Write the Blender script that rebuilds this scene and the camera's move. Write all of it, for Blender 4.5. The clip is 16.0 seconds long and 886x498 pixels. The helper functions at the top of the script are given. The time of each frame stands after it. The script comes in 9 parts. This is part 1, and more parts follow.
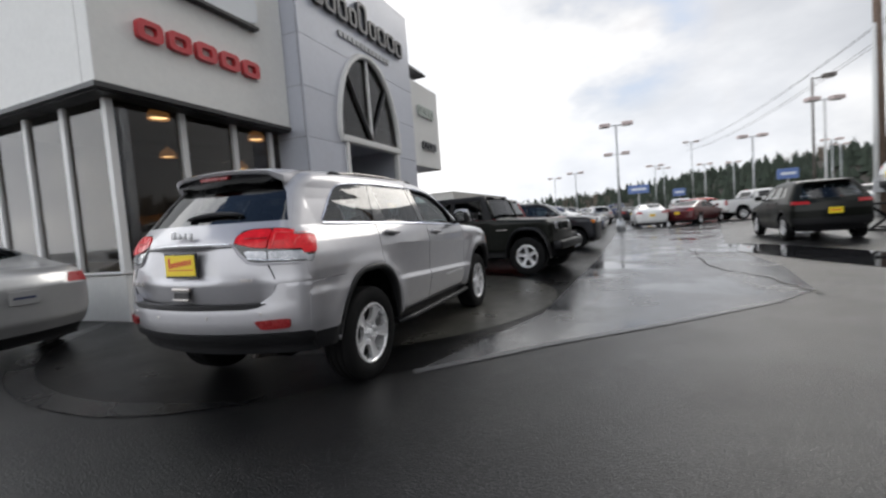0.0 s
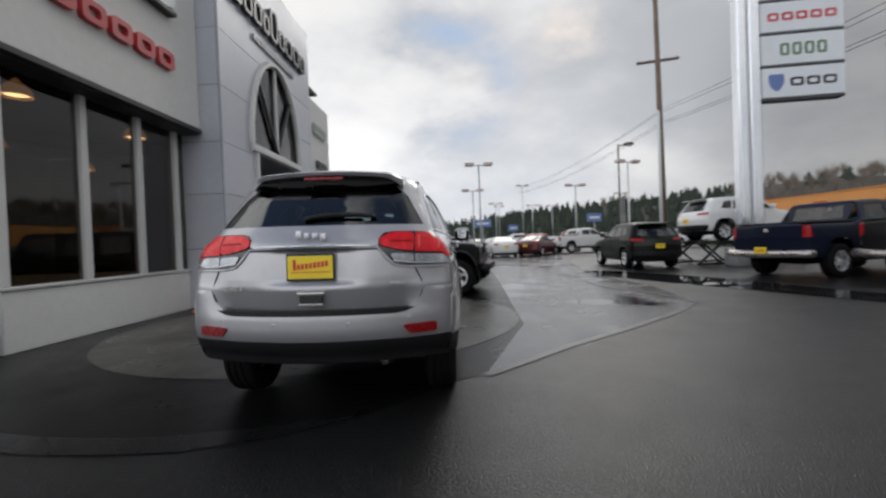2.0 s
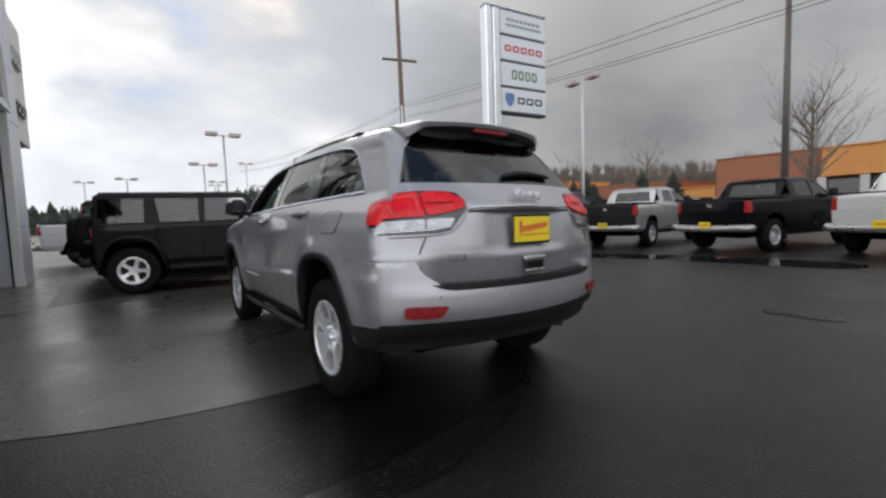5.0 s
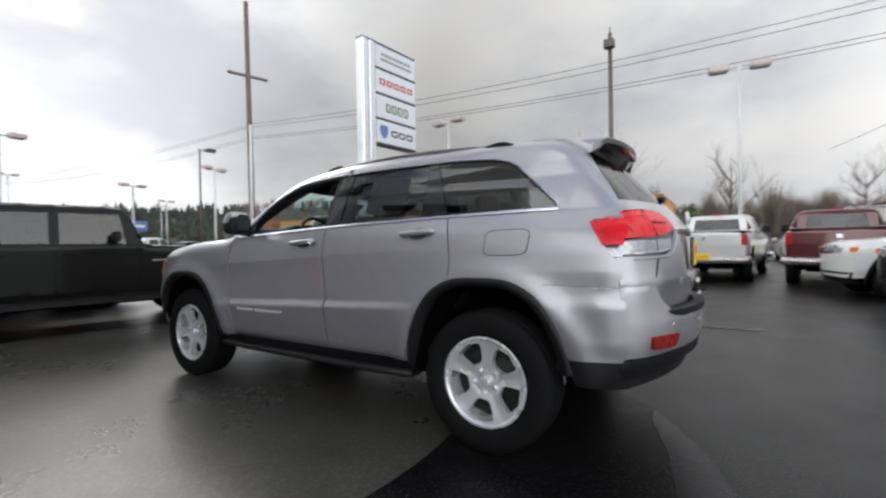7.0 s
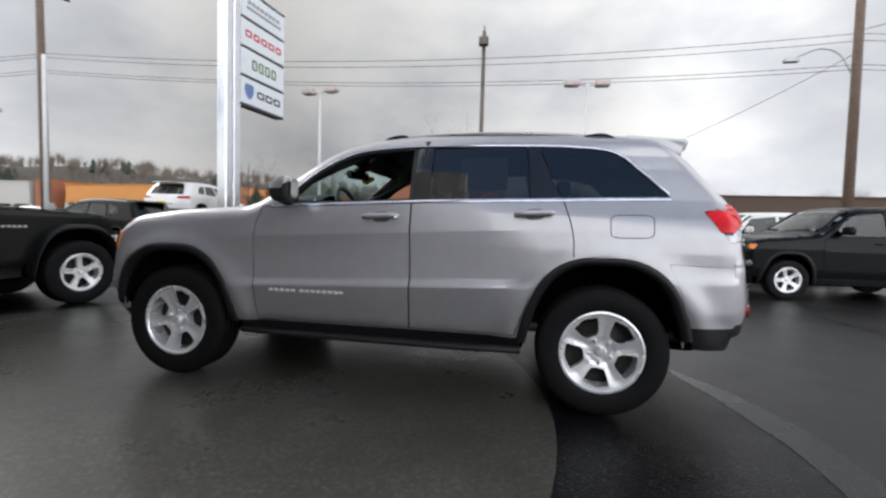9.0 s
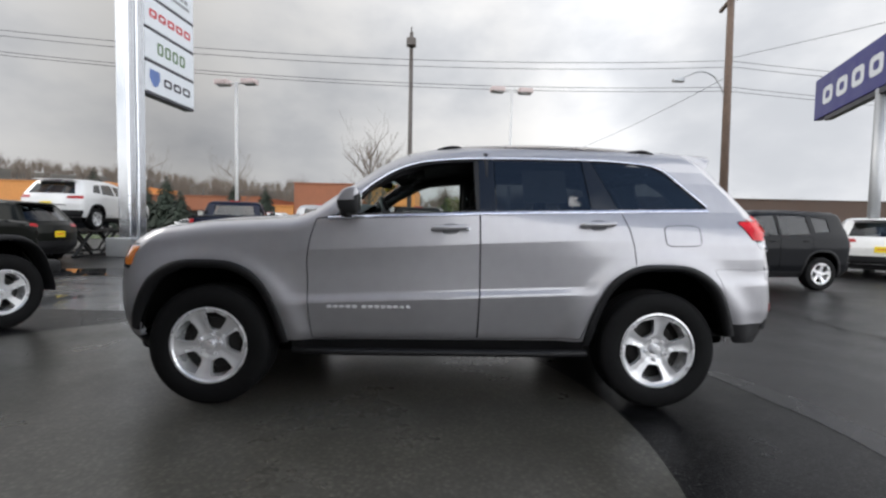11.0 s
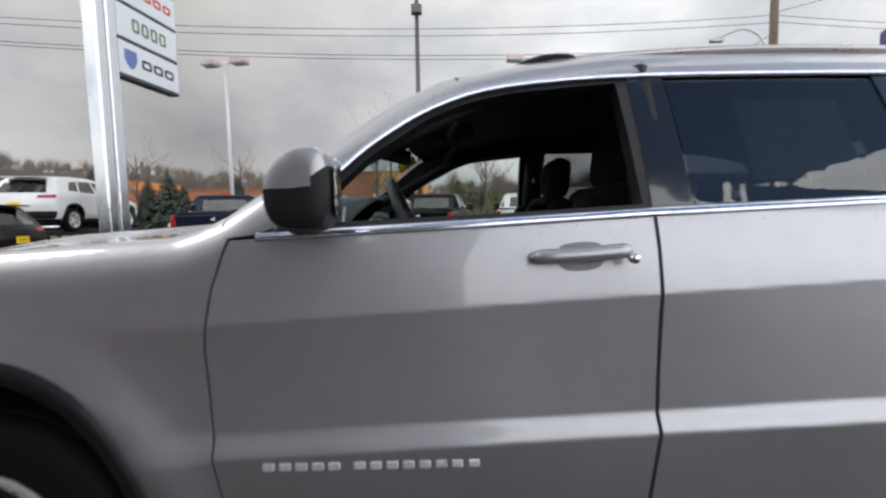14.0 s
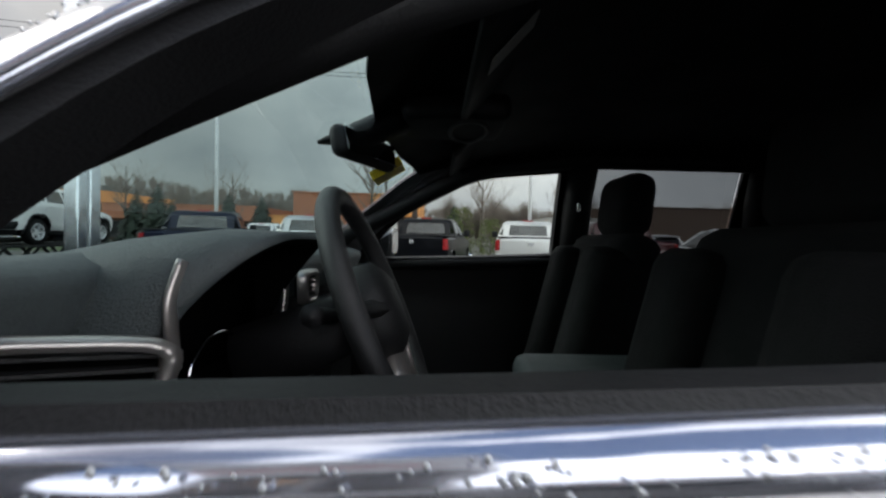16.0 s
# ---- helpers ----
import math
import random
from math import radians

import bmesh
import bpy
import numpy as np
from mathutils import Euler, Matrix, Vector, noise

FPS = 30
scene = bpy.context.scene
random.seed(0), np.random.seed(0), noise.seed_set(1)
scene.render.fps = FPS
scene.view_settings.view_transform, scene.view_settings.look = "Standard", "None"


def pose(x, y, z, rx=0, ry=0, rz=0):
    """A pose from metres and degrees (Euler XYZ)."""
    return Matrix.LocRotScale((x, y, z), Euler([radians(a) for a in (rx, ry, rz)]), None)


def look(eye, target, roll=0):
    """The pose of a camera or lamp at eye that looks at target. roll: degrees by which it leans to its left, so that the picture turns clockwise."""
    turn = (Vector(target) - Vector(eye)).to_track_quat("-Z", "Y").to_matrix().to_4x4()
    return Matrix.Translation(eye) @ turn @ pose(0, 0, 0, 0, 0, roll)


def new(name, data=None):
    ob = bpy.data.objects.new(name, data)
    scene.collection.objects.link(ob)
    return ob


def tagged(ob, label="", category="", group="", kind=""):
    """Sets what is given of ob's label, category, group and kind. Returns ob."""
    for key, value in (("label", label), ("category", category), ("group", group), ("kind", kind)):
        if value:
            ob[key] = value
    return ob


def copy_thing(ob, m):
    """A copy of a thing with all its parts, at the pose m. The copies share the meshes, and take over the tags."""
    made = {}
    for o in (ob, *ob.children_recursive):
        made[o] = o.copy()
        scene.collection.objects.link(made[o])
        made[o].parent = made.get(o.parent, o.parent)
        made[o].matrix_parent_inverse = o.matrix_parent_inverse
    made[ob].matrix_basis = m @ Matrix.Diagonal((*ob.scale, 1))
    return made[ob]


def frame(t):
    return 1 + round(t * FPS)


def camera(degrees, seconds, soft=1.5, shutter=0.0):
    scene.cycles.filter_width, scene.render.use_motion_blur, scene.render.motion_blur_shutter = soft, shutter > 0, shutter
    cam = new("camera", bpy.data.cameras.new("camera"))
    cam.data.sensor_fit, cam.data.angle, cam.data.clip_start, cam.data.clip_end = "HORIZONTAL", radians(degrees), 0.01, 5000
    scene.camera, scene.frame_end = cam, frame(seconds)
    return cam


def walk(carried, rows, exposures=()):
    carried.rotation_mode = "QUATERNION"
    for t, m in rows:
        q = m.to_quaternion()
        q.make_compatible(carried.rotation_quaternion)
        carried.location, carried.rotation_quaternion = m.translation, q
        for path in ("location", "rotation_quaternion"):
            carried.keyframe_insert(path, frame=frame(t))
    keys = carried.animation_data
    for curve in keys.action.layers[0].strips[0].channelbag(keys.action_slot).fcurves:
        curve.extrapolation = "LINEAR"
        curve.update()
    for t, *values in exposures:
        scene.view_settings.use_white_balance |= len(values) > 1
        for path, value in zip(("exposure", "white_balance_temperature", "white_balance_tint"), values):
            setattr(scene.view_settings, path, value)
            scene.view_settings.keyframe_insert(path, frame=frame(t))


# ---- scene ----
cam = camera(91.1, 16.0, soft=2.4, shutter=0.5)
PATH = [
    (0, (2.895, -4.505, 1.235), (2.122, -2.664, 1.117), -4.4),
    (0.5, (2.409, -4.725, 1.222), (1.856, -2.806, 1.12), -4.1),
    (1, (1.966, -4.97, 1.204), (1.576, -3.011, 1.103), -3.1),
    (1.5, (1.474, -5.103, 1.205), (1.276, -3.114, 1.135), -2.7),
    (2, (0.962, -5.188, 1.207), (0.907, -3.189, 1.176), -2.2),
    (2.5, (0.454, -5.205, 1.203), (0.696, -3.221, 1.139), -1.8),
    (3, (-0.064, -5.155, 1.196), (0.248, -3.182, 1.094), -1.6),
    (3.5, (-0.571, -5.062, 1.188), (0.002, -3.148, 1.101), -0.8),
    (4, (-1.027, -4.801, 1.187), (-0.265, -2.955, 1.084), -2.0),
    (4.3, (-1.316, -4.694, 1.139), (-0.481, -2.878, 1.062), -3.4),
    (4.5, (-1.491, -4.564, 1.183), (-0.548, -2.805, 1.059), -2.7),
    (5, (-1.887, -4.208, 1.173), (-0.732, -2.583, 1.021), -2.0),
    (5.2, (-2.033, -4.069, 1.194), (-0.855, -2.459, 1.071), -2.2),
    (7.5, (-3.201, -2.127, 1.14), (-1.402, -1.254, 1.111), 0.5),
    (8, (-3.404, -1.751, 1.129), (-1.537, -1.035, 1.079), 2.1),
    (8.5, (-3.539, -1.353, 1.122), (-1.616, -0.809, 1.041), 1.9),
    (10.8, (-3.654, -0.063, 1.2), (-1.657, -0.095, 1.091), 1.3),
    (11, (-3.69, 0.02, 1.189), (-1.693, -0.022, 1.086), 1.1),
    (11.5, (-3.592, 0.116, 1.209), (-1.601, 0.186, 1.032), 4.1),
    (12, (-3.356, 0.118, 1.237), (-1.363, 0.263, 1.134), 1.7),
    (12.5, (-3.064, 0.16, 1.233), (-1.075, 0.29, 1.062), 1.7),
    (13, (-2.695, 0.25, 1.274), (-0.702, 0.216, 1.11), 1.3),
    (13.3, (-2.477, 0.233, 1.263), (-0.484, 0.198, 1.109), 0.7),
    (13.5, (-2.305, 0.221, 1.284), (-0.309, 0.195, 1.157), 1.9),
    (14, (-1.958, 0.243, 1.286), (0.035, 0.247, 1.116), -0.9),
    (14.5, (-1.639, 0.274, 1.317), (0.351, 0.139, 1.167), -2.5),
    (15, (-1.3286, 0.2190, 1.3400), (0.6710, 0.2357, 1.3047), -1.17),
    (15.5, (-1.1640, 0.2329, 1.3343), (0.8346, 0.2680, 1.2673), 1.07),
    (16, (-1.0627, 0.2704, 1.3377), (0.9363, 0.2441, 1.2805), 1.31),
]
walk(cam, [(t, look(e, g, r)) for t, e, g, r in PATH], exposures=[(0, 0.12), (1, 0.0), (2, -0.2), (3, -0.2), (4, -0.14), (5.2, 0.1), (7.5, 0.46), (11, 0.5), (13, 0.48), (14.5, 0.45), (15, 0.5), (15.5, 0.45), (16, 0.45)])

# ---------------------------------------------------------------- world and sun
SUN_AZ, SUN_EL = 18.0, 34.0      # degrees from +y towards +x, and above the horizon
world = bpy.data.worlds.new("sky")
scene.world = world
world.use_nodes = True
wn, wl = world.node_tree.nodes, world.node_tree.links
wn.clear()
w_out = wn.new("ShaderNodeOutputWorld")
w_bg = wn.new("ShaderNodeBackground")
w_sky = wn.new("ShaderNodeTexSky")
w_sky.sky_type, w_sky.sun_disc = "NISHITA", False
w_sky.sun_elevation, w_sky.sun_rotation = radians(SUN_EL), radians(SUN_AZ)
w_sky.air_density, w_sky.dust_density = 1.0, 1.5
w_co = wn.new("ShaderNodeTexCoord")


def w_math(op, a, b=None, c=None, clamp=False):
    n = wn.new("ShaderNodeMath")
    n.operation, n.use_clamp = op, clamp
    for i, v in enumerate((a, b, c)):
        if v is None:
            continue
        if isinstance(v, (int, float)):
            n.inputs[i].default_value = v
        else:
            wl.new(v, n.inputs[i])
    return n.outputs[0]


def w_range(v, a, b, lo=0.0, hi=1.0):
    n = wn.new("ShaderNodeMapRange")
    n.interpolation_type = "SMOOTHSTEP"
    n.inputs[1].default_value, n.inputs[2].default_value = a, b
    n.inputs[3].default_value, n.inputs[4].default_value = lo, hi
    wl.new(v, n.inputs[0])
    return n.outputs[0]


def w_mix(fac, a, b):
    n = wn.new("ShaderNodeMix")
    n.data_type = "RGBA"
    for s, v in ((0, fac), (6, a), (7, b)):
        if isinstance(v, (int, float)):
            n.inputs[s].default_value = v
        elif isinstance(v, tuple):
            n.inputs[s].default_value = (*v, 1)
        else:
            wl.new(v, n.inputs[s])
    return n.outputs[2]


def w_dot(vec):
    n = wn.new("ShaderNodeVectorMath")
    n.operation = "DOT_PRODUCT"
    wl.new(w_co.outputs["Generated"], n.inputs[0])
    n.inputs[1].default_value = vec
    return n.outputs["Value"]


def w_noise(scale, detail, rough, offset, squash):
    m = wn.new("ShaderNodeMapping")
    m.inputs["Location"].default_value = offset
    m.inputs["Scale"].default_value = (1, 1, squash)
    wl.new(w_co.outputs["Generated"], m.inputs[0])
    n = wn.new("ShaderNodeTexNoise")
    n.inputs["Scale"].default_value, n.inputs["Detail"].default_value, n.inputs["Roughness"].default_value = scale, detail, rough
    wl.new(m.outputs[0], n.inputs["Vector"])
    return n.outputs["Fac"]


w_sep = wn.new("ShaderNodeSeparateXYZ")
wl.new(w_co.outputs["Generated"], w_sep.inputs[0])
w_z = w_sep.outputs[2]
# broken cumulus over a paler high layer, bright where the sun stands behind it, leaden to the east
n_big = w_noise(1.7, 6, 0.52, (0.35, 1.1, 0.2), 1.6)
n_shade = w_noise(2.0, 6, 0.52, (4.0, 2.0, 1.0), 1.9)
toward_sun = w_range(w_dot((0.05, 0.95, 0.28)), 0.45, 1.0)
toward_east = w_range(w_dot((0.86, 0.50, 0.05)), 0.55, 1.0)
toward_west = w_range(w_dot((-0.80, -0.55, 0.25)), 0.0, 0.9)
cover = w_math("ADD", n_big, w_range(w_dot((0.95, 0.0, 0.05)), 0.20, 0.8, 0.0, 0.34))
cover = w_math("ADD", cover, w_range(w_z, 0.0, 0.28, 0.16, 0.0))
cover = w_math("ADD", cover, w_range(w_z, 0.30, 0.75, 0.0, -0.03))
cover = w_math("ADD", cover, w_math("MULTIPLY", toward_west, 0.45))
cover = w_math("ADD", cover, w_math("MULTIPLY", toward_sun, 0.07))
n_rag = w_noise(5.5, 7, 0.6, (1.3, 0.4, 2.2), 1.3)
hole = w_math("ADD", w_dot((-0.40, -0.16, 0.90)), w_math("MULTIPLY", w_math("SUBTRACT", n_rag, 0.5), 0.08))
low_hole = w_math("ADD", w_dot((-0.25, -0.52, 0.816)), w_math("MULTIPLY", w_math("SUBTRACT", n_rag, 0.5), 0.06))
blue = w_math("MAXIMUM", w_range(hole, 0.932, 0.948), w_range(low_hole, 0.932, 0.948))
cover = w_math("SUBTRACT", cover, w_math("MULTIPLY", blue, 0.9))
cloud = w_range(cover, 0.43, 0.56)
lit = w_math("ADD", 0.84, w_math("MULTIPLY", toward_sun, 0.40))
lit = w_math("ADD", lit, w_math("MULTIPLY", toward_west, 1.45))
lit = w_math("ADD", lit, w_math("MULTIPLY", w_range(w_dot((0.15, -0.95, 0.28)), 0.35, 1.0), w_range(w_z, 0.28, 0.5, 0.10, 0.16)))
lit = w_math("SUBTRACT", lit, w_math("MULTIPLY", toward_east, 0.52))
lit = w_math("MULTIPLY", lit, w_range(w_z, 0.45, 0.72, 1.0, 1.12))
lit = w_math("MULTIPLY", lit, w_range(w_dot((0.0, 0.78, 0.62)), 0.82, 0.98, 1.0, 0.78))
lit = w_math("MULTIPLY", lit, w_range(w_dot((0.74, 0.65, 0.18)), 0.93, 0.995, 1.0, 0.80))
lit = w_math("MULTIPLY", lit, w_range(w_dot((0.93, 0.20, 0.30)), 0.93, 0.99, 1.0, 1.30))
lit = w_math("MULTIPLY", lit, w_range(w_dot((0.72, -0.65, 0.25)), 0.93, 0.99, 1.0, 0.80))
shade = w_range(n_shade, 0.34, 0.66, 0.76, 1.12)
bright = w_math("MULTIPLY", lit, shade)
grey = w_mix(w_range(n_shade, 0.35, 0.7), (0.88, 0.91, 0.97), (1.0, 0.99, 0.98))
w_cl = wn.new("ShaderNodeVectorMath")
w_cl.operation = "SCALE"
wl.new(grey, w_cl.inputs[0])
wl.new(bright, w_cl.inputs["Scale"])
w_sk = wn.new("ShaderNodeVectorMath")
w_sk.operation = "SCALE"
wl.new(w_sky.outputs[0], w_sk.inputs[0])
wl.new(w_math("MULTIPLY", w_range(w_dot((-0.33, -0.28, 0.90)), 0.75, 0.92, 0.13, 0.17), w_range(w_dot((0.05, 0.90, 0.44)), 0.5, 0.98, 1.0, 0.42)), w_sk.inputs["Scale"])
# a blue rift in the clouds to the north
rift = w_range(w_dot((0.0, 0.936, 0.352)), 0.978, 0.997)
rift = w_math("MULTIPLY", rift, w_range(n_shade, 0.40, 0.56, 1.0, 0.0))
clear = w_mix(rift, w_sk.outputs[0], (0.50, 0.66, 0.92))
sky_col = w_mix(w_math("MULTIPLY", cloud, w_math("SUBTRACT", 1.0, w_math("MULTIPLY", rift, 0.8))), clear, w_cl.outputs[0])
wl.new(sky_col, w_bg.inputs[0])
w_bg.inputs[1].default_value = 0.95
wl.new(w_bg.outputs[0], w_out.inputs[0])

sun = bpy.data.lights.new("sun", "SUN")
sun.energy, sun.angle, sun.color = 0.6, radians(22), (1.0, 0.96, 0.9)
sun_ob = new("sun", sun)
sun_ob.matrix_world = look((0, 0, 0), (-math.sin(radians(SUN_AZ)) * math.cos(radians(SUN_EL)), -math.cos(radians(SUN_AZ)) * math.cos(radians(SUN_EL)), -math.sin(radians(SUN_EL))))


# ---------------------------------------------------------------- materials
def make_mat(name, color, rough=0.5, metal=0.0, var=0.12, scale=3.0, bump=0.0, bscale=60.0, coat=0.0, spec=0.5, rvar=0.08, stain=0.0, emit=None, random=0.0):
    m = bpy.data.materials.new(name)
    m.use_nodes = True
    nt = m.node_tree
    N, L = nt.nodes, nt.links
    b = N["Principled BSDF"]
    b.inputs["Roughness"].default_value, b.inputs["Metallic"].default_value = rough, metal
    b.inputs["Specular IOR Level"].default_value = spec
    b.inputs["Coat Weight"].default_value, b.inputs["Coat Roughness"].default_value = coat, 0.03
    co = N.new("ShaderNodeTexCoord")
    fine = N.new("ShaderNodeTexNoise")
    fine.inputs["Scale"].default_value, fine.inputs["Detail"].default_value = scale * 9, 6
    big = N.new("ShaderNodeTexNoise")
    big.inputs["Scale"].default_value, big.inputs["Detail"].default_value, big.inputs["Roughness"].default_value = scale, 5, 0.6
    for n in (fine, big):
        L.new(co.outputs["Object"], n.inputs["Vector"])
    add = N.new("ShaderNodeMath")
    add.operation = "ADD"
    L.new(fine.outputs["Fac"], add.inputs[0])
    L.new(big.outputs["Fac"], add.inputs[1])
    rng = N.new("ShaderNodeMapRange")
    rng.inputs[1].default_value, rng.inputs[2].default_value = 0.6, 1.4
    rng.inputs[3].default_value, rng.inputs[4].default_value = 1 - var, 1 + var
    L.new(add.outputs[0], rng.inputs[0])
    val = rng.outputs[0]
    if random:
        oi = N.new("ShaderNodeObjectInfo")
        r2 = N.new("ShaderNodeMapRange")
        r2.inputs[3].default_value, r2.inputs[4].default_value = 1 - random, 1 + random
        L.new(oi.outputs["Random"], r2.inputs[0])
        mu = N.new("ShaderNodeMath")
        mu.operation = "MULTIPLY"
        L.new(val, mu.inputs[0])
        L.new(r2.outputs[0], mu.inputs[1])
        val = mu.outputs[0]
    sc = N.new("ShaderNodeVectorMath")
    sc.operation = "SCALE"
    sc.inputs[0].default_value = color
    L.new(val, sc.inputs["Scale"])
    L.new(sc.outputs[0], b.inputs["Base Color"])
    rr = N.new("ShaderNodeMapRange")
    rr.inputs[1].default_value, rr.inputs[2].default_value = 0.3, 0.7
    rr.inputs[3].default_value, rr.inputs[4].default_value = max(0.0, rough - rvar), min(1.0, rough + rvar)
    L.new(big.outputs["Fac"], rr.inputs[0])
    L.new(rr.outputs[0], b.inputs["Roughness"])
    if bump:
        bn = N.new("ShaderNodeTexNoise")
        bn.inputs["Scale"].default_value, bn.inputs["Detail"].default_value = bscale, 4
        L.new(co.outputs["Object"], bn.inputs["Vector"])
        bp = N.new("ShaderNodeBump")
        bp.inputs["Strength"].default_value, bp.inputs["Distance"].default_value = bump, 0.01
        L.new(bn.outputs["Fac"], bp.inputs["Height"])
        L.new(bp.outputs[0], b.inputs["Normal"])
    if emit:
        b.inputs["Emission Color"].default_value = (*emit[:3], 1)
        b.inputs["Emission Strength"].default_value = emit[3]
    return m


def glass_mat(name, tint, ior=1.5, rough=0.0):
    """A thin pane: tinted transmission under a Fresnel gloss."""
    m = bpy.data.materials.new(name)
    m.use_nodes = True
    N, L = m.node_tree.nodes, m.node_tree.links
    N.clear()
    o = N.new("ShaderNodeOutputMaterial")
    mx = N.new("ShaderNodeMixShader")
    tr = N.new("ShaderNodeBsdfTransparent")
    tr.inputs[0].default_value = (*tint, 1)
    gl = N.new("ShaderNodeBsdfGlossy")
    gl.inputs["Roughness"].default_value = rough
    lw = N.new("ShaderNodeLayerWeight")
    lw.inputs[0].default_value = 0.5
    pw = N.new("ShaderNodeMath")
    pw.operation = "POWER"
    pw.inputs[1].default_value = 4.5
    L.new(lw.outputs["Facing"], pw.inputs[0])
    f0 = ((ior - 1) / (ior + 1)) ** 2
    ma = N.new("ShaderNodeMath")
    ma.operation = "MULTIPLY_ADD"
    ma.inputs[1].default_value, ma.inputs[2].default_value = 1 - f0, f0
    L.new(pw.outputs[0], ma.inputs[0])
    L.new(ma.outputs[0], mx.inputs[0])
    L.new(tr.outputs[0], mx.inputs[1])
    L.new(gl.outputs[0], mx.inputs[2])
    L.new(mx.outputs[0], o.inputs[0])
    return m


def paint_mat(name, color, metal=0.0, rough=0.35):
    """Car paint: flaked base under a clear coat, with a film of road dirt and dried rain."""
    m = make_mat(name, color, rough=rough, metal=metal, var=0.05, scale=1.5, coat=1.0, rvar=0.05)
    N, L = m.node_tree.nodes, m.node_tree.links
    b = N["Principled BSDF"]
    b.inputs["Coat IOR"].default_value = 1.55
    co = N.new("ShaderNodeTexCoord")
    vo = N.new("ShaderNodeTexNoise")
    vo.inputs["Scale"].default_value, vo.inputs["Detail"].default_value = 6, 5
    L.new(co.outputs["Object"], vo.inputs["Vector"])
    r = N.new("ShaderNodeMapRange")
    r.inputs[1].default_value, r.inputs[2].default_value = 0.35, 0.75
    r.inputs[3].default_value, r.inputs[4].default_value = 0.02, 0.14
    L.new(vo.outputs["Fac"], r.inputs[0])
    L.new(r.outputs[0], b.inputs["Coat Roughness"])
    return m


def ground_mat(name, dark, light, grain, wet_lo, wet_hi, pud_scale, pud_cut, bump=0.6, stone_glints=0.6, depth=0.0018, spec=0.24):
    """Wet paving: aggregate grain, stains, and standing water where the noise is high."""
    m = bpy.data.materials.new(name)
    m.use_nodes = True
    N, L = m.node_tree.nodes, m.node_tree.links
    b = N["Principled BSDF"]
    co = N.new("ShaderNodeTexCoord")

    def nz(scale, detail, rough=0.55):
        n = N.new("ShaderNodeTexNoise")
        n.inputs["Scale"].default_value, n.inputs["Detail"].default_value, n.inputs["Roughness"].default_value = scale, detail, rough
        L.new(co.outputs["Object"], n.inputs["Vector"])
        return n.outputs["Fac"]

    def rng(v, a, c, lo, hi):
        n = N.new("ShaderNodeMapRange")
        n.inputs[1].default_value, n.inputs[2].default_value, n.inputs[3].default_value, n.inputs[4].default_value = a, c, lo, hi
        L.new(v, n.inputs[0])
        return n.outputs[0]

    def mul(a, c, op="MULTIPLY"):
        n = N.new("ShaderNodeMath")
        n.operation = op
        for i, v in enumerate((a, c)):
            if isinstance(v, (int, float)):
                n.inputs[i].default_value = v
            else:
                L.new(v, n.inputs[i])
        return n.outputs[0]

    stain, fine, water = nz(0.9, 6, 0.65), nz(grain, 3), nz(pud_scale, 4, 0.5)
    vo = N.new("ShaderNodeTexVoronoi")
    vo.inputs["Scale"].default_value = grain * 0.55
    L.new(co.outputs["Object"], vo.inputs["Vector"])
    stones = rng(vo.outputs["Distance"], 0.0, 0.75, 1.0, 0.0)
    mx = N.new("ShaderNodeMix")
    mx.data_type = "RGBA"
    mx.inputs[6].default_value, mx.inputs[7].default_value = (*dark, 1), (*light, 1)
    fac = mul(rng(stain, 0.3, 0.7, 0.1, 0.7), mul(rng(fine, 0.35, 0.65, 0.4, 1.3), rng(stones, 0.2, 0.8, 0.5, 1.2)))
    L.new(fac, mx.inputs[0])
    # scattered pale stones among the binder, their wet glints put into the base colour
    cell = N.new("ShaderNodeTexVoronoi")
    cell.inputs["Scale"].default_value = grain * 1.1
    L.new(co.outputs["Object"], cell.inputs["Vector"])
    cs = N.new("ShaderNodeSeparateColor")
    L.new(cell.outputs["Color"], cs.inputs[0])
    stone_glint = mul(rng(cs.outputs[0], 0.88, 0.92, 0.0, 1.0), rng(cell.outputs["Distance"], 0.25, 0.45, 1.0, 0.0))
    mc = N.new("ShaderNodeMix")
    mc.data_type = "RGBA"
    L.new(mul(stone_glint, stone_glints), mc.inputs[0])
    L.new(mx.outputs[2], mc.inputs[6])
    mc.inputs[7].default_value = (0.24, 0.235, 0.23, 1)
    L.new(mc.outputs[2], b.inputs["Base Color"])
    pud = rng(water, pud_cut - 0.06, pud_cut + 0.05, 0.0, 1.0)
    damp = rng(stain, 0.25, 0.75, wet_hi, wet_lo)
    rough = mul(damp, rng(pud, 0.0, 1.0, 1.0, 0.12))
    L.new(rough, b.inputs["Roughness"])
    b.inputs["Specular IOR Level"].default_value = spec
    bp = N.new("ShaderNodeBump")
    bp.inputs["Distance"].default_value = depth
    L.new(mul(bump, rng(pud, 0.0, 1.0, 1.0, 0.03)), bp.inputs["Strength"])
    L.new(mul(stones, fine, "ADD"), bp.inputs["Height"])
    L.new(bp.outputs[0], b.inputs["Normal"])
    return m


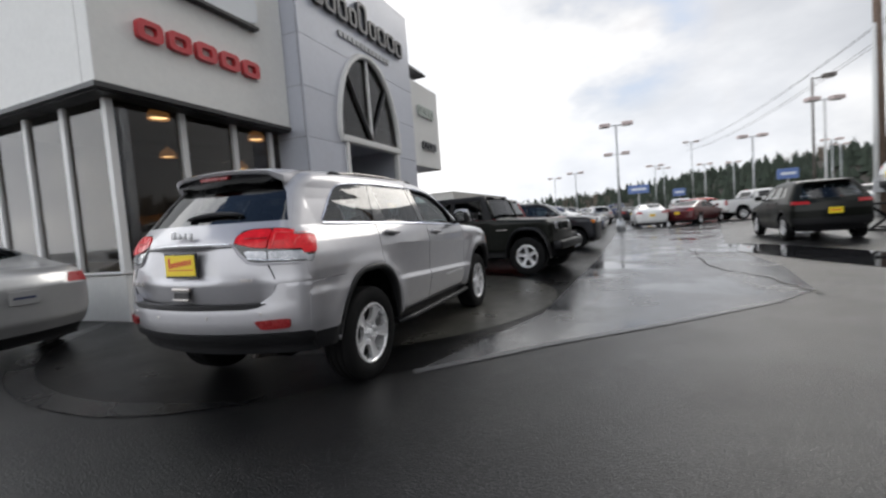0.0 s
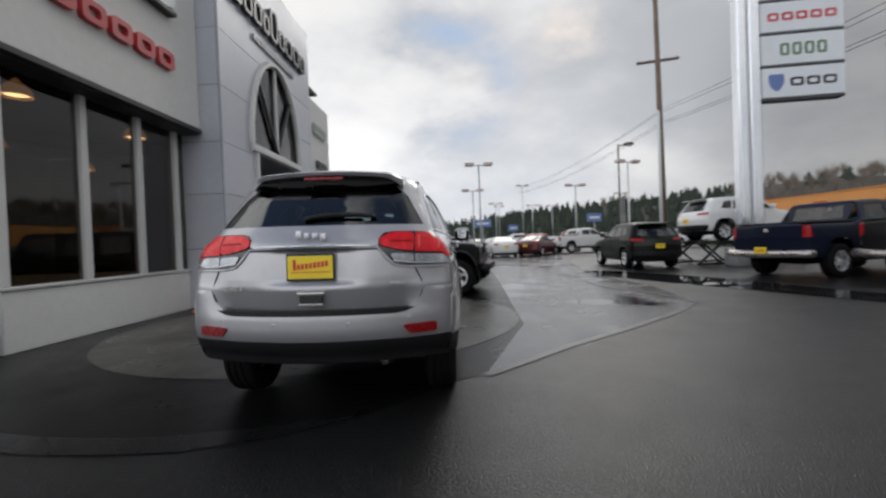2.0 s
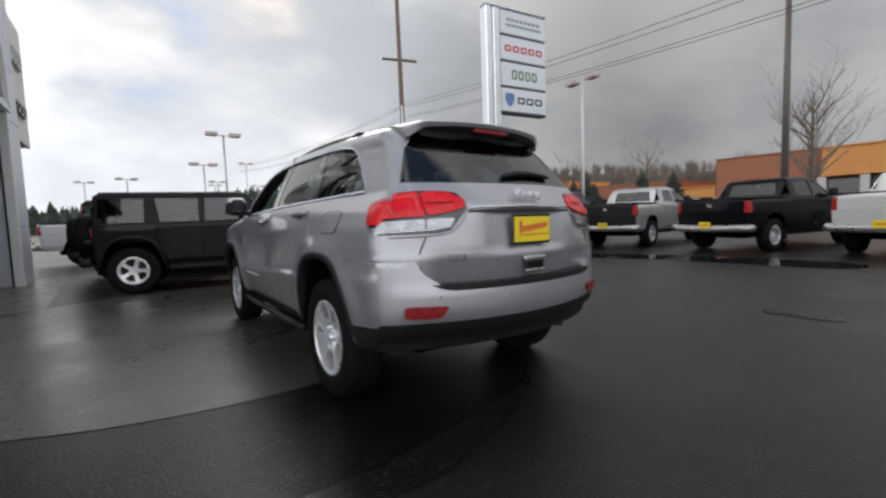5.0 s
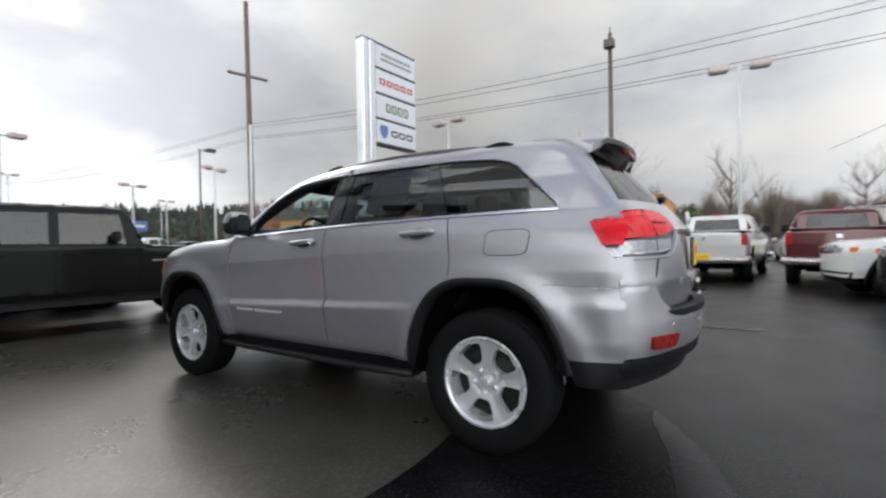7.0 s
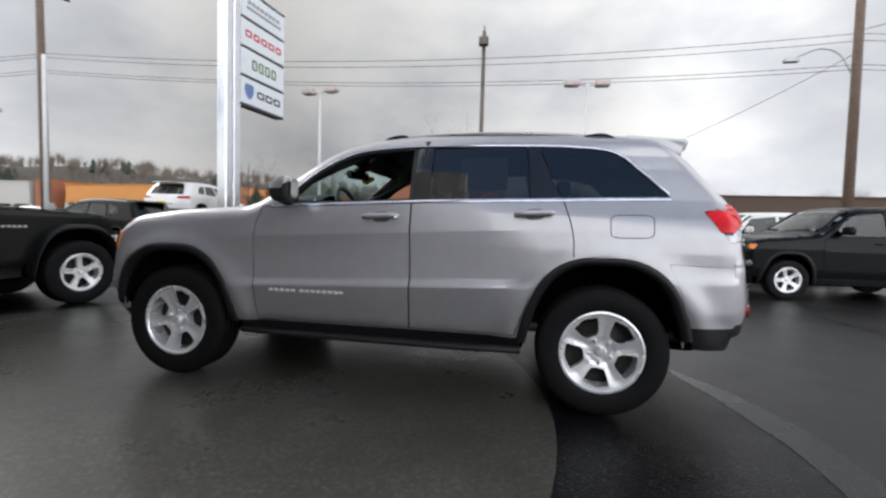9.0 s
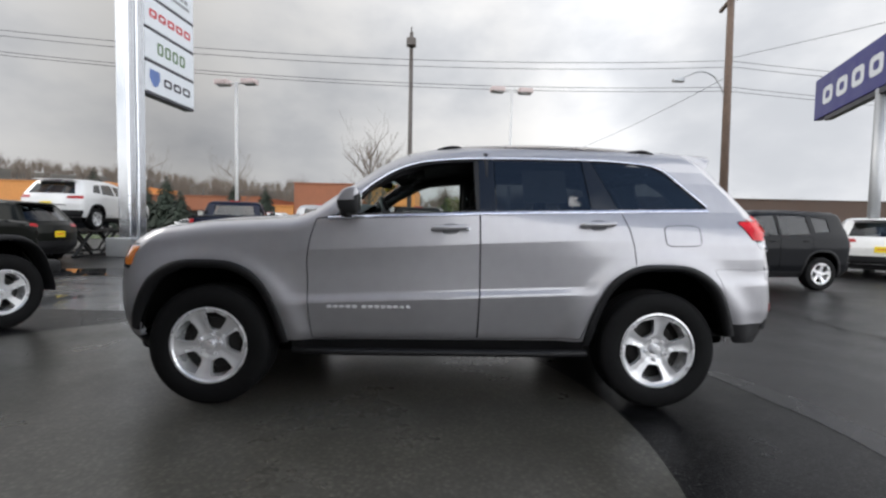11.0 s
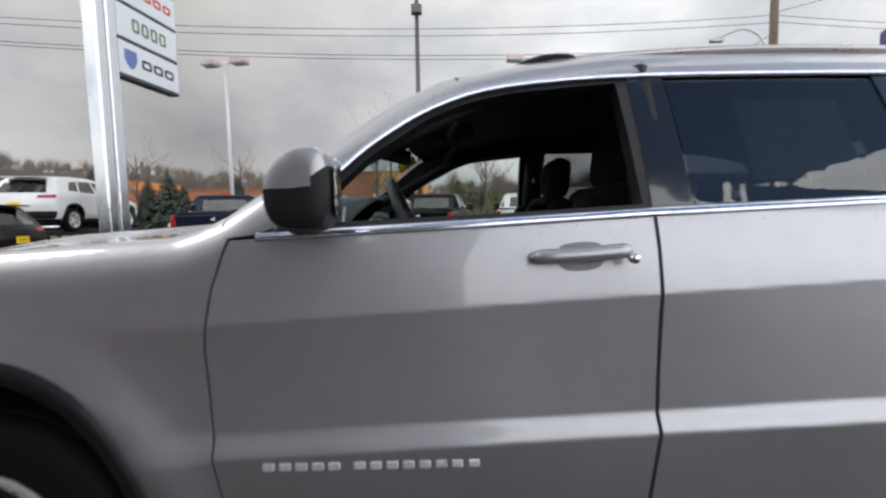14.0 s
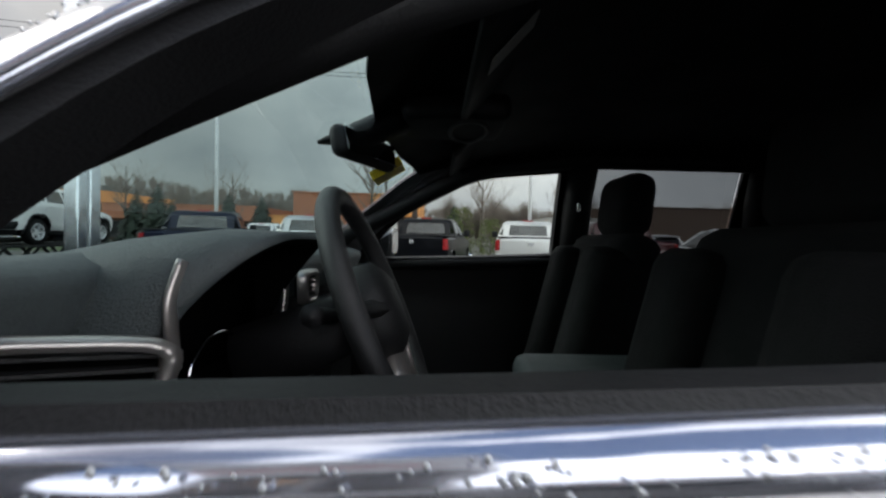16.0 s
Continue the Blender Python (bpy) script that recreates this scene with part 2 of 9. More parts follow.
ASPHALT = ground_mat("wet_asphalt", (0.005, 0.005, 0.0052), (0.020, 0.020, 0.0202), 150, 0.26, 0.42, 0.35, 0.95, 0.45, 0.8, 0.0042, 0.32)
FRESH = ground_mat("fresh_asphalt", (0.002, 0.002, 0.0023), (0.009, 0.009, 0.0093), 130, 0.22, 0.40, 0.5, 0.95, spec=0.14)
CONCRETE = ground_mat("wet_concrete", (0.034, 0.033, 0.028), (0.150, 0.142, 0.122), 60, 0.20, 0.42, 0.5, 0.95, 0.2, 0.08, spec=0.32)
FLOODED = ground_mat("standing_water_asphalt", (0.010, 0.010, 0.011), (0.045, 0.045, 0.048), 95, 0.12, 0.25, 0.6, 0.36, 0.3)
FILM = ground_mat("rain_film_asphalt", (0.005, 0.005, 0.0055), (0.022, 0.022, 0.023), 150, 0.14, 0.34, 0.9, 0.72, 0.35, 0.4, 0.002, 0.26)
APRON = ground_mat("wet_worn_asphalt", (0.045, 0.045, 0.0465), (0.16, 0.16, 0.164), 110, 0.13, 0.34, 0.55, 0.58, 0.3, 0.3, spec=0.60)
GRASS_M = make_mat("verge_grass", (0.06, 0.085, 0.03), 0.9, var=0.5, scale=1.0, bump=0.8, bscale=40)
SILVER = paint_mat("billet_silver_paint", (0.40, 0.395, 0.412), 0.70, 0.46)
TRIM = make_mat("black_plastic_trim", (0.010, 0.010, 0.011), 0.5, spec=0.28, var=0.2, scale=4, bump=0.15, bscale=400)
GLOSSBLACK = make_mat("gloss_black", (0.008, 0.008, 0.009), 0.12, coat=0.6, var=0.1)
RUBBER = make_mat("tyre_rubber", (0.007, 0.007, 0.0073), 0.68, spec=0.14, var=0.25, scale=6, bump=0.25, bscale=200)
ALLOY = make_mat("alloy_wheel", (0.80, 0.80, 0.81), 0.28, metal=0.55, var=0.05, coat=0.4)
BRAKE = make_mat("brake_iron", (0.12, 0.11, 0.10), 0.5, metal=0.8, var=0.3, scale=10)
BELT = make_mat("bright_belt_moulding", (0.64, 0.66, 0.75), 0.10, metal=0.9, var=0.05, rvar=0.06)
CHROME = make_mat("chrome", (0.75, 0.76, 0.78), 0.08, metal=1.0, var=0.03, rvar=0.04)
UNDER = make_mat("underbody", (0.004, 0.004, 0.004), 1.0, spec=0.02, var=0.3)
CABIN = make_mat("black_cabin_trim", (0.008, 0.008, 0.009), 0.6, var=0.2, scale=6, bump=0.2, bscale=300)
DASHM = make_mat("dashboard_soft_vinyl", (0.070, 0.082, 0.085), 0.5, var=0.15, scale=8, bump=0.35, bscale=350)
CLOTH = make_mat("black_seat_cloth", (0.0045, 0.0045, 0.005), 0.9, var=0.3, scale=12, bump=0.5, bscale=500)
LEATHER = make_mat("wheel_leather", (0.02, 0.02, 0.021), 0.42, var=0.15, scale=20, bump=0.3, bscale=500)
NAMEBAR = make_mat("bright_lettering_plastic", (0.66, 0.66, 0.67), 0.32, metal=0.3, var=0.04)
SATIN = make_mat("satin_silver_trim", (0.45, 0.42, 0.40), 0.3, metal=0.8, var=0.05)
REDLENS = make_mat("red_tail_lens", (0.66, 0.012, 0.020), 0.25, var=0.35, scale=9, spec=0.2, coat=0.2)
DARKRED = make_mat("dark_red_reflector", (0.20, 0.004, 0.006), 0.28, var=0.3, scale=40, spec=0.3, coat=0.25)
CLEARLENS = make_mat("clear_lamp_lens", (0.30, 0.31, 0.33), 0.14, metal=0.6, var=0.7, scale=9, coat=1.0, bump=0.25, bscale=40)
AMBER = make_mat("amber_lens", (0.75, 0.22, 0.03), 0.15, var=0.2, scale=30, coat=1.0)
PLATE_Y = make_mat("yellow_plate_card", (0.80, 0.60, 0.02), 0.4, var=0.06)
PLATE_R = make_mat("red_print", (0.60, 0.05, 0.03), 0.5, var=0.05)
PRIVACY = glass_mat("privacy_glass", (0.20, 0.215, 0.22), 1.95)
CLEAR = glass_mat("clear_glass", (0.80, 0.86, 0.84), 1.45)
SCREEN = glass_mat("tinted_windscreen", (0.66, 0.83, 0.82), 1.5)
DARKGLASS = glass_mat("tinted_car_glass", (0.20, 0.23, 0.24), 1.75)
STORE = glass_mat("showroom_glass", (0.48, 0.45, 0.41), 1.8)
PUDDLE = make_mat("dark_wet_patch", (0.004, 0.004, 0.0045), 0.22, spec=0.20, var=0.3, rvar=0.08)


# ---------------------------------------------------------------- mesh helpers
def finish(bm, name, material, smooth=False, parent=None):
    me = bpy.data.meshes.new(name)
    bm.to_mesh(me)
    bm.free()
    for m in (material if isinstance(material, (list, tuple)) else [material]):
        me.materials.append(m)
    if smooth:
        me.polygons.foreach_set("use_smooth", [True] * len(me.polygons))
    ob = new(name, me)
    if parent is not None:
        ob.parent = parent
    return ob


def part(name, bm, material, parent, label="", smooth=False):
    ob = finish(bm, name, material, smooth, parent)
    if label:
        ob["label"] = label
    return ob


def thing(name, label, category, m=None, group="", kind=""):
    """An empty at the base of a thing."""
    e = new(name)
    e.empty_display_size = 0.2
    if m is not None:
        e.matrix_basis = m
    return tagged(e, label, category, group, kind)


def box(bm, lo, hi, bevel=0.0, m=None, seg=2):
    """A box from corner to corner, its edges rounded by bevel."""
    lo, hi = Vector(lo), Vector(hi)
    r = bmesh.ops.create_cube(bm, size=1.0)
    vs = r["verts"]
    bmesh.ops.scale(bm, vec=hi - lo, verts=vs)
    bmesh.ops.translate(bm, vec=(lo + hi) / 2, verts=vs)
    if bevel:
        es = list({e for v in vs for e in v.link_edges})
        rb = bmesh.ops.bevel(bm, geom=es, offset=bevel, segments=seg, profile=0.5, affect="EDGES")
        vs = list({v for f in rb["faces"] for v in f.verts} | {v for v in vs if v.is_valid})
    if m is not None:
        bmesh.ops.transform(bm, matrix=m, verts=vs)
    return vs


def boxed(lo, hi, bevel=0.0, m=None, seg=2):
    bm = bmesh.new()
    box(bm, lo, hi, bevel, m, seg)
    return bm


def cyl(bm, p, q, r, r2=None, seg=12, caps=True):
    """A round bar from p to q."""
    p, q = Vector(p), Vector(q)
    d = q - p
    k = bmesh.ops.create_cone(bm, cap_ends=caps, segments=seg, radius1=r, radius2=r if r2 is None else r2, depth=d.length)
    bmesh.ops.transform(bm, matrix=Matrix.Translation((p + q) / 2) @ d.to_track_quat("Z", "Y").to_matrix().to_4x4(), verts=k["verts"])
    return k["verts"]


def rod(p, q, r, r2=None, seg=12):
    bm = bmesh.new()
    cyl(bm, p, q, r, r2, seg)
    return bm


def lathe(bm, prof, seg=32, m=None, a0=0.0, a1=2 * math.pi):
    """Turns (radius, height) pairs round z."""
    full = abs(a1 - a0 - 2 * math.pi) < 1e-6
    n = seg if full else seg + 1
    rings = []
    for r, z in prof:
        rings.append([bm.verts.new((r * math.cos(a0 + (a1 - a0) * i / seg), r * math.sin(a0 + (a1 - a0) * i / seg), z)) for i in range(n)])
    for a, b in zip(rings, rings[1:]):
        for i in range(seg):
            j = (i + 1) % n
            bm.faces.new((a[i], a[j], b[j], b[i]))
    vs = [v for r in rings for v in r]
    if m is not None:
        bmesh.ops.transform(bm, matrix=m, verts=vs)
    return vs


def tube(bm, pts, r, seg=8, closed=False, flat=1.0, up=(0, 0, 1)):
    """A bar of round or flattened section along points."""
    pts = [Vector(p) for p in pts]
    n = len(pts)
    rings = []
    for i, p in enumerate(pts):
        a = pts[(i - 1) % n] if closed or i > 0 else p
        b = pts[(i + 1) % n] if closed or i < n - 1 else p
        t = (b - a).normalized()
        s = t.cross(Vector(up))
        if s.length < 1e-4:
            s = t.cross(Vector((1, 0, 0)))
        s.normalize()
        u = s.cross(t)
        rr = r[i] if isinstance(r, (list, tuple)) else r
        rings.append([bm.verts.new(p + s * math.cos(k * 2 * math.pi / seg) * rr + u * math.sin(k * 2 * math.pi / seg) * rr * flat) for k in range(seg)])
    for i in range(n if closed else n - 1):
        A, B = rings[i], rings[(i + 1) % n]
        for k in range(seg):
            bm.faces.new((A[k], A[(k + 1) % seg], B[(k + 1) % seg], B[k]))
    if not closed:
        bm.faces.new(rings[0][::-1])
        bm.faces.new(rings[-1])
    return rings


def smooth_line(pts, n=6, closed=False):
    """Catmull-Rom through the points."""
    P = [np.array(p, float) for p in pts]
    m = len(P)
    out = []
    for i in range(m if closed else m - 1):
        if closed:
            a, b, c, d = P[(i - 1) % m], P[i], P[(i + 1) % m], P[(i + 2) % m]
        else:
            a, b, c, d = P[max(i - 1, 0)], P[i], P[i + 1], P[min(i + 2, m - 1)]
        for k in range(n):
            t = k / n
            out.append(0.5 * ((2 * b) + (c - a) * t + (2 * a - 5 * b + 4 * c - d) * t * t + (3 * b - a - 3 * c + d) * t ** 3))
    if not closed:
        out.append(P[-1])
    return [tuple(p) for p in out]


def plate(bm, outline, z0, z1, m=None):
    """A flat slab with any outline, given in x and y."""
    lo = [bm.verts.new((x, y, z0)) for x, y in outline]
    hi = [bm.verts.new((x, y, z1)) for x, y in outline]
    n = len(lo)
    bm.faces.new(hi)
    bm.faces.new(lo[::-1])
    for i in range(n):
        bm.faces.new((lo[i], lo[(i + 1) % n], hi[(i + 1) % n], hi[i]))
    if m is not None:
        bmesh.ops.transform(bm, matrix=m, verts=lo + hi)
    return lo + hi


def slab(outline, z0, z1, m=None):
    bm = bmesh.new()
    plate(bm, outline, z0, z1, m)
    return bm


def letters(text, size, depth, m, material, name, parent=None):
    cu = bpy.data.curves.new(name, "FONT")
    cu.body, cu.size, cu.extrude, cu.align_x = text, size, depth, "CENTER"
    ob = new(name + "_curve", cu)
    dg = bpy.context.evaluated_depsgraph_get()
    me = bpy.data.meshes.new_from_object(ob.evaluated_get(dg))
    bpy.data.objects.remove(ob)
    me.transform(m)
    me.materials.clear()
    me.materials.append(material)
    o = new(name, me)
    o.parent = parent
    return o


# ---------------------------------------------------------------- bodywork: smooth solids and the panels cut from them
from mathutils.geometry import delaunay_2d_cdt


def inside(P, poly):
    x, y = P[:, 0][:, None], P[:, 1][:, None]
    a = np.array(poly, float)
    b = np.roll(a, -1, axis=0)
    cond = (a[:, 1] > y) != (b[:, 1] > y)
    with np.errstate(divide="ignore", invalid="ignore"):
        xi = (b[:, 0] - a[:, 0]) * (y - a[:, 1]) / (b[:, 1] - a[:, 1]) + a[:, 0]
    return (np.sum(cond & (x < xi), axis=1) % 2) == 1


def resample(poly, step, closed=True):
    out = []
    n = len(poly)
    for i in range(n if closed else n - 1):
        a, b = np.array(poly[i], float), np.array(poly[(i + 1) % n], float)
        k = max(1, int(math.ceil(np.linalg.norm(b - a) / step)))
        out += [a + (b - a) * j / k for j in range(k)]
    return out


def flat_mesh(outline, holes, step):
    """Triangles that fill an outline with holes: points and triples."""
    loops = [resample(outline, step)] + [resample(h, step) for h in holes]
    V, E = [], []
    for lp in loops:
        s = len(V)
        V += lp
        E += [(s + i, s + (i + 1) % len(lp)) for i in range(len(lp))]
    B = np.array(V)
    lo, hi = loops[0], None
    lo, hi = np.min(np.array(loops[0]), axis=0), np.max(np.array(loops[0]), axis=0)
    gx, gy = np.meshgrid(np.arange(lo[0] + step / 2, hi[0], step), np.arange(lo[1] + step / 2, hi[1], step))
    gx = gx + (np.arange(gx.shape[0]) % 2)[:, None] * step * 0.5
    G = np.stack([gx.ravel(), gy.ravel()], 1)
    if len(G):
        ok = inside(G, outline)
        for h in holes:
            ok &= ~inside(G, h)
        G = G[ok]
    if len(G):
        d = np.min(np.linalg.norm(G[:, None, :] - B[None], axis=2), axis=1) if len(G) * len(B) < 6e6 else np.ones(len(G))
        G = G[d > step * 0.45]
        V = V + list(G)
    r = delaunay_2d_cdt([Vector((float(v[0]), float(v[1]))) for v in V], E, [], 0, 1e-6)
    P = np.array([(v[0], v[1]) for v in r[0]])
    T = np.array([f for f in r[2] if len(f) == 3])
    C = P[T].mean(axis=1)
    ok = inside(C, outline)
    for h in holes:
        ok &= ~inside(C, h)
    return P, T[ok]


def smax(a, b, k):
    h = np.maximum(k - np.abs(a - b), 0) / k
    return np.maximum(a, b) + h * h * k * 0.25


def soft_table(pts, sigma, step=0.004):
    """A table of pairs, its corners rounded over sigma."""
    P = np.array(sorted(pts), float)
    if sigma <= 0:
        return P
    g = np.arange(P[0, 0], P[-1, 0] + step, step)
    n = int(3 * sigma / step)
    k = np.exp(-0.5 * (np.arange(-n, n + 1) * step / sigma) ** 2)
    v = np.interp(g, P[:, 0], P[:, 1])
    lo = v[0] - (v[1] - v[0]) * np.arange(n, 0, -1)
    hi = v[-1] + (v[-1] - v[-2]) * np.arange(1, n + 1)
    return np.stack([g, np.convolve(np.concatenate([lo, v, hi]), k / k.sum(), "valid")], 1)


class Body:
    """A car's skin: side, top, rear and front surfaces, rounded into one another."""

    def __init__(self, T, S, R, F, crown=0.035, plan_top=0.3, plan_rear=0.3, plan_front=0.44, taper=0.04, tstart=1.3, k=0.09, extra=None, half=0.95, soft=0.0):
        self.T, self.S, self.R, self.F = soft_table(T, soft * 0.6), soft_table(S, soft), soft_table(R, soft * 0.6), soft_table(F, soft * 0.6)
        self.c, self.pt, self.pr, self.pf, self.tp, self.ts, self.k, self.extra, self.half = crown, plan_top, plan_rear, plan_front, taper, tstart, k, extra, half

    def parts(self, x, y, z):
        ax = np.sqrt(x * x + 1e-8)
        s = np.interp(z, self.S[:, 0], self.S[:, 1])
        if self.extra is not None:
            s = s + self.extra(y, z)
        s = s - self.tp * np.maximum(np.abs(y) - self.ts, 0) ** 2
        ds = ax - s
        dt = z - (np.interp(y + self.pt * x * x, self.T[:, 0], self.T[:, 1]) - self.c * (x / self.half) ** 2)
        dr = np.interp(z, self.R[:, 0], self.R[:, 1]) + self.pr * x * x - y
        df = y - (np.interp(z, self.F[:, 0], self.F[:, 1]) - self.pf * x * x)
        return ds, dt, dr, df

    def f(self, x, y, z):
        ds, dt, dr, df = self.parts(x, y, z)
        return smax(smax(ds, dt, self.k), smax(dr, df, self.k), self.k)

    def normal(self, P):
        e = 0.004
        x, y, z = P[:, 0], P[:, 1], P[:, 2]
        n = np.stack([self.f(x + e, y, z) - self.f(x - e, y, z), self.f(x, y + e, z) - self.f(x, y - e, z), self.f(x, y, z + e) - self.f(x, y, z - e)], 1)
        return n / np.maximum(np.linalg.norm(n, axis=1), 1e-9)[:, None]

    def lift(self, axis, U, off=0.0):
        """Points of the skin over the flat points U, and how far inside its own face each lies."""
        a, b = U[:, 0], U[:, 1]
        n = len(U)
        if axis == "side":
            lo, hi = np.zeros(n), np.full(n, 1.5)
            pt = lambda v: (v, a, b)
        elif axis == "top":
            lo, hi = np.full(n, 0.3), np.full(n, 3.0)
            pt = lambda v: (a, b, v)
        elif axis == "rear":
            lo, hi = np.full(n, 0.0), np.full(n, 4.5)
            pt = lambda v: (a, -v, b)
        else:
            lo, hi = np.full(n, 0.0), np.full(n, 4.5)
            pt = lambda v: (a, v, b)
        for _ in range(30):
            mid = (lo + hi) / 2
            out = self.f(*pt(mid)) > off
            hi = np.where(out, mid, hi)
            lo = np.where(out, lo, mid)
        P = np.stack([np.broadcast_to(c, (n,)) for c in pt(lo)], 1)
        d = np.stack(self.parts(P[:, 0], P[:, 1], P[:, 2]), 1)
        own = {"side": 0, "top": 1, "rear": 2, "front": 3}[axis]
        g = d[:, own] - np.max(np.delete(d, own, axis=1), axis=1)
        return P, g


def panel(name, body, axis, outline, holes, step, material, parent, sign=1, off=0.0, lip=0.012, clip=True, label="", over=0.0, push=None):
    """One panel of the skin: an outline on a flat, laid onto the body, with turned-in edges."""
    U, T = flat_mesh(outline, holes, step)
    P, g = body.lift(axis, U, off)
    N = body.normal(P)
    if push is not None:
        P = P + N * push(P)[:, None]
    P, N, g, T = list(P), list(N), list(g), [tuple(int(i) for i in t) for t in T]
    if clip:
        cache, out = {}, []
        lim = -over

        def cut(i, j):
            key = (min(i, j), max(i, j))
            if key not in cache:
                t = (lim - g[i]) / (g[j] - g[i])
                P.append(P[i] + (P[j] - P[i]) * t)
                N.append(N[i] + (N[j] - N[i]) * t)
                g.append(lim)
                cache[key] = len(P) - 1
            return cache[key]

        for t in T:
            s = [g[i] >= lim for i in t]
            if all(s):
                out.append(t)
            elif any(s):
                poly = []
                for a in range(3):
                    i, j = t[a], t[(a + 1) % 3]
                    if s[a]:
                        poly.append(i)
                    if s[a] != s[(a + 1) % 3]:
                        poly.append(cut(i, j))
                out += [(poly[0], poly[k], poly[k + 1]) for k in range(1, len(poly) - 1)]
        T = out
        if over:
            for i in range(len(P)):
                if g[i] < 0.004:
                    P[i] = P[i] - np.array(N[i]) * 0.003
    used = sorted({i for t in T for i in t})
    if not used:
        used, T = [0, 1, 2], [(0, 1, 2)]
    idx = {o: k for k, o in enumerate(used)}
    P = np.array([P[i] for i in used])
    N = np.array([N[i] for i in used])
    N /= np.maximum(np.linalg.norm(N, axis=1), 1e-9)[:, None]
    T = [tuple(idx[i] for i in t) for t in T]
    if sign < 0:
        P[:, 0] *= -1
        N[:, 0] *= -1
    F = []
    for a, b, c in T:
        n = np.cross(P[b] - P[a], P[c] - P[a])
        F.append((a, b, c) if n @ (N[a] + N[b] + N[c]) >= 0 else (a, c, b))
    if push is not None:
        N = np.zeros_like(P)
        for a, b, c in F:
            n = np.cross(P[b] - P[a], P[c] - P[a])
            for i in (a, b, c):
                N[i] += n
        N /= np.maximum(np.linalg.norm(N, axis=1), 1e-12)[:, None]
    V, VN = [tuple(p) for p in P], [tuple(n) for n in N]
    if lip:
        cnt = {}
        for f in F:
            for i in range(3):
                e = (f[i], f[(i + 1) % 3])
                k = (min(e), max(e))
                cnt[k] = None if k in cnt else e
        dirs = {"side": np.array((sign, 0, 0)), "top": np.array((0, 0, 1)), "rear": np.array((0, -1, 0)), "front": np.array((0, 1, 0))}[axis]
        rim = {}
        for e in cnt.values():
            if e is None:
                continue
            q = []
            for i in e:
                if i not in rim:
                    V.append(V[i])
                    V.append(tuple(np.array(V[i]) - (0.6 * dirs + 0.4 * N[i]) * lip))
                    VN += [(0, 0, 0)] * 2
                    rim[i] = len(V) - 2
                q.append(rim[i])
            F.append((q[1], q[0], q[0] + 1, q[1] + 1))
    me = bpy.data.meshes.new(name)
    me.from_pydata(V, [], F)
    me.polygons.foreach_set("use_smooth", [True] * len(me.polygons))
    me.normals_split_custom_set_from_vertices(VN)
    me.materials.append(material)
    ob = new(name, me)
    ob.parent = parent
    if label:
        ob["label"] = label
    return ob


def skin_line(body, pts, axis="side", sign=1, off=0.004, step=0.05, closed=False):
    """A line on the skin over flat points."""
    U = resample(pts, step, closed)
    if not closed:
        U.append(np.array(pts[-1], float))
    P, _ = body.lift(axis, np.array(U), off)
    if sign < 0:
        P[:, 0] *= -1
    return [tuple(p) for p in P]


def trim_line(name, body, pts, r, material, parent, axis="side", sign=1, off=0.004, flat=0.6, closed=False, seg=6, step=0.05):
    bm = bmesh.new()
    tube(bm, skin_line(body, pts, axis, sign, off, step, closed), r, seg, closed, flat, up=(sign, 0, 0) if axis == "side" else (0, 0, 1))
    return part(name, bm, material, parent, smooth=True)


def band(name, body, pts, prof, material, parent, sign):
    """A bright moulding of any section along a line on the side: the section gives height and outward offsets."""
    U = resample(pts, 0.04, False) + [np.array(pts[-1], float)]
    P, _ = body.lift("side", np.array(U), 0.0)
    bm = bmesh.new()
    vs = [[bm.verts.new((sign * (p[0] + o), p[1], p[2] + h)) for p in P] for h, o in prof]
    for a, b in zip(vs, vs[1:]):
        for i in range(len(a) - 1):
            bm.faces.new((a[i], a[i + 1], b[i + 1], b[i]))
    bmesh.ops.recalc_face_normals(bm, faces=bm.faces)
    return part(name, bm, material, parent, smooth=True)


def ring_strip(name, body, inner, outer, material, parent, sign, off, depth=0.03):
    """A moulding between two lines of equal count on the side of the body, with a rounded outer face."""
    rows = []
    A = np.array(inner), np.array(outer)
    for t, o in ((0.0, off - depth), (0.0, off), (0.5, off + 0.008), (1.0, off + 0.002), (1.0, off - 0.01)):
        U = A[0] * (1 - t) + A[1] * t
        P, _ = body.lift("side", U, 0.0)
        P[:, 0] += o
        P[:, 0] *= sign
        rows.append(P)
    bm = bmesh.new()
    vs = [[bm.verts.new(p) for p in r] for r in rows]
    for a, b in zip(vs, vs[1:]):
        for i in range(len(a) - 1):
            bm.faces.new((a[i], a[i + 1], b[i + 1], b[i]) if sign < 0 else (a[i], b[i], b[i + 1], a[i + 1]))
    return part(name, bm, material, parent, smooth=True)


# ---------------------------------------------------------------- wheels
def rounded(poly, r=0.3, n=4):
    """A polygon with its corners cut round."""
    out = []
    m = len(poly)
    for i in range(m):
        a, b, c = [np.array(poly[j % m], float) for j in (i - 1, i, i + 1)]
        p, q = b + (a - b) * r, b + (c - b) * r
        for k in range(n + 1):
            t = k / n
            out.append(tuple((1 - t) ** 2 * p + 2 * t * (1 - t) * b + t * t * q))
    return out


# brake and backing near-black: the shade behind the spokes is in this colour
HUBDARK = make_mat("sooty_brake", (0.022, 0.021, 0.02), 0.6, spec=0.3, var=0.4, scale=12)


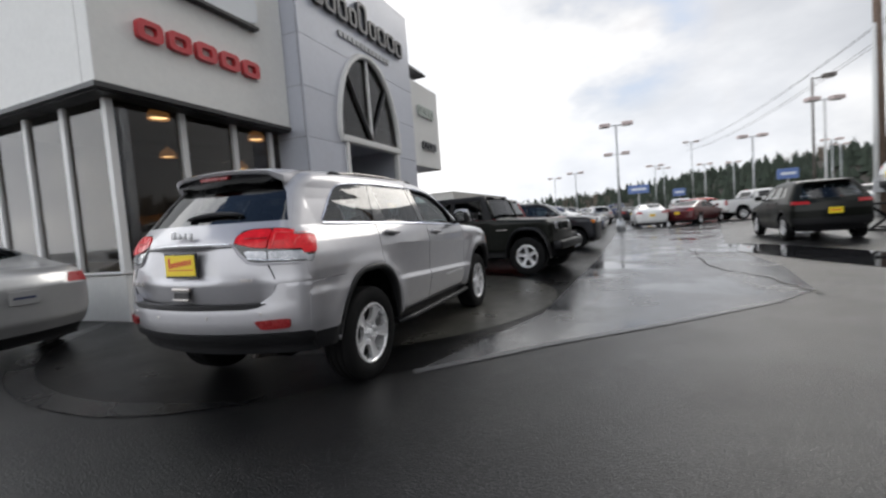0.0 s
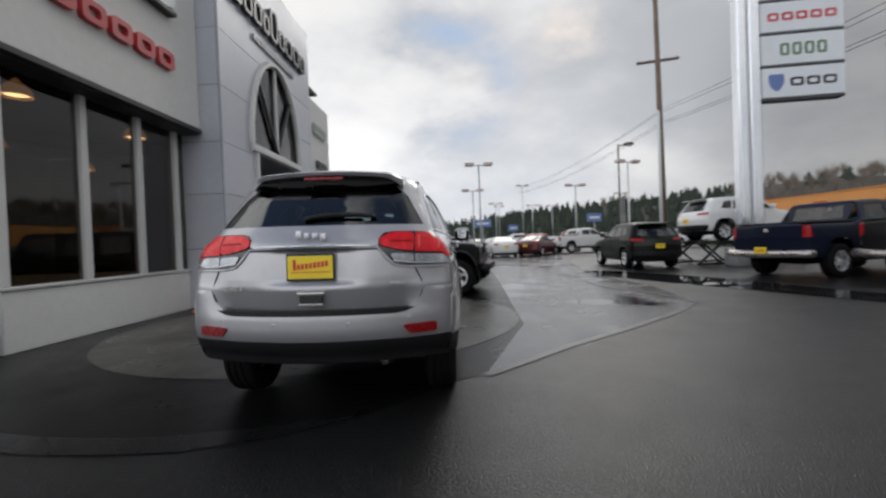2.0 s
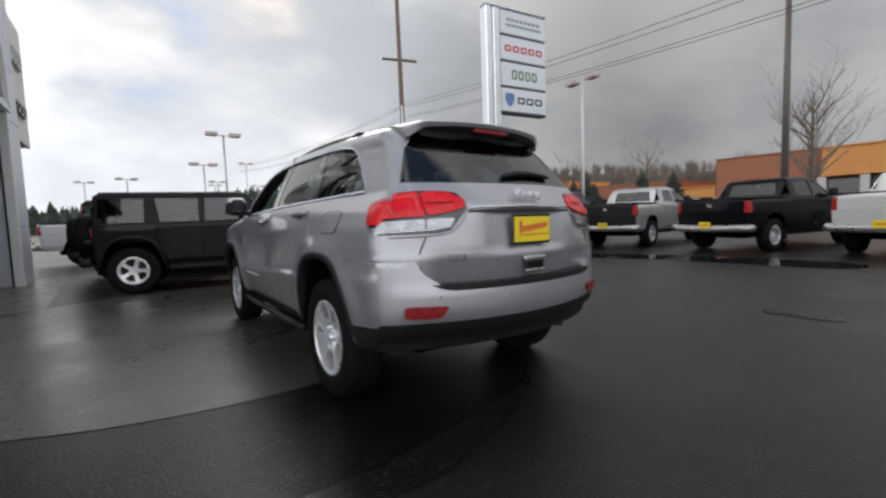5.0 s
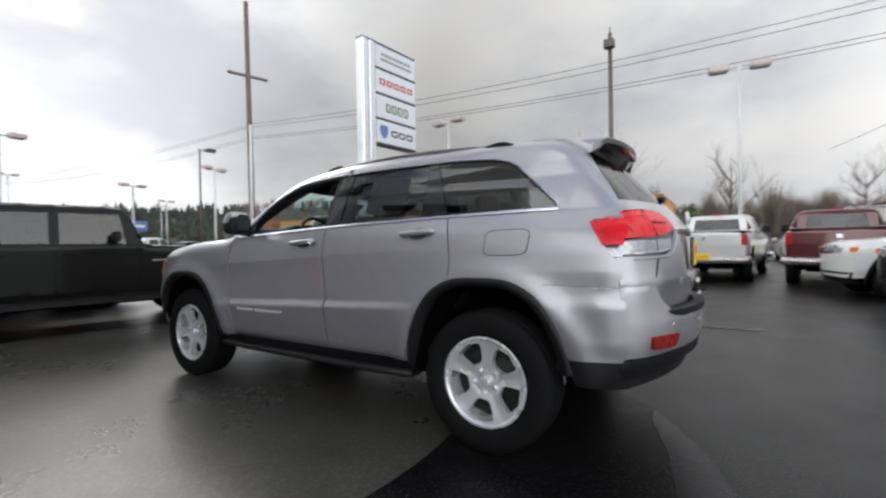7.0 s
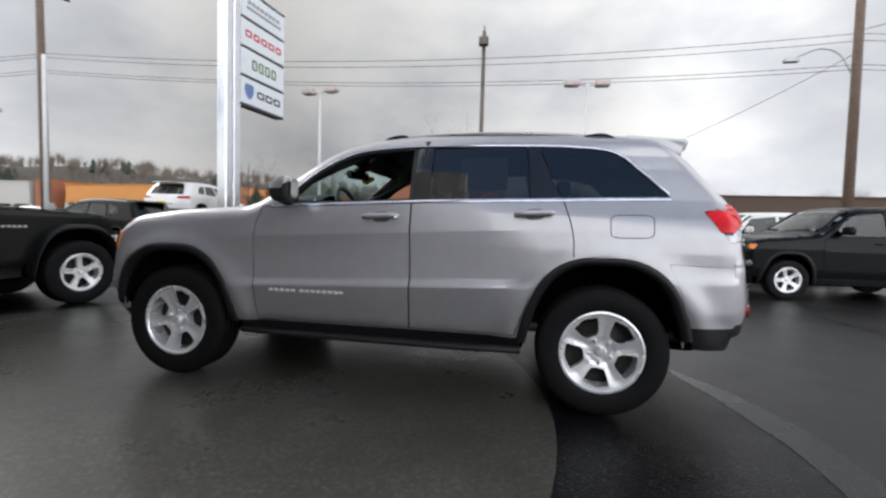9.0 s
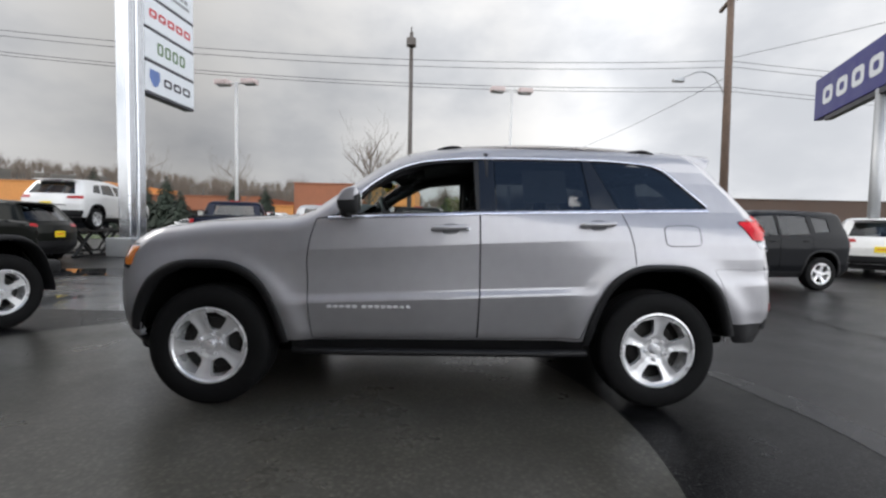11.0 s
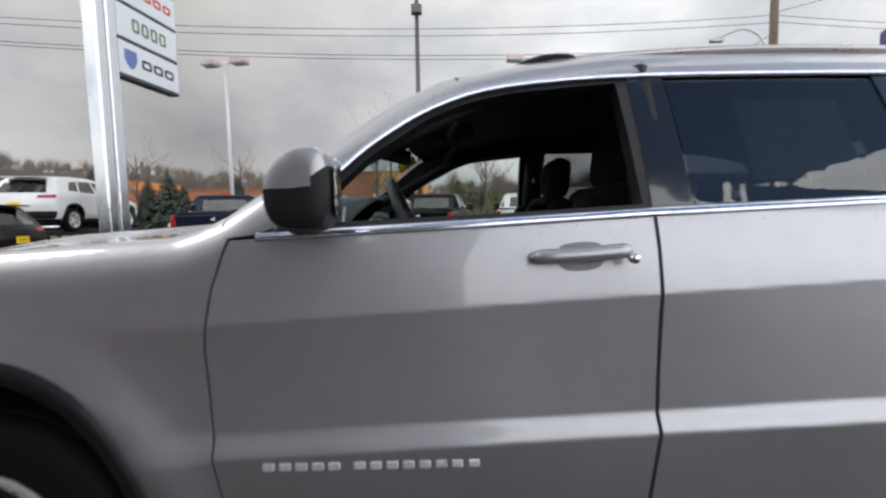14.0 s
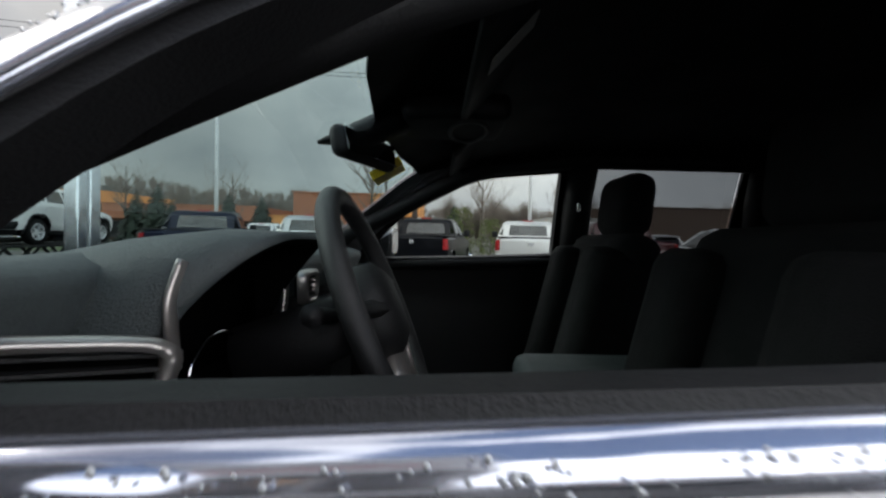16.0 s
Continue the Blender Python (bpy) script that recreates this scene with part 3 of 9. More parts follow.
def wheel_parts(R, width, rim, spokes, lod, rim_mat, style="window"):
    """Meshes of one wheel that turns about x, its outer face towards -x: tyre, rim and hub."""
    out = {}
    seg = 56 if lod > 1 else (32 if lod else 20)
    w = width / 2
    bm = bmesh.new()
    prof = [(rim - 0.004, -w * 0.80), (rim + 0.010, -w * 0.90), (rim + (R - rim) * 0.35, -w * 1.0), (rim + (R - rim) * 0.62, -w * 0.985), (R - 0.028, -w * 0.93), (R - 0.012, -w * 0.86), (R - 0.003, -w * 0.74)]
    if lod > 1:
        for g in (-0.42, 0.0, 0.42):
            prof += [(R, w * g - 0.02), (R - 0.010, w * g - 0.015), (R - 0.010, w * g + 0.002), (R, w * g + 0.007)]
    prof += [(R - 0.003, w * 0.74), (R - 0.012, w * 0.86), (R - 0.028, w * 0.93), (rim + (R - rim) * 0.5, w), (rim, w * 0.85)]
    turn = Matrix.Rotation(radians(90), 4, "Y")
    lathe(bm, prof, seg, turn)
    bmesh.ops.recalc_face_normals(bm, faces=bm.faces)
    out["tyre"] = (bm, RUBBER)
    bm = bmesh.new()
    # rim barrel and lip
    lathe(bm, [(rim + 0.002, -w * 0.84), (rim + 0.006, -w * 0.90), (rim - 0.006, -w * 0.92), (rim - 0.016, -w * 0.86), (rim - 0.022, -w * 0.70), (rim - 0.04, w * 0.5)], seg, turn)
    r0 = rim - 0.016
    circle = [(r0 * math.cos(i * 2 * math.pi / seg), r0 * math.sin(i * 2 * math.pi / seg)) for i in range(seg)]
    holes = []
    for i in range(spokes):
        a = (i + 0.5) * 2 * math.pi / spokes
        g = 2 * math.pi / spokes
        if style == "window":
            q = [(0.43 * rim, a - g * 0.20), (0.50 * rim, a - g * 0.29), (0.66 * rim, a - g * 0.315), (0.86 * rim, a - g * 0.30), (0.905 * rim, a), (0.86 * rim, a + g * 0.30), (0.66 * rim, a + g * 0.315), (0.50 * rim, a + g * 0.29), (0.43 * rim, a + g * 0.20)]
        else:
            q = [(0.34 * rim, a - g * 0.22), (0.86 * rim, a - g * 0.36), (0.90 * rim, a), (0.86 * rim, a + g * 0.36), (0.34 * rim, a + g * 0.22)]
        holes.append(rounded([(r * math.cos(t), r * math.sin(t)) for r, t in q], 0.16 if style == "window" else 0.28, 3 if lod else 1))
    U, T = flat_mesh(circle, holes, 0.013 if lod > 1 else (0.04 if lod else 0.07))
    rr = np.hypot(U[:, 0], U[:, 1]) / rim
    ang = np.arctan2(U[:, 1], U[:, 0])
    crest = ((1 + np.cos(ang * spokes)) / 2) ** 6 * np.clip((rr - 0.22) / 0.14, 0, 1) * np.clip((0.93 - rr) / 0.12, 0, 1) if style == "window" else 0
    dish = np.clip((0.36 - rr) / 0.07, 0, 1) if style == "window" else 0
    h = -w * 0.86 + 0.030 * (1 - rr) * 1.2 + 0.012 * np.exp(-((rr - 0.2) / 0.12) ** 2) * -1 + 0.007 * crest + 0.016 * dish
    # front faces, then walls and backs
    front = [bm.verts.new(turn @ Vector((U[i, 0], U[i, 1], h[i]))) for i in range(len(U))]
    cnt = {}
    for t in T:
        f = tuple(int(i) for i in t)
        bm.faces.new([front[i] for i in f])
        for i in range(3):
            e = (f[i], f[(i + 1) % 3])
            k = (min(e), max(e))
            cnt[k] = None if k in cnt else e
    back = {}
    for e in cnt.values():
        if e is None:
            continue
        q = []
        for i in e:
            if i not in back:
                c = math.hypot(U[i, 0], U[i, 1])
                back[i] = (bm.verts.new(front[i].co), bm.verts.new(turn @ Vector((U[i, 0], U[i, 1], h[i] + 0.035))))
            q.append(back[i])
        bm.faces.new((q[0][0], q[1][0], q[1][1], q[0][1]))
    # cap and nuts
    cap = turn @ Matrix.Translation((0, 0, -w * 0.86 + 0.016))
    lathe(bm, [(0.0, -0.014), (0.026, -0.012), (0.032, -0.004), (0.032, 0.03)], 16, cap)
    if lod > 1:
        for i in range(5):
            a = (i + 0.5) * 2 * math.pi / 5
            m = turn @ Matrix.Translation((0.066 * math.cos(a), 0.066 * math.sin(a), -w * 0.86 + 0.020))
            lathe(bm, [(0.0, -0.016), (0.009, -0.016), (0.012, -0.010), (0.013, 0.02)], 6, m)
    bmesh.ops.recalc_face_normals(bm, faces=bm.faces)
    out["rim"] = (bm, rim_mat)
    bm = bmesh.new()
    lathe(bm, [(0.0, -w * 0.15), (rim * 0.66, -w * 0.15), (rim * 0.68, -w * 0.10), (rim * 0.68, w * 0.1), (0.0, w * 0.1)], 28 if lod else 12, turn)
    if lod > 1:
        box(bm, (-0.02, rim * 0.42, -0.05), (0.05, rim * 0.74, 0.11), 0.01, Matrix.Rotation(radians(25), 4, "X"))
    lathe(bm, [(rim * 0.93, -w * 0.02), (0.02, w * 0.02)], 20 if lod else 10, turn)
    bmesh.ops.recalc_face_normals(bm, faces=bm.faces)
    out["wheel"] = (bm, HUBDARK)
    return out


def add_wheels(car, places, R, width, rim, spokes, lod, rim_mat=ALLOY, style="window"):
    """Four wheels at (x, y) of their outer faces."""
    made = None
    for x, y, a in places:
        sx = -1 if x > 0 else 1
        if made is None:
            P = wheel_parts(R, width, rim, spokes, lod, rim_mat, style)
            hub = part("wheel", *P["wheel"], car, smooth=True)
            kids = []
            for k in ("tyre", "rim"):
                o = part(k, *P[k], hub, smooth=True)
                o.data.set_sharp_from_angle(angle=radians(40))
                kids.append(o)
            made = hub
            h = hub
        else:
            h = hub.copy()
            scene.collection.objects.link(h)
            h.parent = car
            for k in kids:
                o = k.copy()
                scene.collection.objects.link(o)
                o.parent = h
        h.matrix_basis = Matrix.Translation((x + sx * width / 2, y, R)) @ Matrix.Rotation(0 if x < 0 else math.pi, 4, "Z") @ Matrix.Rotation(a, 4, "X")


def arch(cy, w, h, base, n=5):
    """The line of a wheel opening from rear to front."""
    q = [(-1.0, 0.0), (-0.97, 0.18), (-0.86, 0.52), (-0.66, 0.82), (-0.36, 0.975), (0.0, 1.0), (0.36, 0.975), (0.66, 0.82), (0.86, 0.52), (0.97, 0.18), (1.0, 0.0)]
    return smooth_line([(cy + w * a, base + (h - base) * b) for a, b in q], n)


# ---------------------------------------------------------------- the silver SUV
CAR = pose(0.0, 0.0, 0.0, 0, 0.8, 0.35)


def hero():
    car = thing("suv", "silver four-wheel-drive SUV, wet from rain, driver's window open", "car", CAR)

    def ease(t):
        t = np.clip(t, 0, 1)
        return t * t * (3 - 2 * t)

    def extra(y, z):
        zl = 0.735 + 0.042 * (0.82 - y)
        zc = 1.012 + 0.052 * (0.84 - y)
        u = np.clip((z - zl) / (zc - zl), 0, 1)
        v = np.clip((z - zc) / 0.20, 0, 1)
        w = np.clip((zl - 0.058 - z) / 0.26, 0, 1)
        hollow = -0.006 + 0.017 * u ** 3
        crown = 0.011 * (1 - v) ** 1.6
        ledge = -0.006 + 0.027 * ease((zl - z) / 0.060)
        tuck = 0.021 * (1 - w) ** 1.4 - 0.020 * w - 0.035 * np.clip((0.50 - z) / 0.10, 0, 1) ** 2
        door = np.where(z > zc, crown, np.where(z > zl, hollow, np.where(z > zl - 0.058, ledge, tuck)))
        door = door * ease((y + 1.12) / 0.36) * ease((1.12 - y) / 0.36)
        fl = 0
        for cy, top in ((1.4575, 0.94), (-1.4575, 0.96)):
            d = np.hypot((y - cy) / 1.02, (z - 0.36) * (0.555 / (top - 0.36)))
            fl = fl + 0.026 * np.exp(-((d - 0.555) / 0.075) ** 2)
        hip = 0.012 * np.exp(-((y + 1.9) / 0.35) ** 2) * np.interp(z, [0.76, 0.83, 0.88, 0.93], [1, 1, 0.2, 0])
        # the glasshouse draws in towards the tail
        waist = np.interp(z, [1.0, 1.1, 1.2, 1.3, 1.5, 1.6, 1.7, 1.8], [0, 0.012, 0.045, 0.10, 0.105, 0.09, 0.05, 0.02]) * np.clip((-y - 0.2) / 1.7, 0, 1) ** 1.3
        return door + fl + hip - waist

    body = Body(
        T=[(-2.6, 1.60), (-1.9, 1.72), (-1.66, 1.752), (-1.4, 1.772), (-0.78, 1.787), (-0.17, 1.772), (0.11, 1.735), (0.30, 1.69), (0.46, 1.615), (0.70, 1.45), (0.95, 1.285), (1.04, 1.25), (1.10, 1.243), (1.58, 1.212), (2.0, 1.15), (2.2, 1.10), (2.36, 1.02), (2.6, 0.85)],
        S=[(0.2, 0.80), (0.36, 0.89), (0.45, 0.917), (0.62, 0.932), (0.80, 0.940), (1.0, 0.947), (1.12, 0.944), (1.20, 0.934), (1.27, 0.915), (1.31, 0.895), (1.45, 0.838), (1.62, 0.752), (1.68, 0.715), (1.75, 0.66), (1.9, 0.5)],
        R=[(0.3, -2.30), (0.44, -2.36), (0.5, -2.41), (0.62, -2.44), (0.95, -2.435), (1.10, -2.42), (1.20, -2.405), (1.24, -2.385), (1.33, -2.31), (1.45, -2.20), (1.6, -2.06), (1.75, -1.90), (1.9, -1.74)],
        F=[(0.2, 2.05), (0.36, 2.20), (0.45, 2.30), (0.6, 2.35), (0.75, 2.36), (0.95, 2.33), (1.06, 2.26), (1.2, 2.1)],
        extra=extra, k=0.095, plan_top=0.17, soft=0.045)
    st = 0.033
    dlo = smooth_line([(0.655, 1.232), (0.50, 1.39), (0.40, 1.475), (0.26, 1.56), (0.07, 1.617), (-0.32, 1.648), (-1.0, 1.656), (-1.28, 1.648), (-1.48, 1.627), (-1.585, 1.580)], 4) + [(-1.828, 1.350), (-1.835, 1.328), (-1.10, 1.304), (-0.27, 1.276)]
    fdoor = [(0.765, 1.212), (0.80, 1.10), (0.825, 0.95), (0.822, 0.75), (0.80, 0.440), (-0.262, 0.450), (-0.268, 0.80), (-0.262, 1.262)]
    rdoor = [(-0.272, 1.262), (-0.278, 0.80), (-0.272, 0.450), (-0.935, 0.46), (-0.965, 0.55), (-1.02, 0.71), (-1.115, 0.86), (-1.20, 0.925), (-1.266, 0.953), (-1.266, 1.05), (-1.246, 1.16), (-1.205, 1.293)]
    af, ar = arch(1.4575, 0.465, 0.890, 0.30), arch(-1.4575, 0.465, 0.912, 0.30)
    hole_f = af + [(1.98, 0.2), (0.9, 0.2)]
    hole_r = ar + [(-0.9, 0.2), (-2.0, 0.2)]
    bump_side = [(-1.80, 0.9295), (-2.7, 0.9175), (-2.7, 0.595), (-1.885, 0.575), (-1.90, 0.65), (-1.86, 0.80)]
    tail_side = [(-2.7, 1.262), (-2.03, 1.252), (-2.006, 1.240), (-2.085, 1.125), (-2.13, 1.062), (-2.7, 1.060)]
    head_side = [(1.90, 1.045), (2.7, 1.0), (2.7, 0.86), (2.02, 0.885)]
    for sgn in (-1, 1):
        out = [(2.8, 0.44), (2.8, 1.4), (0.9, 1.4), (0.2, 1.9), (-2.7, 1.9), (-2.7, 0.92), (-1.80, 0.932), (-1.86, 0.80), (-1.905, 0.60), (-1.905, 0.45), (-0.9, 0.440), (0.9, 0.428), (2.0, 0.44)]
        # keep a gap of 5 mm round the doors
        dh1 = [(0.771, 1.218), (0.806, 1.10), (0.831, 0.95), (0.828, 0.75), (0.806, 0.434), (-0.941, 0.454), (-0.972, 0.55), (-1.027, 0.713), (-1.120, 0.866), (-1.203, 0.931), (-1.273, 0.956), (-1.273, 1.05), (-1.253, 1.16), (-1.209, 1.308)]
        dl2 = dlo[:-2]
        hole = [(0.771, 1.2185)] + dl2 + dh1[:0:-1]
        panel("body_side", body, "side", out, [hole, hole_f, hole_r, tail_side, head_side], 0.022, SILVER, car, sgn, 0.0, 0.015)
        fd = panel("front_door", body, "side", fdoor, [], 0.0085, SILVER, car, sgn, 0.0, 0.02)
        rd = panel("rear_door", body, "side", rdoor, [], 0.0085, SILVER, car, sgn, 0.0, 0.02)
        # belt of the doors, window frames and pillars in black
        panel("belt_seal", body, "side", [(0.655, 1.236), (0.70, 1.2235), (0.765, 1.2155), (-0.262, 1.265), (-1.10, 1.295), (-1.10, 1.302), (-0.262, 1.276)], [], st, TRIM, car, sgn, -0.012, 0.02, False)
        panel("pillar_trim", body, "side", [(-0.268, 1.276), (-0.268, 1.642), (-0.37, 1.646), (-0.375, 1.280)], [], st, GLOSSBLACK, car, sgn, -0.006, 0.02, False)
        panel("pillar_trim", body, "side", [(-1.015, 1.30), (-0.985, 1.650), (-1.05, 1.650), (-1.195, 1.308)], [], st, GLOSSBLACK, car, sgn, -0.006, 0.02, False)
        # window frame of the front door
        inner = smooth_line([(0.60, 1.250), (0.46, 1.395), (0.37, 1.465), (0.25, 1.540), (0.07, 1.595), (-0.235, 1.625)], 4) + [(-0.245, 1.285), (0.1, 1.268)]
        outer = [(0.655, 1.234)] + smooth_line([(0.655, 1.232), (0.50, 1.39), (0.40, 1.475), (0.26, 1.56), (0.07, 1.617), (-0.268, 1.644)], 4) + [(-0.268, 1.277)]
        panel("window_frame", body, "side", outer, [inner], st, CABIN, car, sgn, -0.008, 0.05, False)
        if sgn > 0:
            panel("front_window", body, "side", inner, [], st, CLEAR, car, sgn, -0.03, 0, False)
        panel("rear_window", body, "side", [(-0.38, 1.281), (-0.375, 1.645), (-0.98, 1.652), (-1.01, 1.30)], [], st, PRIVACY, car, sgn, -0.010, 0, False)
        panel("quarter_window", body, "side", [(-1.20, 1.309), (-1.055, 1.650)] + smooth_line([(-1.28, 1.646), (-1.48, 1.625), (-1.583, 1.578)], 3) + [(-1.822, 1.352), (-1.830, 1.330)], [], st, PRIVACY, car, sgn, -0.008, 0, False)
        if sgn < 0:
            panel("window_sticker", body, "side", [(-0.56, 1.345), (-0.56, 1.57), (-0.86, 1.575), (-0.86, 1.35)], [], 0.08, STICKER, car, sgn, -0.02, 0, False, "price sheet behind the rear window")
        trim_line("chrome_surround", body, dlo[:37] + [(-1.822, 1.356), (-1.832, 1.338)], 0.0075, BELT, car, sign=sgn, off=0.003)
        band("chrome_belt", body, [(0.70, 1.226), (0.2, 1.248), (-0.27, 1.271), (-1.10, 1.300), (-1.838, 1.324)], [(-0.018, -0.006), (-0.018, 0.006), (-0.015, 0.011), (-0.006, 0.009), (0.002, 0.004), (0.007, -0.005), (0.008, -0.016)], BELT, car, sgn)
        # mouldings round the wheels
        for line, cy, top in ((af, 1.4575, 0.945), (ar, -1.4575, 0.957)):
            line = [p for p in line if p[1] > (0.40 if p[0] * cy < cy * cy else 0.45)]
            sc = (top - 0.30) / (max(p[1] for p in line) - 0.30)
            o2 = [(cy + (p[0] - cy) * 1.125, 0.30 + (p[1] - 0.30) * sc) for p in line]
            ring_strip("arch_moulding", body, line, o2, TRIM, car, sgn, 0.006, 0.05)
            # liner
            bm = bmesh.new()
            rr = [[bm.verts.new((sgn * x, p[0], p[1])) for p in line] for x in (0.915, 0.55)]
            for i in range(len(line) - 1):
                bm.faces.new((rr[0][i], rr[0][i + 1], rr[1][i + 1], rr[1][i]))
            bm.faces.new(rr[1])
            part("wheel_liner", bm, UNDER, car, smooth=True)
        # sill
        panel("sill", body, "side", [(0.93, 0.436), (0.95, 0.33), (-0.98, 0.34), (-0.96, 0.448)], [], 0.06, TRIM, car, sgn, -0.008, 0.06, False)
        bm = bmesh.new()
        tube(bm, [(sgn * 0.90, 0.92, 0.365), (sgn * 0.915, 0.6, 0.36), (sgn * 0.915, -0.7, 0.36), (sgn * 0.90, -0.98, 0.365)], 0.035, 8, flat=0.7)
        part("sill_tube", bm, TRIM, car, smooth=True)
        # rear and front bumper sides, lamps
        panel("bumper_side", body, "side", bump_side, [], 0.016, SILVER, car, sgn, 0.002, 0.02, push=lambda P: 0.014 * np.interp(-P[:, 1], [1.93, 2.06], [0, 1]) * np.interp(P[:, 2], [0.60, 0.66, 0.845, 0.868, 0.90], [0.5, 1, 1, 0.3, 0]))
        panel("bumper_lower_side", body, "side", [(-1.90, 0.572), (-2.7, 0.592), (-2.7, 0.46), (-1.96, 0.45)], [], st, TRIM, car, sgn, 0.004, 0.03)
        panel("front_bumper_lower", body, "side", [(1.945, 0.438), (2.8, 0.435), (2.8, 0.38), (1.97, 0.38)], [], st, TRIM, car, sgn, 0.0, 0.03)
        panel("lamp_tray", body, "side", tail_side, [], 0.05, GLOSSBLACK, car, sgn, -0.006, 0.01)
        panel("tail_lamp_side", body, "side", [(-2.7, 1.258), (-2.035, 1.248), (-2.012, 1.237), (-2.078, 1.124), (-2.7, 1.128)], [], st, REDLENS, car, sgn, 0.006, 0.02)
        panel("reversing_lens", body, "side", [(-2.7, 1.112), (-2.098, 1.108), (-2.128, 1.066), (-2.7, 1.064)], [], st, CLEARLENS, car, sgn, 0.002, 0.02)
        panel("headlamp", body, "side", [(1.905, 1.04), (2.7, 0.995), (2.7, 0.865), (2.025, 0.89)], [], st, CLEARLENS, car, sgn, 0.004, 0.02)
        panel("marker_lamp", body, "side", [(1.925, 1.03), (2.0, 1.02), (2.06, 0.925), (2.02, 0.90)], [], 0.02, AMBER, car, sgn, 0.009, 0.005)
        # door handles
        for y0, z0, d in ((-0.08, 1.155, fd), (-1.04, 1.195, rd)):
            P, _ = body.lift("side", np.array([(y0 + 0.117, z0 + 0.006), (y0 + 0.087, z0 + 0.010), (y0, z0 + 0.014), (y0 - 0.080, z0 + 0.020), (y0 - 0.108, z0 + 0.020)]), 0.0)
            P[:, 0] += (0.006, 0.028, 0.033, 0.028, 0.006)
            P[:, 0] *= sgn
            bm = bmesh.new()
            tube(bm, smooth_line([tuple(p) for p in P], 5), [0.013] * 3 + [0.018] * 15 + [0.013] * 3, 10, flat=1.15, up=(sgn, 0, 0))
            h = part("door_handle", bm, SILVER, d, smooth=True)
            # flat patch on the skin; its dark colour paints the shading of the hollow
            cup = rounded([(y0 + 0.062, z0 + 0.038), (y0 - 0.058, z0 + 0.044), (y0 - 0.052, z0 - 0.024), (y0 + 0.054, z0 - 0.030)], 0.4, 4)
            panel("handle_cup", body, "side", cup, [], 0.02, CUP_SHADE, d, sgn, 0.0015, 0, False)
            if sgn < 0 and y0 > -0.5:
                P, _ = body.lift("side", np.array([(y0 - 0.105, z0 + 0.005)]), 0.05)
                bm = bmesh.new()
                lathe(bm, [(0, 0.012), (0.009, 0.011), (0.012, 0.006), (0.012, -0.01)], 14, Matrix.Translation((sgn * P[0][0], P[0][1], P[0][2])) @ Matrix.Rotation(radians(90 * sgn), 4, "Y"))
                part("lock_barrel", bm, CHROME, h, smooth=True)
        # model name on the doors in small bright bars
        y = 0.70
        random.seed(4)
        for k in range(13):
            wd = 0.030
            if k == 5:
                y -= 0.022
            P, _ = body.lift("side", np.array([(y, 0.658), (y - wd, 0.658)]), 0.002)
            x0 = sgn * P[:, 0].mean()
            part("name_bar", boxed((x0 - 0.003, y - wd, 0.648), (x0 + 0.003, y, 0.668), 0.004), NAMEBAR, fd)
            y -= wd + 0.010
    # fuel flap
    fy = rounded([(-1.478, 1.208), (-1.722, 1.213), (-1.715, 1.080), (-1.478, 1.074)], 0.24, 4)
    panel("fuel_flap", body, "side", fy, [], st, SILVER, car, -1, 0.0025, 0.003, False)
    trim_line("flap_seam", body, fy, 0.003, TRIM, car, sign=-1, off=0.0005, closed=True, flat=1.0)
    # roof, windscreen, bonnet
    panel("roof", body, "top", [(-0.9, -2.2), (0.9, -2.2), (0.9, 0.15), (0.6, 0.22), (0.0, 0.30), (-0.6, 0.22), (-0.9, 0.15)], [], 0.035, SILVER, car, 1, 0, 0.015, True, over=0.014)
    ws = [(-0.62, 0.26), (0.0, 0.335), (0.62, 0.26), (0.76, 0.72), (0.5, 0.92), (0.0, 1.03), (-0.5, 0.92), (-0.76, 0.72)]
    panel("windscreen", body, "top", ws, [], 0.06, SCREEN, car, 1, -0.004, 0, False)
    panel("screen_pillar", body, "top", [(-1.0, 0.15), (-0.60, 0.225), (-0.64, 0.27), (-0.785, 0.73), (-0.86, 0.80), (-1.0, 0.8)], [], 0.04, SILVER, car, 1, 0, 0.01, True, over=0.02)
    panel("screen_pillar", body, "top", [(1.0, 0.15), (0.60, 0.225), (0.64, 0.27), (0.785, 0.73), (0.86, 0.80), (1.0, 0.8)], [], 0.04, SILVER, car, 1, 0, 0.01, True, over=0.02)
    panel("scuttle", body, "top", [(-0.86, 0.79), (-0.78, 0.725), (-0.5, 0.925), (0, 1.035), (0.5, 0.925), (0.78, 0.725), (0.86, 0.79), (0.55, 1.0), (0, 1.10), (-0.55, 1.0)], [], 0.05, TRIM, car, 1, -0.008, 0.02, False)
    hood = [(-1.0, 0.80), (-0.86, 0.80), (-0.55, 1.005), (0, 1.105), (0.55, 1.005), (0.86, 0.80), (1.0, 0.80), (1.0, 2.5), (-1.0, 2.5)]
    panel("bonnet", body, "top", hood, [], 0.028, SILVER, car, 1, 0, 0.015, True, over=0.014, push=lambda P: 0.014 * np.exp(-((np.abs(P[:, 0]) - 0.42 - 0.08 * (1.6 - P[:, 1])) / 0.07) ** 2) * np.clip((2.25 - P[:, 1]) / 0.5, 0, 1))
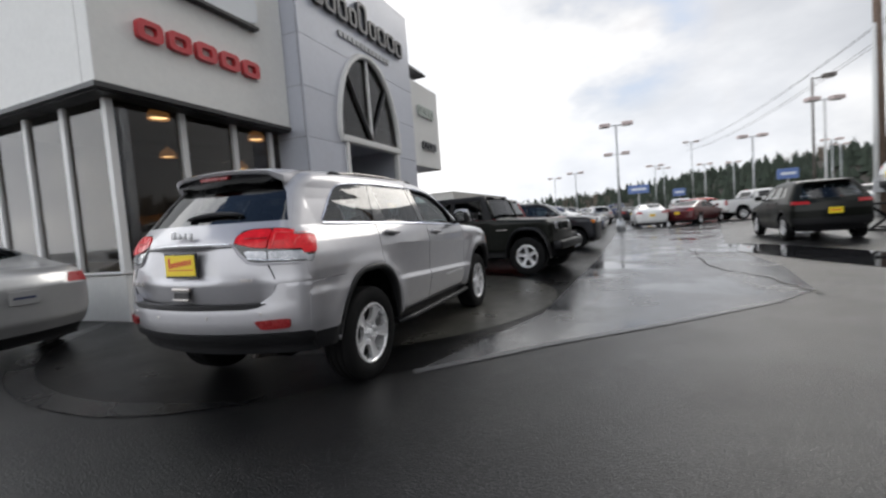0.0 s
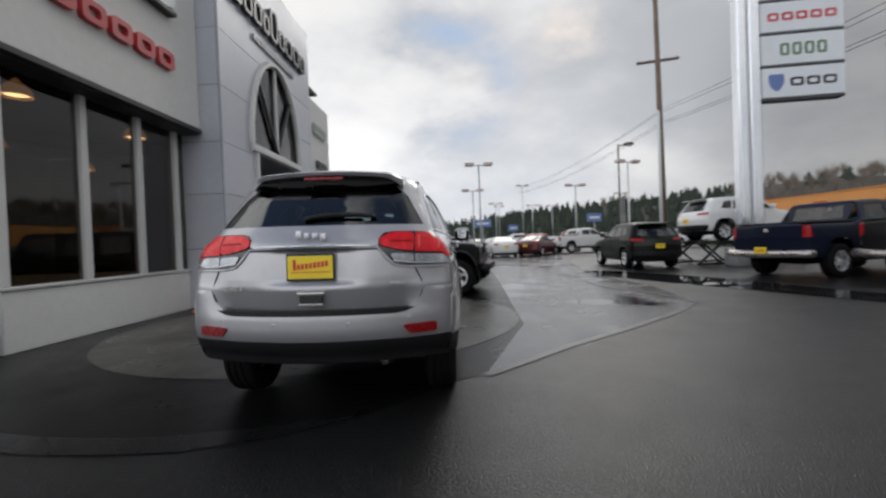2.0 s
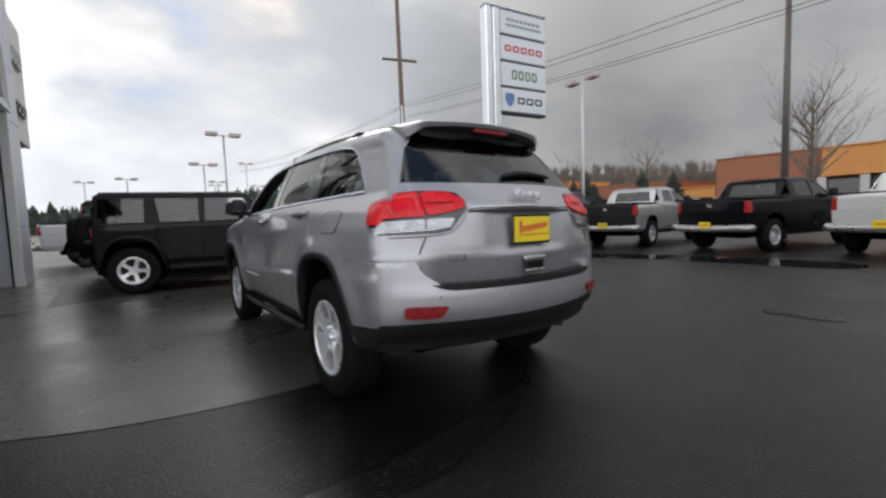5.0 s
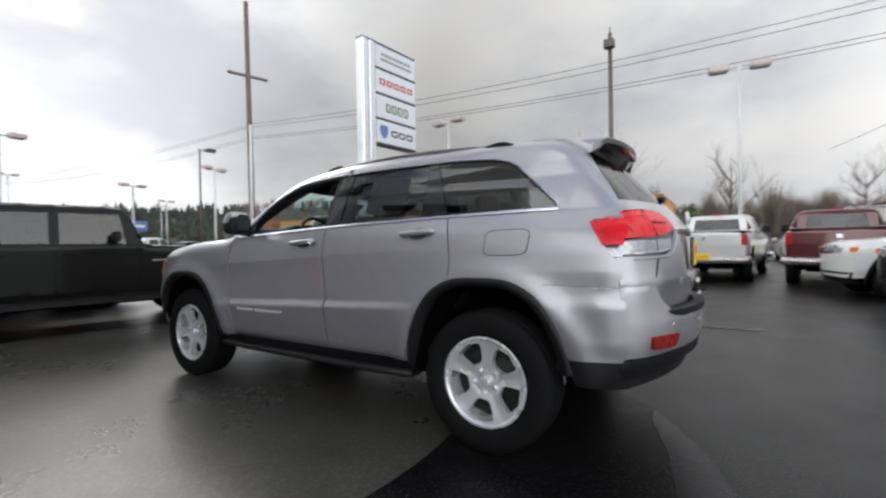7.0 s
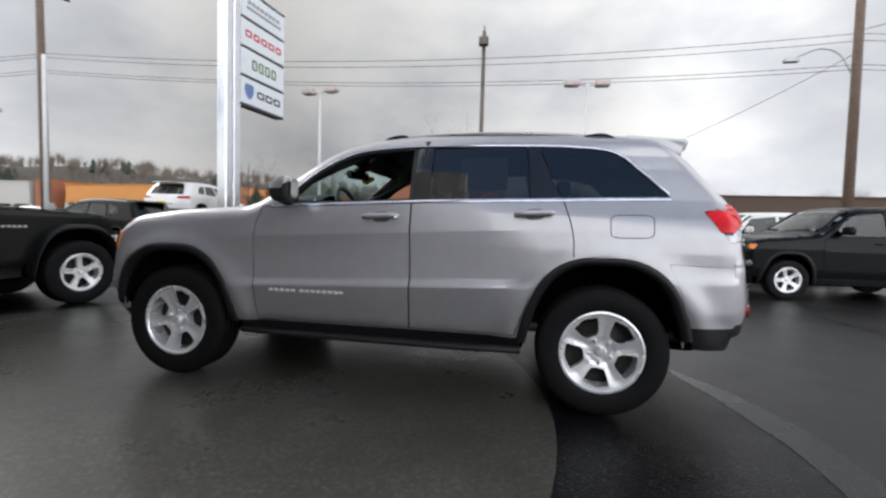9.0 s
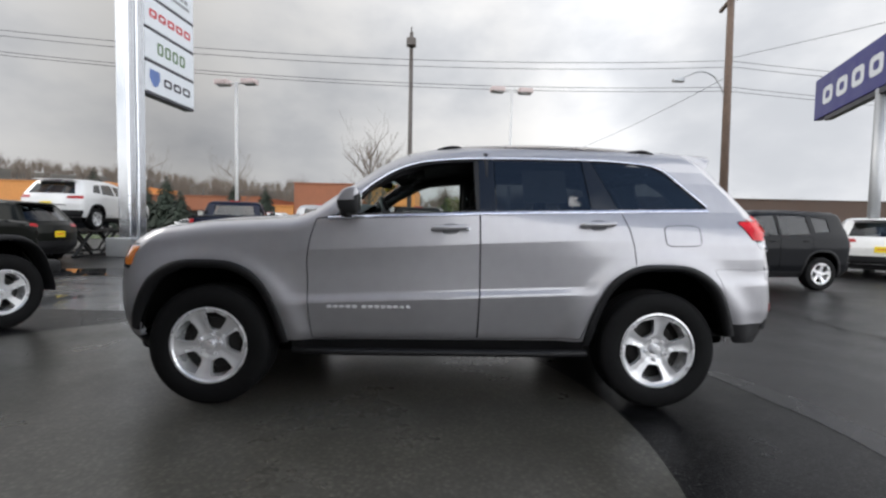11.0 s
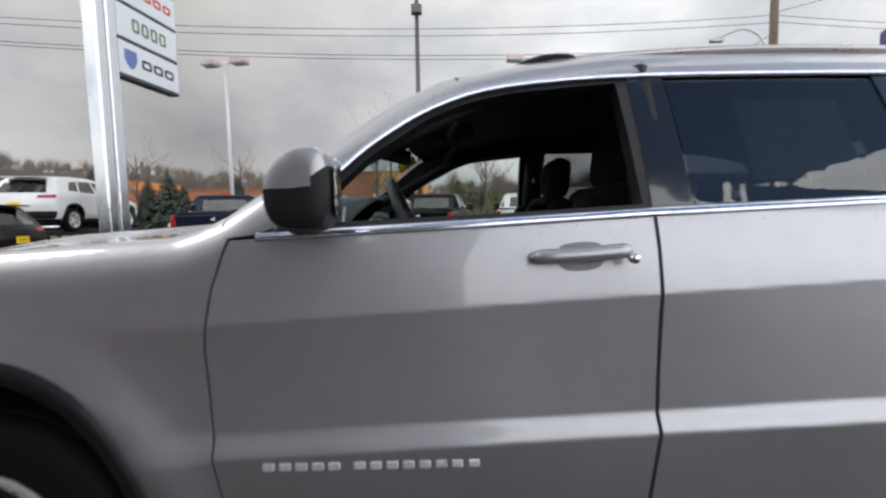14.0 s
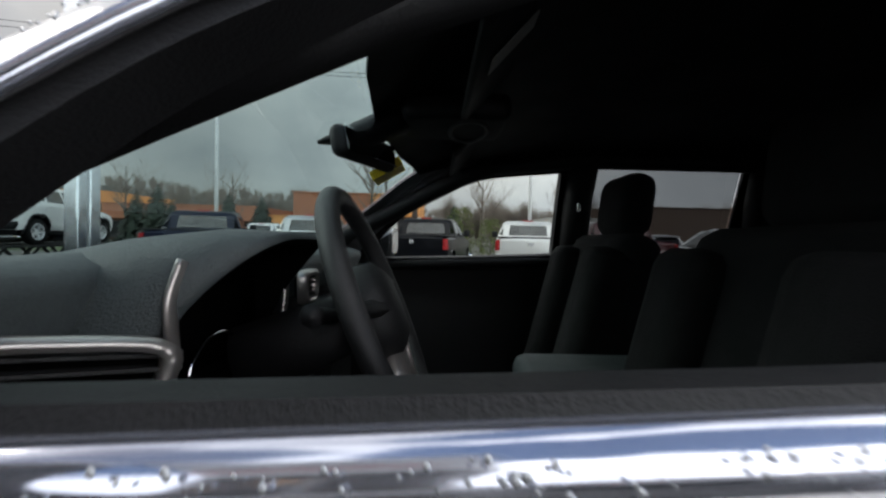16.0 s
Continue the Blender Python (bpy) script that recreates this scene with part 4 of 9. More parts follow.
    for sgn in (-1, 1):
        bm = bmesh.new()
        pts = [(sgn * 0.62, 0.02, 1.690), (sgn * 0.622, -0.05, 1.712), (sgn * 0.625, -0.2, 1.733), (sgn * 0.628, -0.6, 1.752), (sgn * 0.628, -1.0, 1.750), (sgn * 0.610, -1.3, 1.740), (sgn * 0.600, -1.45, 1.728), (sgn * 0.595, -1.55, 1.708)]
        tube(bm, smooth_line(pts, 4), 0.013, 8, flat=0.9)
        rail = part("roof_rail", bm, SATIN, car, smooth=True)
        for y0, y1 in ((0.04, -0.20), (-1.28, -1.54)):
            bm = bmesh.new()
            tube(bm, smooth_line([(sgn * 0.618, y0, 1.697), (sgn * 0.622, y0 * 0.7 + y1 * 0.3, 1.728), (sgn * 0.625, y0 * 0.3 + y1 * 0.7, 1.738), (sgn * 0.618, y1, 1.708)], 4), 0.014, 8, flat=0.8)
            part("rail_foot", bm, TRIM, rail, "black rail foot", smooth=True)
    # rear end
    glass_r = [(-0.50, 1.66), (0.50, 1.66), (0.60, 1.56), (0.715, 1.352), (-0.715, 1.352), (-0.60, 1.56)]
    lamp_r = [(0.425, 1.255), (0.455, 1.294), (0.52, 1.304), (0.66, 1.304), (0.74, 1.296), (1.2, 1.225), (1.2, 1.064), (0.60, 1.072), (0.53, 1.088), (0.425, 1.205)]
    lamp_l = [(-x, z) for x, z in lamp_r]
    gate_out = [(-1.2, 0.80), (1.2, 0.80), (1.2, 1.9), (-1.2, 1.9)]
    dent = lambda P: -0.030 * np.exp(-(np.abs(P[:, 0]) / 0.30) ** 6) * np.interp(P[:, 2], [0.955, 0.985, 1.19, 1.20], [0, 1, 1, 0]) + 0.010 * np.interp(P[:, 2], [0.80, 0.92, 0.95, 0.965, 1.0], [-0.4, 0.6, 1, 0.4, 0]) - 0.042 * np.interp(P[:, 2], [0.79, 0.90, 1.0], [1, 0.45, 0]) * np.clip((0.70 - np.abs(P[:, 0])) / 0.10, 0, 1)
    gate = panel("tailgate", body, "rear", gate_out, [glass_r, lamp_r, lamp_l], 0.022, SILVER, car, 1, 0, 0.02, True, over=0.02, push=dent)
    panel("rear_screen", body, "rear", [(-0.515, 1.68), (0.515, 1.68), (0.61, 1.56), (0.73, 1.345), (-0.73, 1.345), (-0.61, 1.56)], [], 0.05, PRIVACY, car, 1, -0.006, 0, False)
    for sgn in (-1, 1):
        mir = lambda q: [(sgn * x, z) for x, z in q]
        tray = panel("lamp_tray", body, "rear", mir(lamp_r), [], 0.04, GLOSSBLACK, car, 1, -0.006, 0.01, True, over=0.02)
        lamp = panel("tail_lamp", body, "rear", mir([(0.664, 1.300), (0.74, 1.292), (1.2, 1.221), (1.2, 1.136), (0.664, 1.166)]), [], 0.03, REDLENS, car, 1, 0.008, 0.02, True, "red tail lamp", over=0.02)
        panel("lamp_inner", body, "rear", mir(rounded([(0.656, 1.300), (0.51, 1.300), (0.436, 1.262), (0.436, 1.212), (0.56, 1.180), (0.656, 1.168)], 0.25, 4)), [], 0.03, REDLENS, lamp, 1, 0.008, 0.02, True, over=0.02)
        panel("reversing_lens", body, "rear", mir([(0.664, 1.150), (1.2, 1.122), (1.2, 1.070), (0.664, 1.084)]), [], 0.03, CLEARLENS, lamp, 1, 0.003, 0.015, True, "clear reversing lens", over=0.02)
        panel("reversing_lens", body, "rear", mir(rounded([(0.656, 1.150), (0.500, 1.156), (0.535, 1.100), (0.656, 1.085)], 0.2, 3)), [], 0.03, CLEARLENS, lamp, 1, 0.003, 0.015, True, over=0.02)
        trim_line("lens_strip", body, mir([(0.525, 1.106), (0.65, 1.090), (0.84, 1.082)]), 0.005, CHROME, lamp, axis="rear", off=0.006, flat=0.8)
        trim_line("lamp_border", body, mir([(0.425, 1.196), (0.47, 1.130), (0.525, 1.080), (0.60, 1.064), (0.84, 1.056)]), 0.009, SILVER, lamp, axis="rear", off=0.003)
        trim_line("light_guide", body, mir([(0.69, 1.190), (0.69, 1.272), (0.82, 1.262), (0.82, 1.180)]), 0.006, GUIDE, lamp, axis="rear", off=0.009, flat=0.5)
        trim_line("light_guide", body, mir([(0.50, 1.240), (0.645, 1.238)]), 0.008, DARKRED, lamp, axis="rear", off=0.008, flat=0.5)
    for sgn in (-1, 1):
        trim_line("gate_seam", body, [(sgn * 0.662, 1.06), (sgn * 0.70, 0.98), (sgn * 0.712, 0.92), (sgn * 0.69, 0.86), (sgn * 0.655, 0.81)], 0.005, TRIM, gate, axis="rear", off=0.001, flat=1.0)
    trim_line("bright_strip", body, [(-0.42, 1.208), (0, 1.216), (0.42, 1.208)], 0.008, CHROME, gate, axis="rear", off=0.004, flat=0.8)
    # thin black sheet that paints the shadow below the bright strip
    panel("gate_shadow", body, "rear", [(-0.43, 1.194), (0, 1.202), (0.43, 1.194), (0.43, 1.182), (-0.43, 1.182)], [], 0.04, TRIM, gate, 1, 0.002, 0, False)
    # licence plate with a frame and an unreadable red script
    bm = boxed((-0.158, -2.425, 0.990), (0.158, -2.408, 1.168), 0.006)
    pf = part("plate_frame", bm, GLOSSBLACK, gate)
    part("plate_card", boxed((-0.146, -2.431, 1.006), (0.146, -2.424, 1.152), 0.002), PLATE_Y, pf, "yellow plate card")
    bm = bmesh.new()
    random.seed(7)
    y = -0.11
    for i in range(9):
        hgt = 0.035 if i else 0.07
        box(bm, (y, -2.4335, 1.06 + i * 0.003), (y + 0.019, -2.4305, 1.06 + hgt + i * 0.003), 0.002, None)
        y += 0.026
    box(bm, (-0.12, -2.4335, 1.045), (0.13, -2.4305, 1.051), 0)
    part("plate_script", bm, PLATE_R, pf, "slanted red bars of script")
    # gate handle
    bm = bmesh.new()
    box(bm, (-0.085, -2.452, 0.896), (0.095, -2.425, 0.925), 0.009)
    hd = part("gate_handle", bm, SATIN, gate, "bright tailgate handle", smooth=True)
    part("handle_recess", boxed((-0.072, -2.446, 0.838), (0.078, -2.430, 0.898), 0.006), GLOSSBLACK, hd)
    part("handle_lip", boxed((-0.075, -2.456, 0.832), (0.082, -2.432, 0.848), 0.006), SATIN, hd)
    # maker's badge and small badges
    bm = bmesh.new()
    for i, (w, h) in enumerate(((0.05, 0.055), (0.045, 0.04), (0.045, 0.04), (0.05, 0.05))):
        x0 = -0.10 + i * 0.053
        box(bm, (x0, -2.402 - 0.0, 1.262 - (0.012 if i == 3 else 0)), (x0 + w - 0.008, -2.380, 1.262 + h - (0.012 if i == 3 else 0)), 0.008)
    part("maker_badge", bm, NAMEBAR, gate, "bright raised badge bars", smooth=True)
    o = letters("4X4", 0.052, 0.002, Matrix.Translation((-0.53, -2.385, 0.925)) @ Matrix.Rotation(radians(90), 4, "X") @ Matrix.Diagonal((1.5, 1, 1, 1)), SATIN, "drive_badge", gate)
    bm = bmesh.new()
    for i in range(6):
        box(bm, (0.50 + i * 0.017, -2.388, 0.955), (0.513 + i * 0.017, -2.376, 0.972), 0.001)
    part("trim_badge", bm, SATIN, gate)
    # wiper
    bm = bmesh.new()
    spine = np.array([(-0.09, 1.392), (-0.05, 1.404), (0.0, 1.413), (0.08, 1.421), (0.18, 1.424), (0.28, 1.420), (0.36, 1.412), (0.40, 1.405)])
    P, _ = body.lift("rear", spine, 0.016)
    tube(bm, smooth_line([tuple(p) for p in P], 3), [0.010] * 2 + [0.022] * 6 + [0.026] * 6 + [0.022] * 4 + [0.016] * 2 + [0.008] * 2, 8, flat=0.7)
    part("rear_wiper", bm, TRIM, car, smooth=True)
    # spoiler
    bm = bmesh.new()
    cols = []
    n = 25
    for i in range(n):
        x = -0.56 + 1.12 * i / (n - 1)
        e = abs(x) / 0.56
        yb = -1.62
        z0 = float(body.lift("top", np.array([(min(max(x, -0.55), 0.55), yb)]), 0.0)[0][0][2]) + 0.004
        tip = -2.09 + 0.30 * x * x + 0.03 * max(0, e - 0.9) * 10
        zt = 1.750 - 0.06 * x * x - (0.035 * max(0, e - 0.85) / 0.15)
        cols.append([(x, yb, z0), (x, (yb + tip) / 2, (z0 + zt) / 2 + 0.010), (x, tip + 0.02, zt + 0.004), (x, tip, zt - 0.008), (x, tip + 0.012, zt - 0.030 - 0.03 * e ** 6), (x, tip + 0.07, zt - 0.085 * (1 - 0.3 * e ** 4)), (x, tip + 0.17, zt - 0.130 * (1 - 0.4 * e ** 4)), (x, tip + 0.26, zt - 0.08)])
    vs = [[bm.verts.new(p) for p in c] for c in cols]
    for a, b in zip(vs, vs[1:]):
        for k in range(len(a) - 1):
            f = bm.faces.new((a[k], b[k], b[k + 1], a[k + 1]))
            f.material_index = 0 if k < 4 else 1
    for c in (vs[0], vs[-1][::-1]):
        bm.faces.new(c[:5])
        q = bm.faces.new([c[4], c[5], c[6], c[7], c[0]])
        q.material_index = 0
    bmesh.ops.recalc_face_normals(bm, faces=bm.faces)
    sp = part("spoiler", bm, [SILVER, GLOSSBLACK], car, "silver roof spoiler, black beneath", smooth=True)
    sp.data.set_sharp_from_angle(angle=radians(50))
    part("brake_lamp", boxed((-0.14, -2.088, 1.685), (0.14, -2.05, 1.709), 0.006), DARKRED, sp, "dark red high brake lamp")
    # rear bumper
    bt = [(-1.2, 0.60), (1.2, 0.60), (1.2, 0.925), (0.73, 0.93), (0.69, 0.86), (0.60, 0.795), (0.56, 0.79), (-0.56, 0.79), (-0.60, 0.795), (-0.69, 0.86), (-0.73, 0.93), (-1.2, 0.925)]
    refl = [[(s * 0.575, 0.690), (s * 0.80, 0.698), (s * 0.80, 0.632), (s * 0.625, 0.628)] for s in (-1, 1)]
    bump = panel("rear_bumper", body, "rear", bt, [], 0.035, SILVER, car, 1, 0.010, 0.04, True, over=0.02, push=lambda P: 0.022 * np.interp(P[:, 2], [0.60, 0.66, 0.76, 0.80, 0.93], [0.2, 0.9, 1, 0.5, 0.0]) * np.clip((0.95 - np.abs(P[:, 0])) / 0.25, 0, 1))
    for r in refl:
        panel("reflector", body, "rear", rounded(r, 0.2, 3), [], 0.03, DARKRED, bump, 1, 0.042, 0.020, False, "dark red reflector")
    panel("step_pad", body, "rear", [(-0.66, 0.803), (0.66, 0.803), (0.60, 0.778), (0.54, 0.768), (-0.54, 0.768), (-0.60, 0.778)], [], 0.04, TRIM, bump, 1, 0.036, 0.06, False)
    for x in (-0.62, -0.24, 0.24, 0.62):
        P, _ = body.lift("rear", np.array([(x, 0.735 if abs(x) > 0.5 else 0.715)]), 0.032)
        bm = bmesh.new()
        lathe(bm, [(0, -0.004), (0.008, -0.004), (0.011, 0.0), (0.011, 0.01)], 14, Matrix.Translation(P[0]) @ Matrix.Rotation(radians(-90), 4, "X"))
        part("parking_sensor", bm, SATIN, bump, smooth=True)
    low = panel("bumper_valance", body, "rear", [(-1.2, 0.595), (1.2, 0.595), (1.2, 0.44), (-1.2, 0.44)], [], 0.04, TRIM, car, 1, 0.004, 0.10, True, over=0.02, push=lambda P: 0.03 * np.exp(-((P[:, 2] - 0.565) / 0.03) ** 2) - 0.02 * np.exp(-((P[:, 2] - 0.50) / 0.03) ** 2))
    part("underbody_tail", boxed((-0.62, -2.10, 0.36), (0.62, -1.1, 0.46), 0.04), UNDER, car)
    bm = bmesh.new()
    tube(bm, smooth_line([(0.45, -1.2, 0.36), (0.47, -1.9, 0.36), (0.45, -2.12, 0.40), (0.44, -2.27, 0.425)], 4), 0.028, 12)
    part("exhaust", bm, BRAKE, car, smooth=True)
    # front end
    panel("front_bumper", body, "front", [(-1.2, 0.44), (1.2, 0.44), (1.2, 1.2), (-1.2, 1.2)], [[(-0.62, 0.88), (0.62, 0.88), (0.62, 1.03), (-0.62, 1.03)], [(0.655, 1.035), (1.25, 1.035), (1.25, 0.865), (0.675, 0.875)], [(-0.655, 1.035), (-1.25, 1.035), (-1.25, 0.865), (-0.675, 0.875)]], 0.06, SILVER, car, 1, 0, 0.03, True, over=0.02)
    for sgn in (-1, 1):
        hl = panel("headlamp", body, "front", [(sgn * 0.66, 1.03), (sgn * 1.2, 1.03), (sgn * 1.2, 0.87), (sgn * 0.68, 0.88)], [], 0.04, CLEARLENS, car, 1, 0.004, 0.02, True, over=0.02)
        panel("marker_lamp", body, "front", [(sgn * 0.86, 1.02), (sgn * 1.2, 1.02), (sgn * 1.2, 0.90), (sgn * 0.89, 0.90)], [], 0.03, AMBER, hl, 1, 0.010, 0.01, True, "amber side marker", over=0.02)
    panel("grille", body, "front", [(-0.63, 0.87), (0.63, 0.87), (0.63, 1.04), (-0.63, 1.04)], [], 0.08, GLOSSBLACK, car, 1, -0.02, 0, False)
    panel("front_valance", body, "front", [(-1.2, 0.436), (1.2, 0.436), (1.2, 0.34), (-1.2, 0.34)], [], 0.08, TRIM, car, 1, 0.0, 0.03, True, over=0.02)
    part("underbody", boxed((-0.60, -1.0, 0.27), (0.60, 2.1, 0.42), 0.05), UNDER, car)
    # door mirrors
    for sgn in (-1, 1):
        bm = bmesh.new()
        prof = []
        for dx, fw, rw, hh in ((0.0, 0.02, 0.03, 0.035), (0.012, 0.045, 0.058, 0.066), (0.04, 0.068, 0.066, 0.082), (0.10, 0.076, 0.067, 0.087), (0.155, 0.072, 0.064, 0.084), (0.176, 0.064, 0.060, 0.078), (0.184, 0.048, 0.050, 0.064), (0.186, 0.024, 0.026, 0.034), (0.187, 0.003, 0.003, 0.004)):
            ring = []
            for k in range(28):
                a = k * 2 * math.pi / 28
                c, s = math.cos(a), math.sin(a)
                yy = 0.552 + (fw * abs(c) ** 0.8 if c > 0 else -rw * abs(c) ** 0.35) - (0.030 * max(s, 0) if c > -0.2 else 0.0) - 0.10 * dx
                ring.append((sgn * (0.950 + dx), yy, 1.320 + math.copysign(abs(s) ** 0.75, s) * hh))
            prof.append([bm.verts.new(p) for p in ring])
        for a, b in zip(prof, prof[1:]):
            for k in range(28):
                f = bm.faces.new((a[k], a[(k + 1) % 28], b[(k + 1) % 28], b[k]))
                f.material_index = 1 if k >= 14 or math.cos((k + 0.5) * 2 * math.pi / 28) < -0.90 else 0
        bm.faces.new(prof[0][::-1]).material_index = 1
        bm.faces.new(prof[-1])
        bmesh.ops.recalc_face_normals(bm, faces=bm.faces)
        mr = part("door_mirror", bm, [SILVER, TRIM], car, "silver door mirror with a black lower shell", smooth=True)
        mr.data.set_sharp_from_angle(angle=radians(38))
        bm = bmesh.new()
        plate(bm, rounded([(-0.058, -0.058), (0.058, -0.058), (0.058, 0.060), (-0.058, 0.060)], 0.28, 4), -0.002, 0.002, Matrix.Translation((sgn * 1.042, 0.472, 1.325)) @ Matrix.Rotation(radians(-sgn * 8), 4, "Z") @ Matrix.Rotation(radians(90), 4, "X"))
        part("mirror_glass", bm, MIRROR, mr, "wet mirror glass")
        bm = bmesh.new()
        tube(bm, [(sgn * 0.885, 0.60, 1.245), (sgn * 0.94, 0.585, 1.252), (sgn * 0.99, 0.57, 1.265)], [0.04, 0.035, 0.03], 10, flat=0.7)
        part("mirror_arm", bm, TRIM, mr, smooth=True)
        panel("mirror_sail", body, "side", [(0.70, 1.228), (0.52, 1.237), (0.52, 1.35), (0.645, 1.245)], [], 0.03, TRIM, car, sgn, 0.004, 0.01, False)
    # wheels
    add_wheels(car, [(-0.925, 1.4575, 0.2), (-0.925, -1.4575, 0.75), (0.925, 1.4575, 0.5), (0.925, -1.4575, 1.1)], 0.388, 0.245, 0.242, 5, 2)
    cabin(car, body)
    # rain drops on the door by the window
    rd = random.Random(31)
    bm = bmesh.new()
    pts = []
    for i in range(420):
        y = rd.uniform(-0.9, 0.75)
        z = 1.222 + (0.7 - y) * 0.0475 - abs(rd.gauss(0, 0.02)) + 0.006
        pts.append((y, z, rd.uniform(0.0006, 0.0020) ))
    for i in range(300):
        y = rd.uniform(-0.25, 0.62)
        z = float(np.interp(y, [-0.32, 0.07, 0.26, 0.40, 0.50, 0.655], [1.66, 1.632, 1.577, 1.492, 1.407, 1.245])) + abs(rd.gauss(0, 0.006))
        pts.append((y, z, rd.uniform(0.0007, 0.0018)))
    P, _ = body.lift("side", np.array([(p[0], p[1]) for p in pts]), 0.012)
    P2, _ = body.lift("side", np.array([(p[0], p[1]) for p in pts]), 0.0005)
    for k, p in enumerate(pts):
        near = p[1] > 1.222 + (0.7 - p[0]) * 0.0475 - 0.010
        q = P[k] if near else P2[k]
        r = p[2]
        bmesh.ops.create_icosphere(bm, subdivisions=1, radius=r, matrix=Matrix.Translation((-q[0], q[1], q[2])) @ Matrix.Diagonal((0.45, 1, 1.3, 1)))
    o = part("rain_water", bm, DROPS, car, "rain drops on the paint and bright trim", smooth=True)
    o["kind"] = "stuff"
    return car


MIRROR = make_mat("mirror_silvering", (0.85, 0.86, 0.87), 0.06, metal=1.0, var=0.08, scale=30, bump=0.08, bscale=160, rvar=0.05)


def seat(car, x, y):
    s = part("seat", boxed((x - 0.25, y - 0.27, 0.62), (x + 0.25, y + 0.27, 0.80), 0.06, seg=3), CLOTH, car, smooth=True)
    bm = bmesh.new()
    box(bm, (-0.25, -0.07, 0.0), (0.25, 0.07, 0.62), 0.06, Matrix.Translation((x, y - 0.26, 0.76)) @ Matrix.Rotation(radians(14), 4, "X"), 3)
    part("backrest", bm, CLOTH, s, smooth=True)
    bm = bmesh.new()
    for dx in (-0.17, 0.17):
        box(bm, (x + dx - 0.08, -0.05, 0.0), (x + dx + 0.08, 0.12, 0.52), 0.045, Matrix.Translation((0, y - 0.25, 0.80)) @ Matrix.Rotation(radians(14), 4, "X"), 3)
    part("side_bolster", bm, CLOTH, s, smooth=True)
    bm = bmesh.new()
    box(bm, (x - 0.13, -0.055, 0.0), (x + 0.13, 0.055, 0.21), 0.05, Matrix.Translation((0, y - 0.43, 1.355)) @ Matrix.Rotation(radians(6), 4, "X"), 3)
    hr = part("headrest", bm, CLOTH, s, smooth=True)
    bm = bmesh.new()
    for dx in (-0.06, 0.06):
        cyl(bm, (x + dx, y - 0.41, 1.28), (x + dx, y - 0.42, 1.40), 0.007)
    part("headrest_post", bm, CHROME, hr)


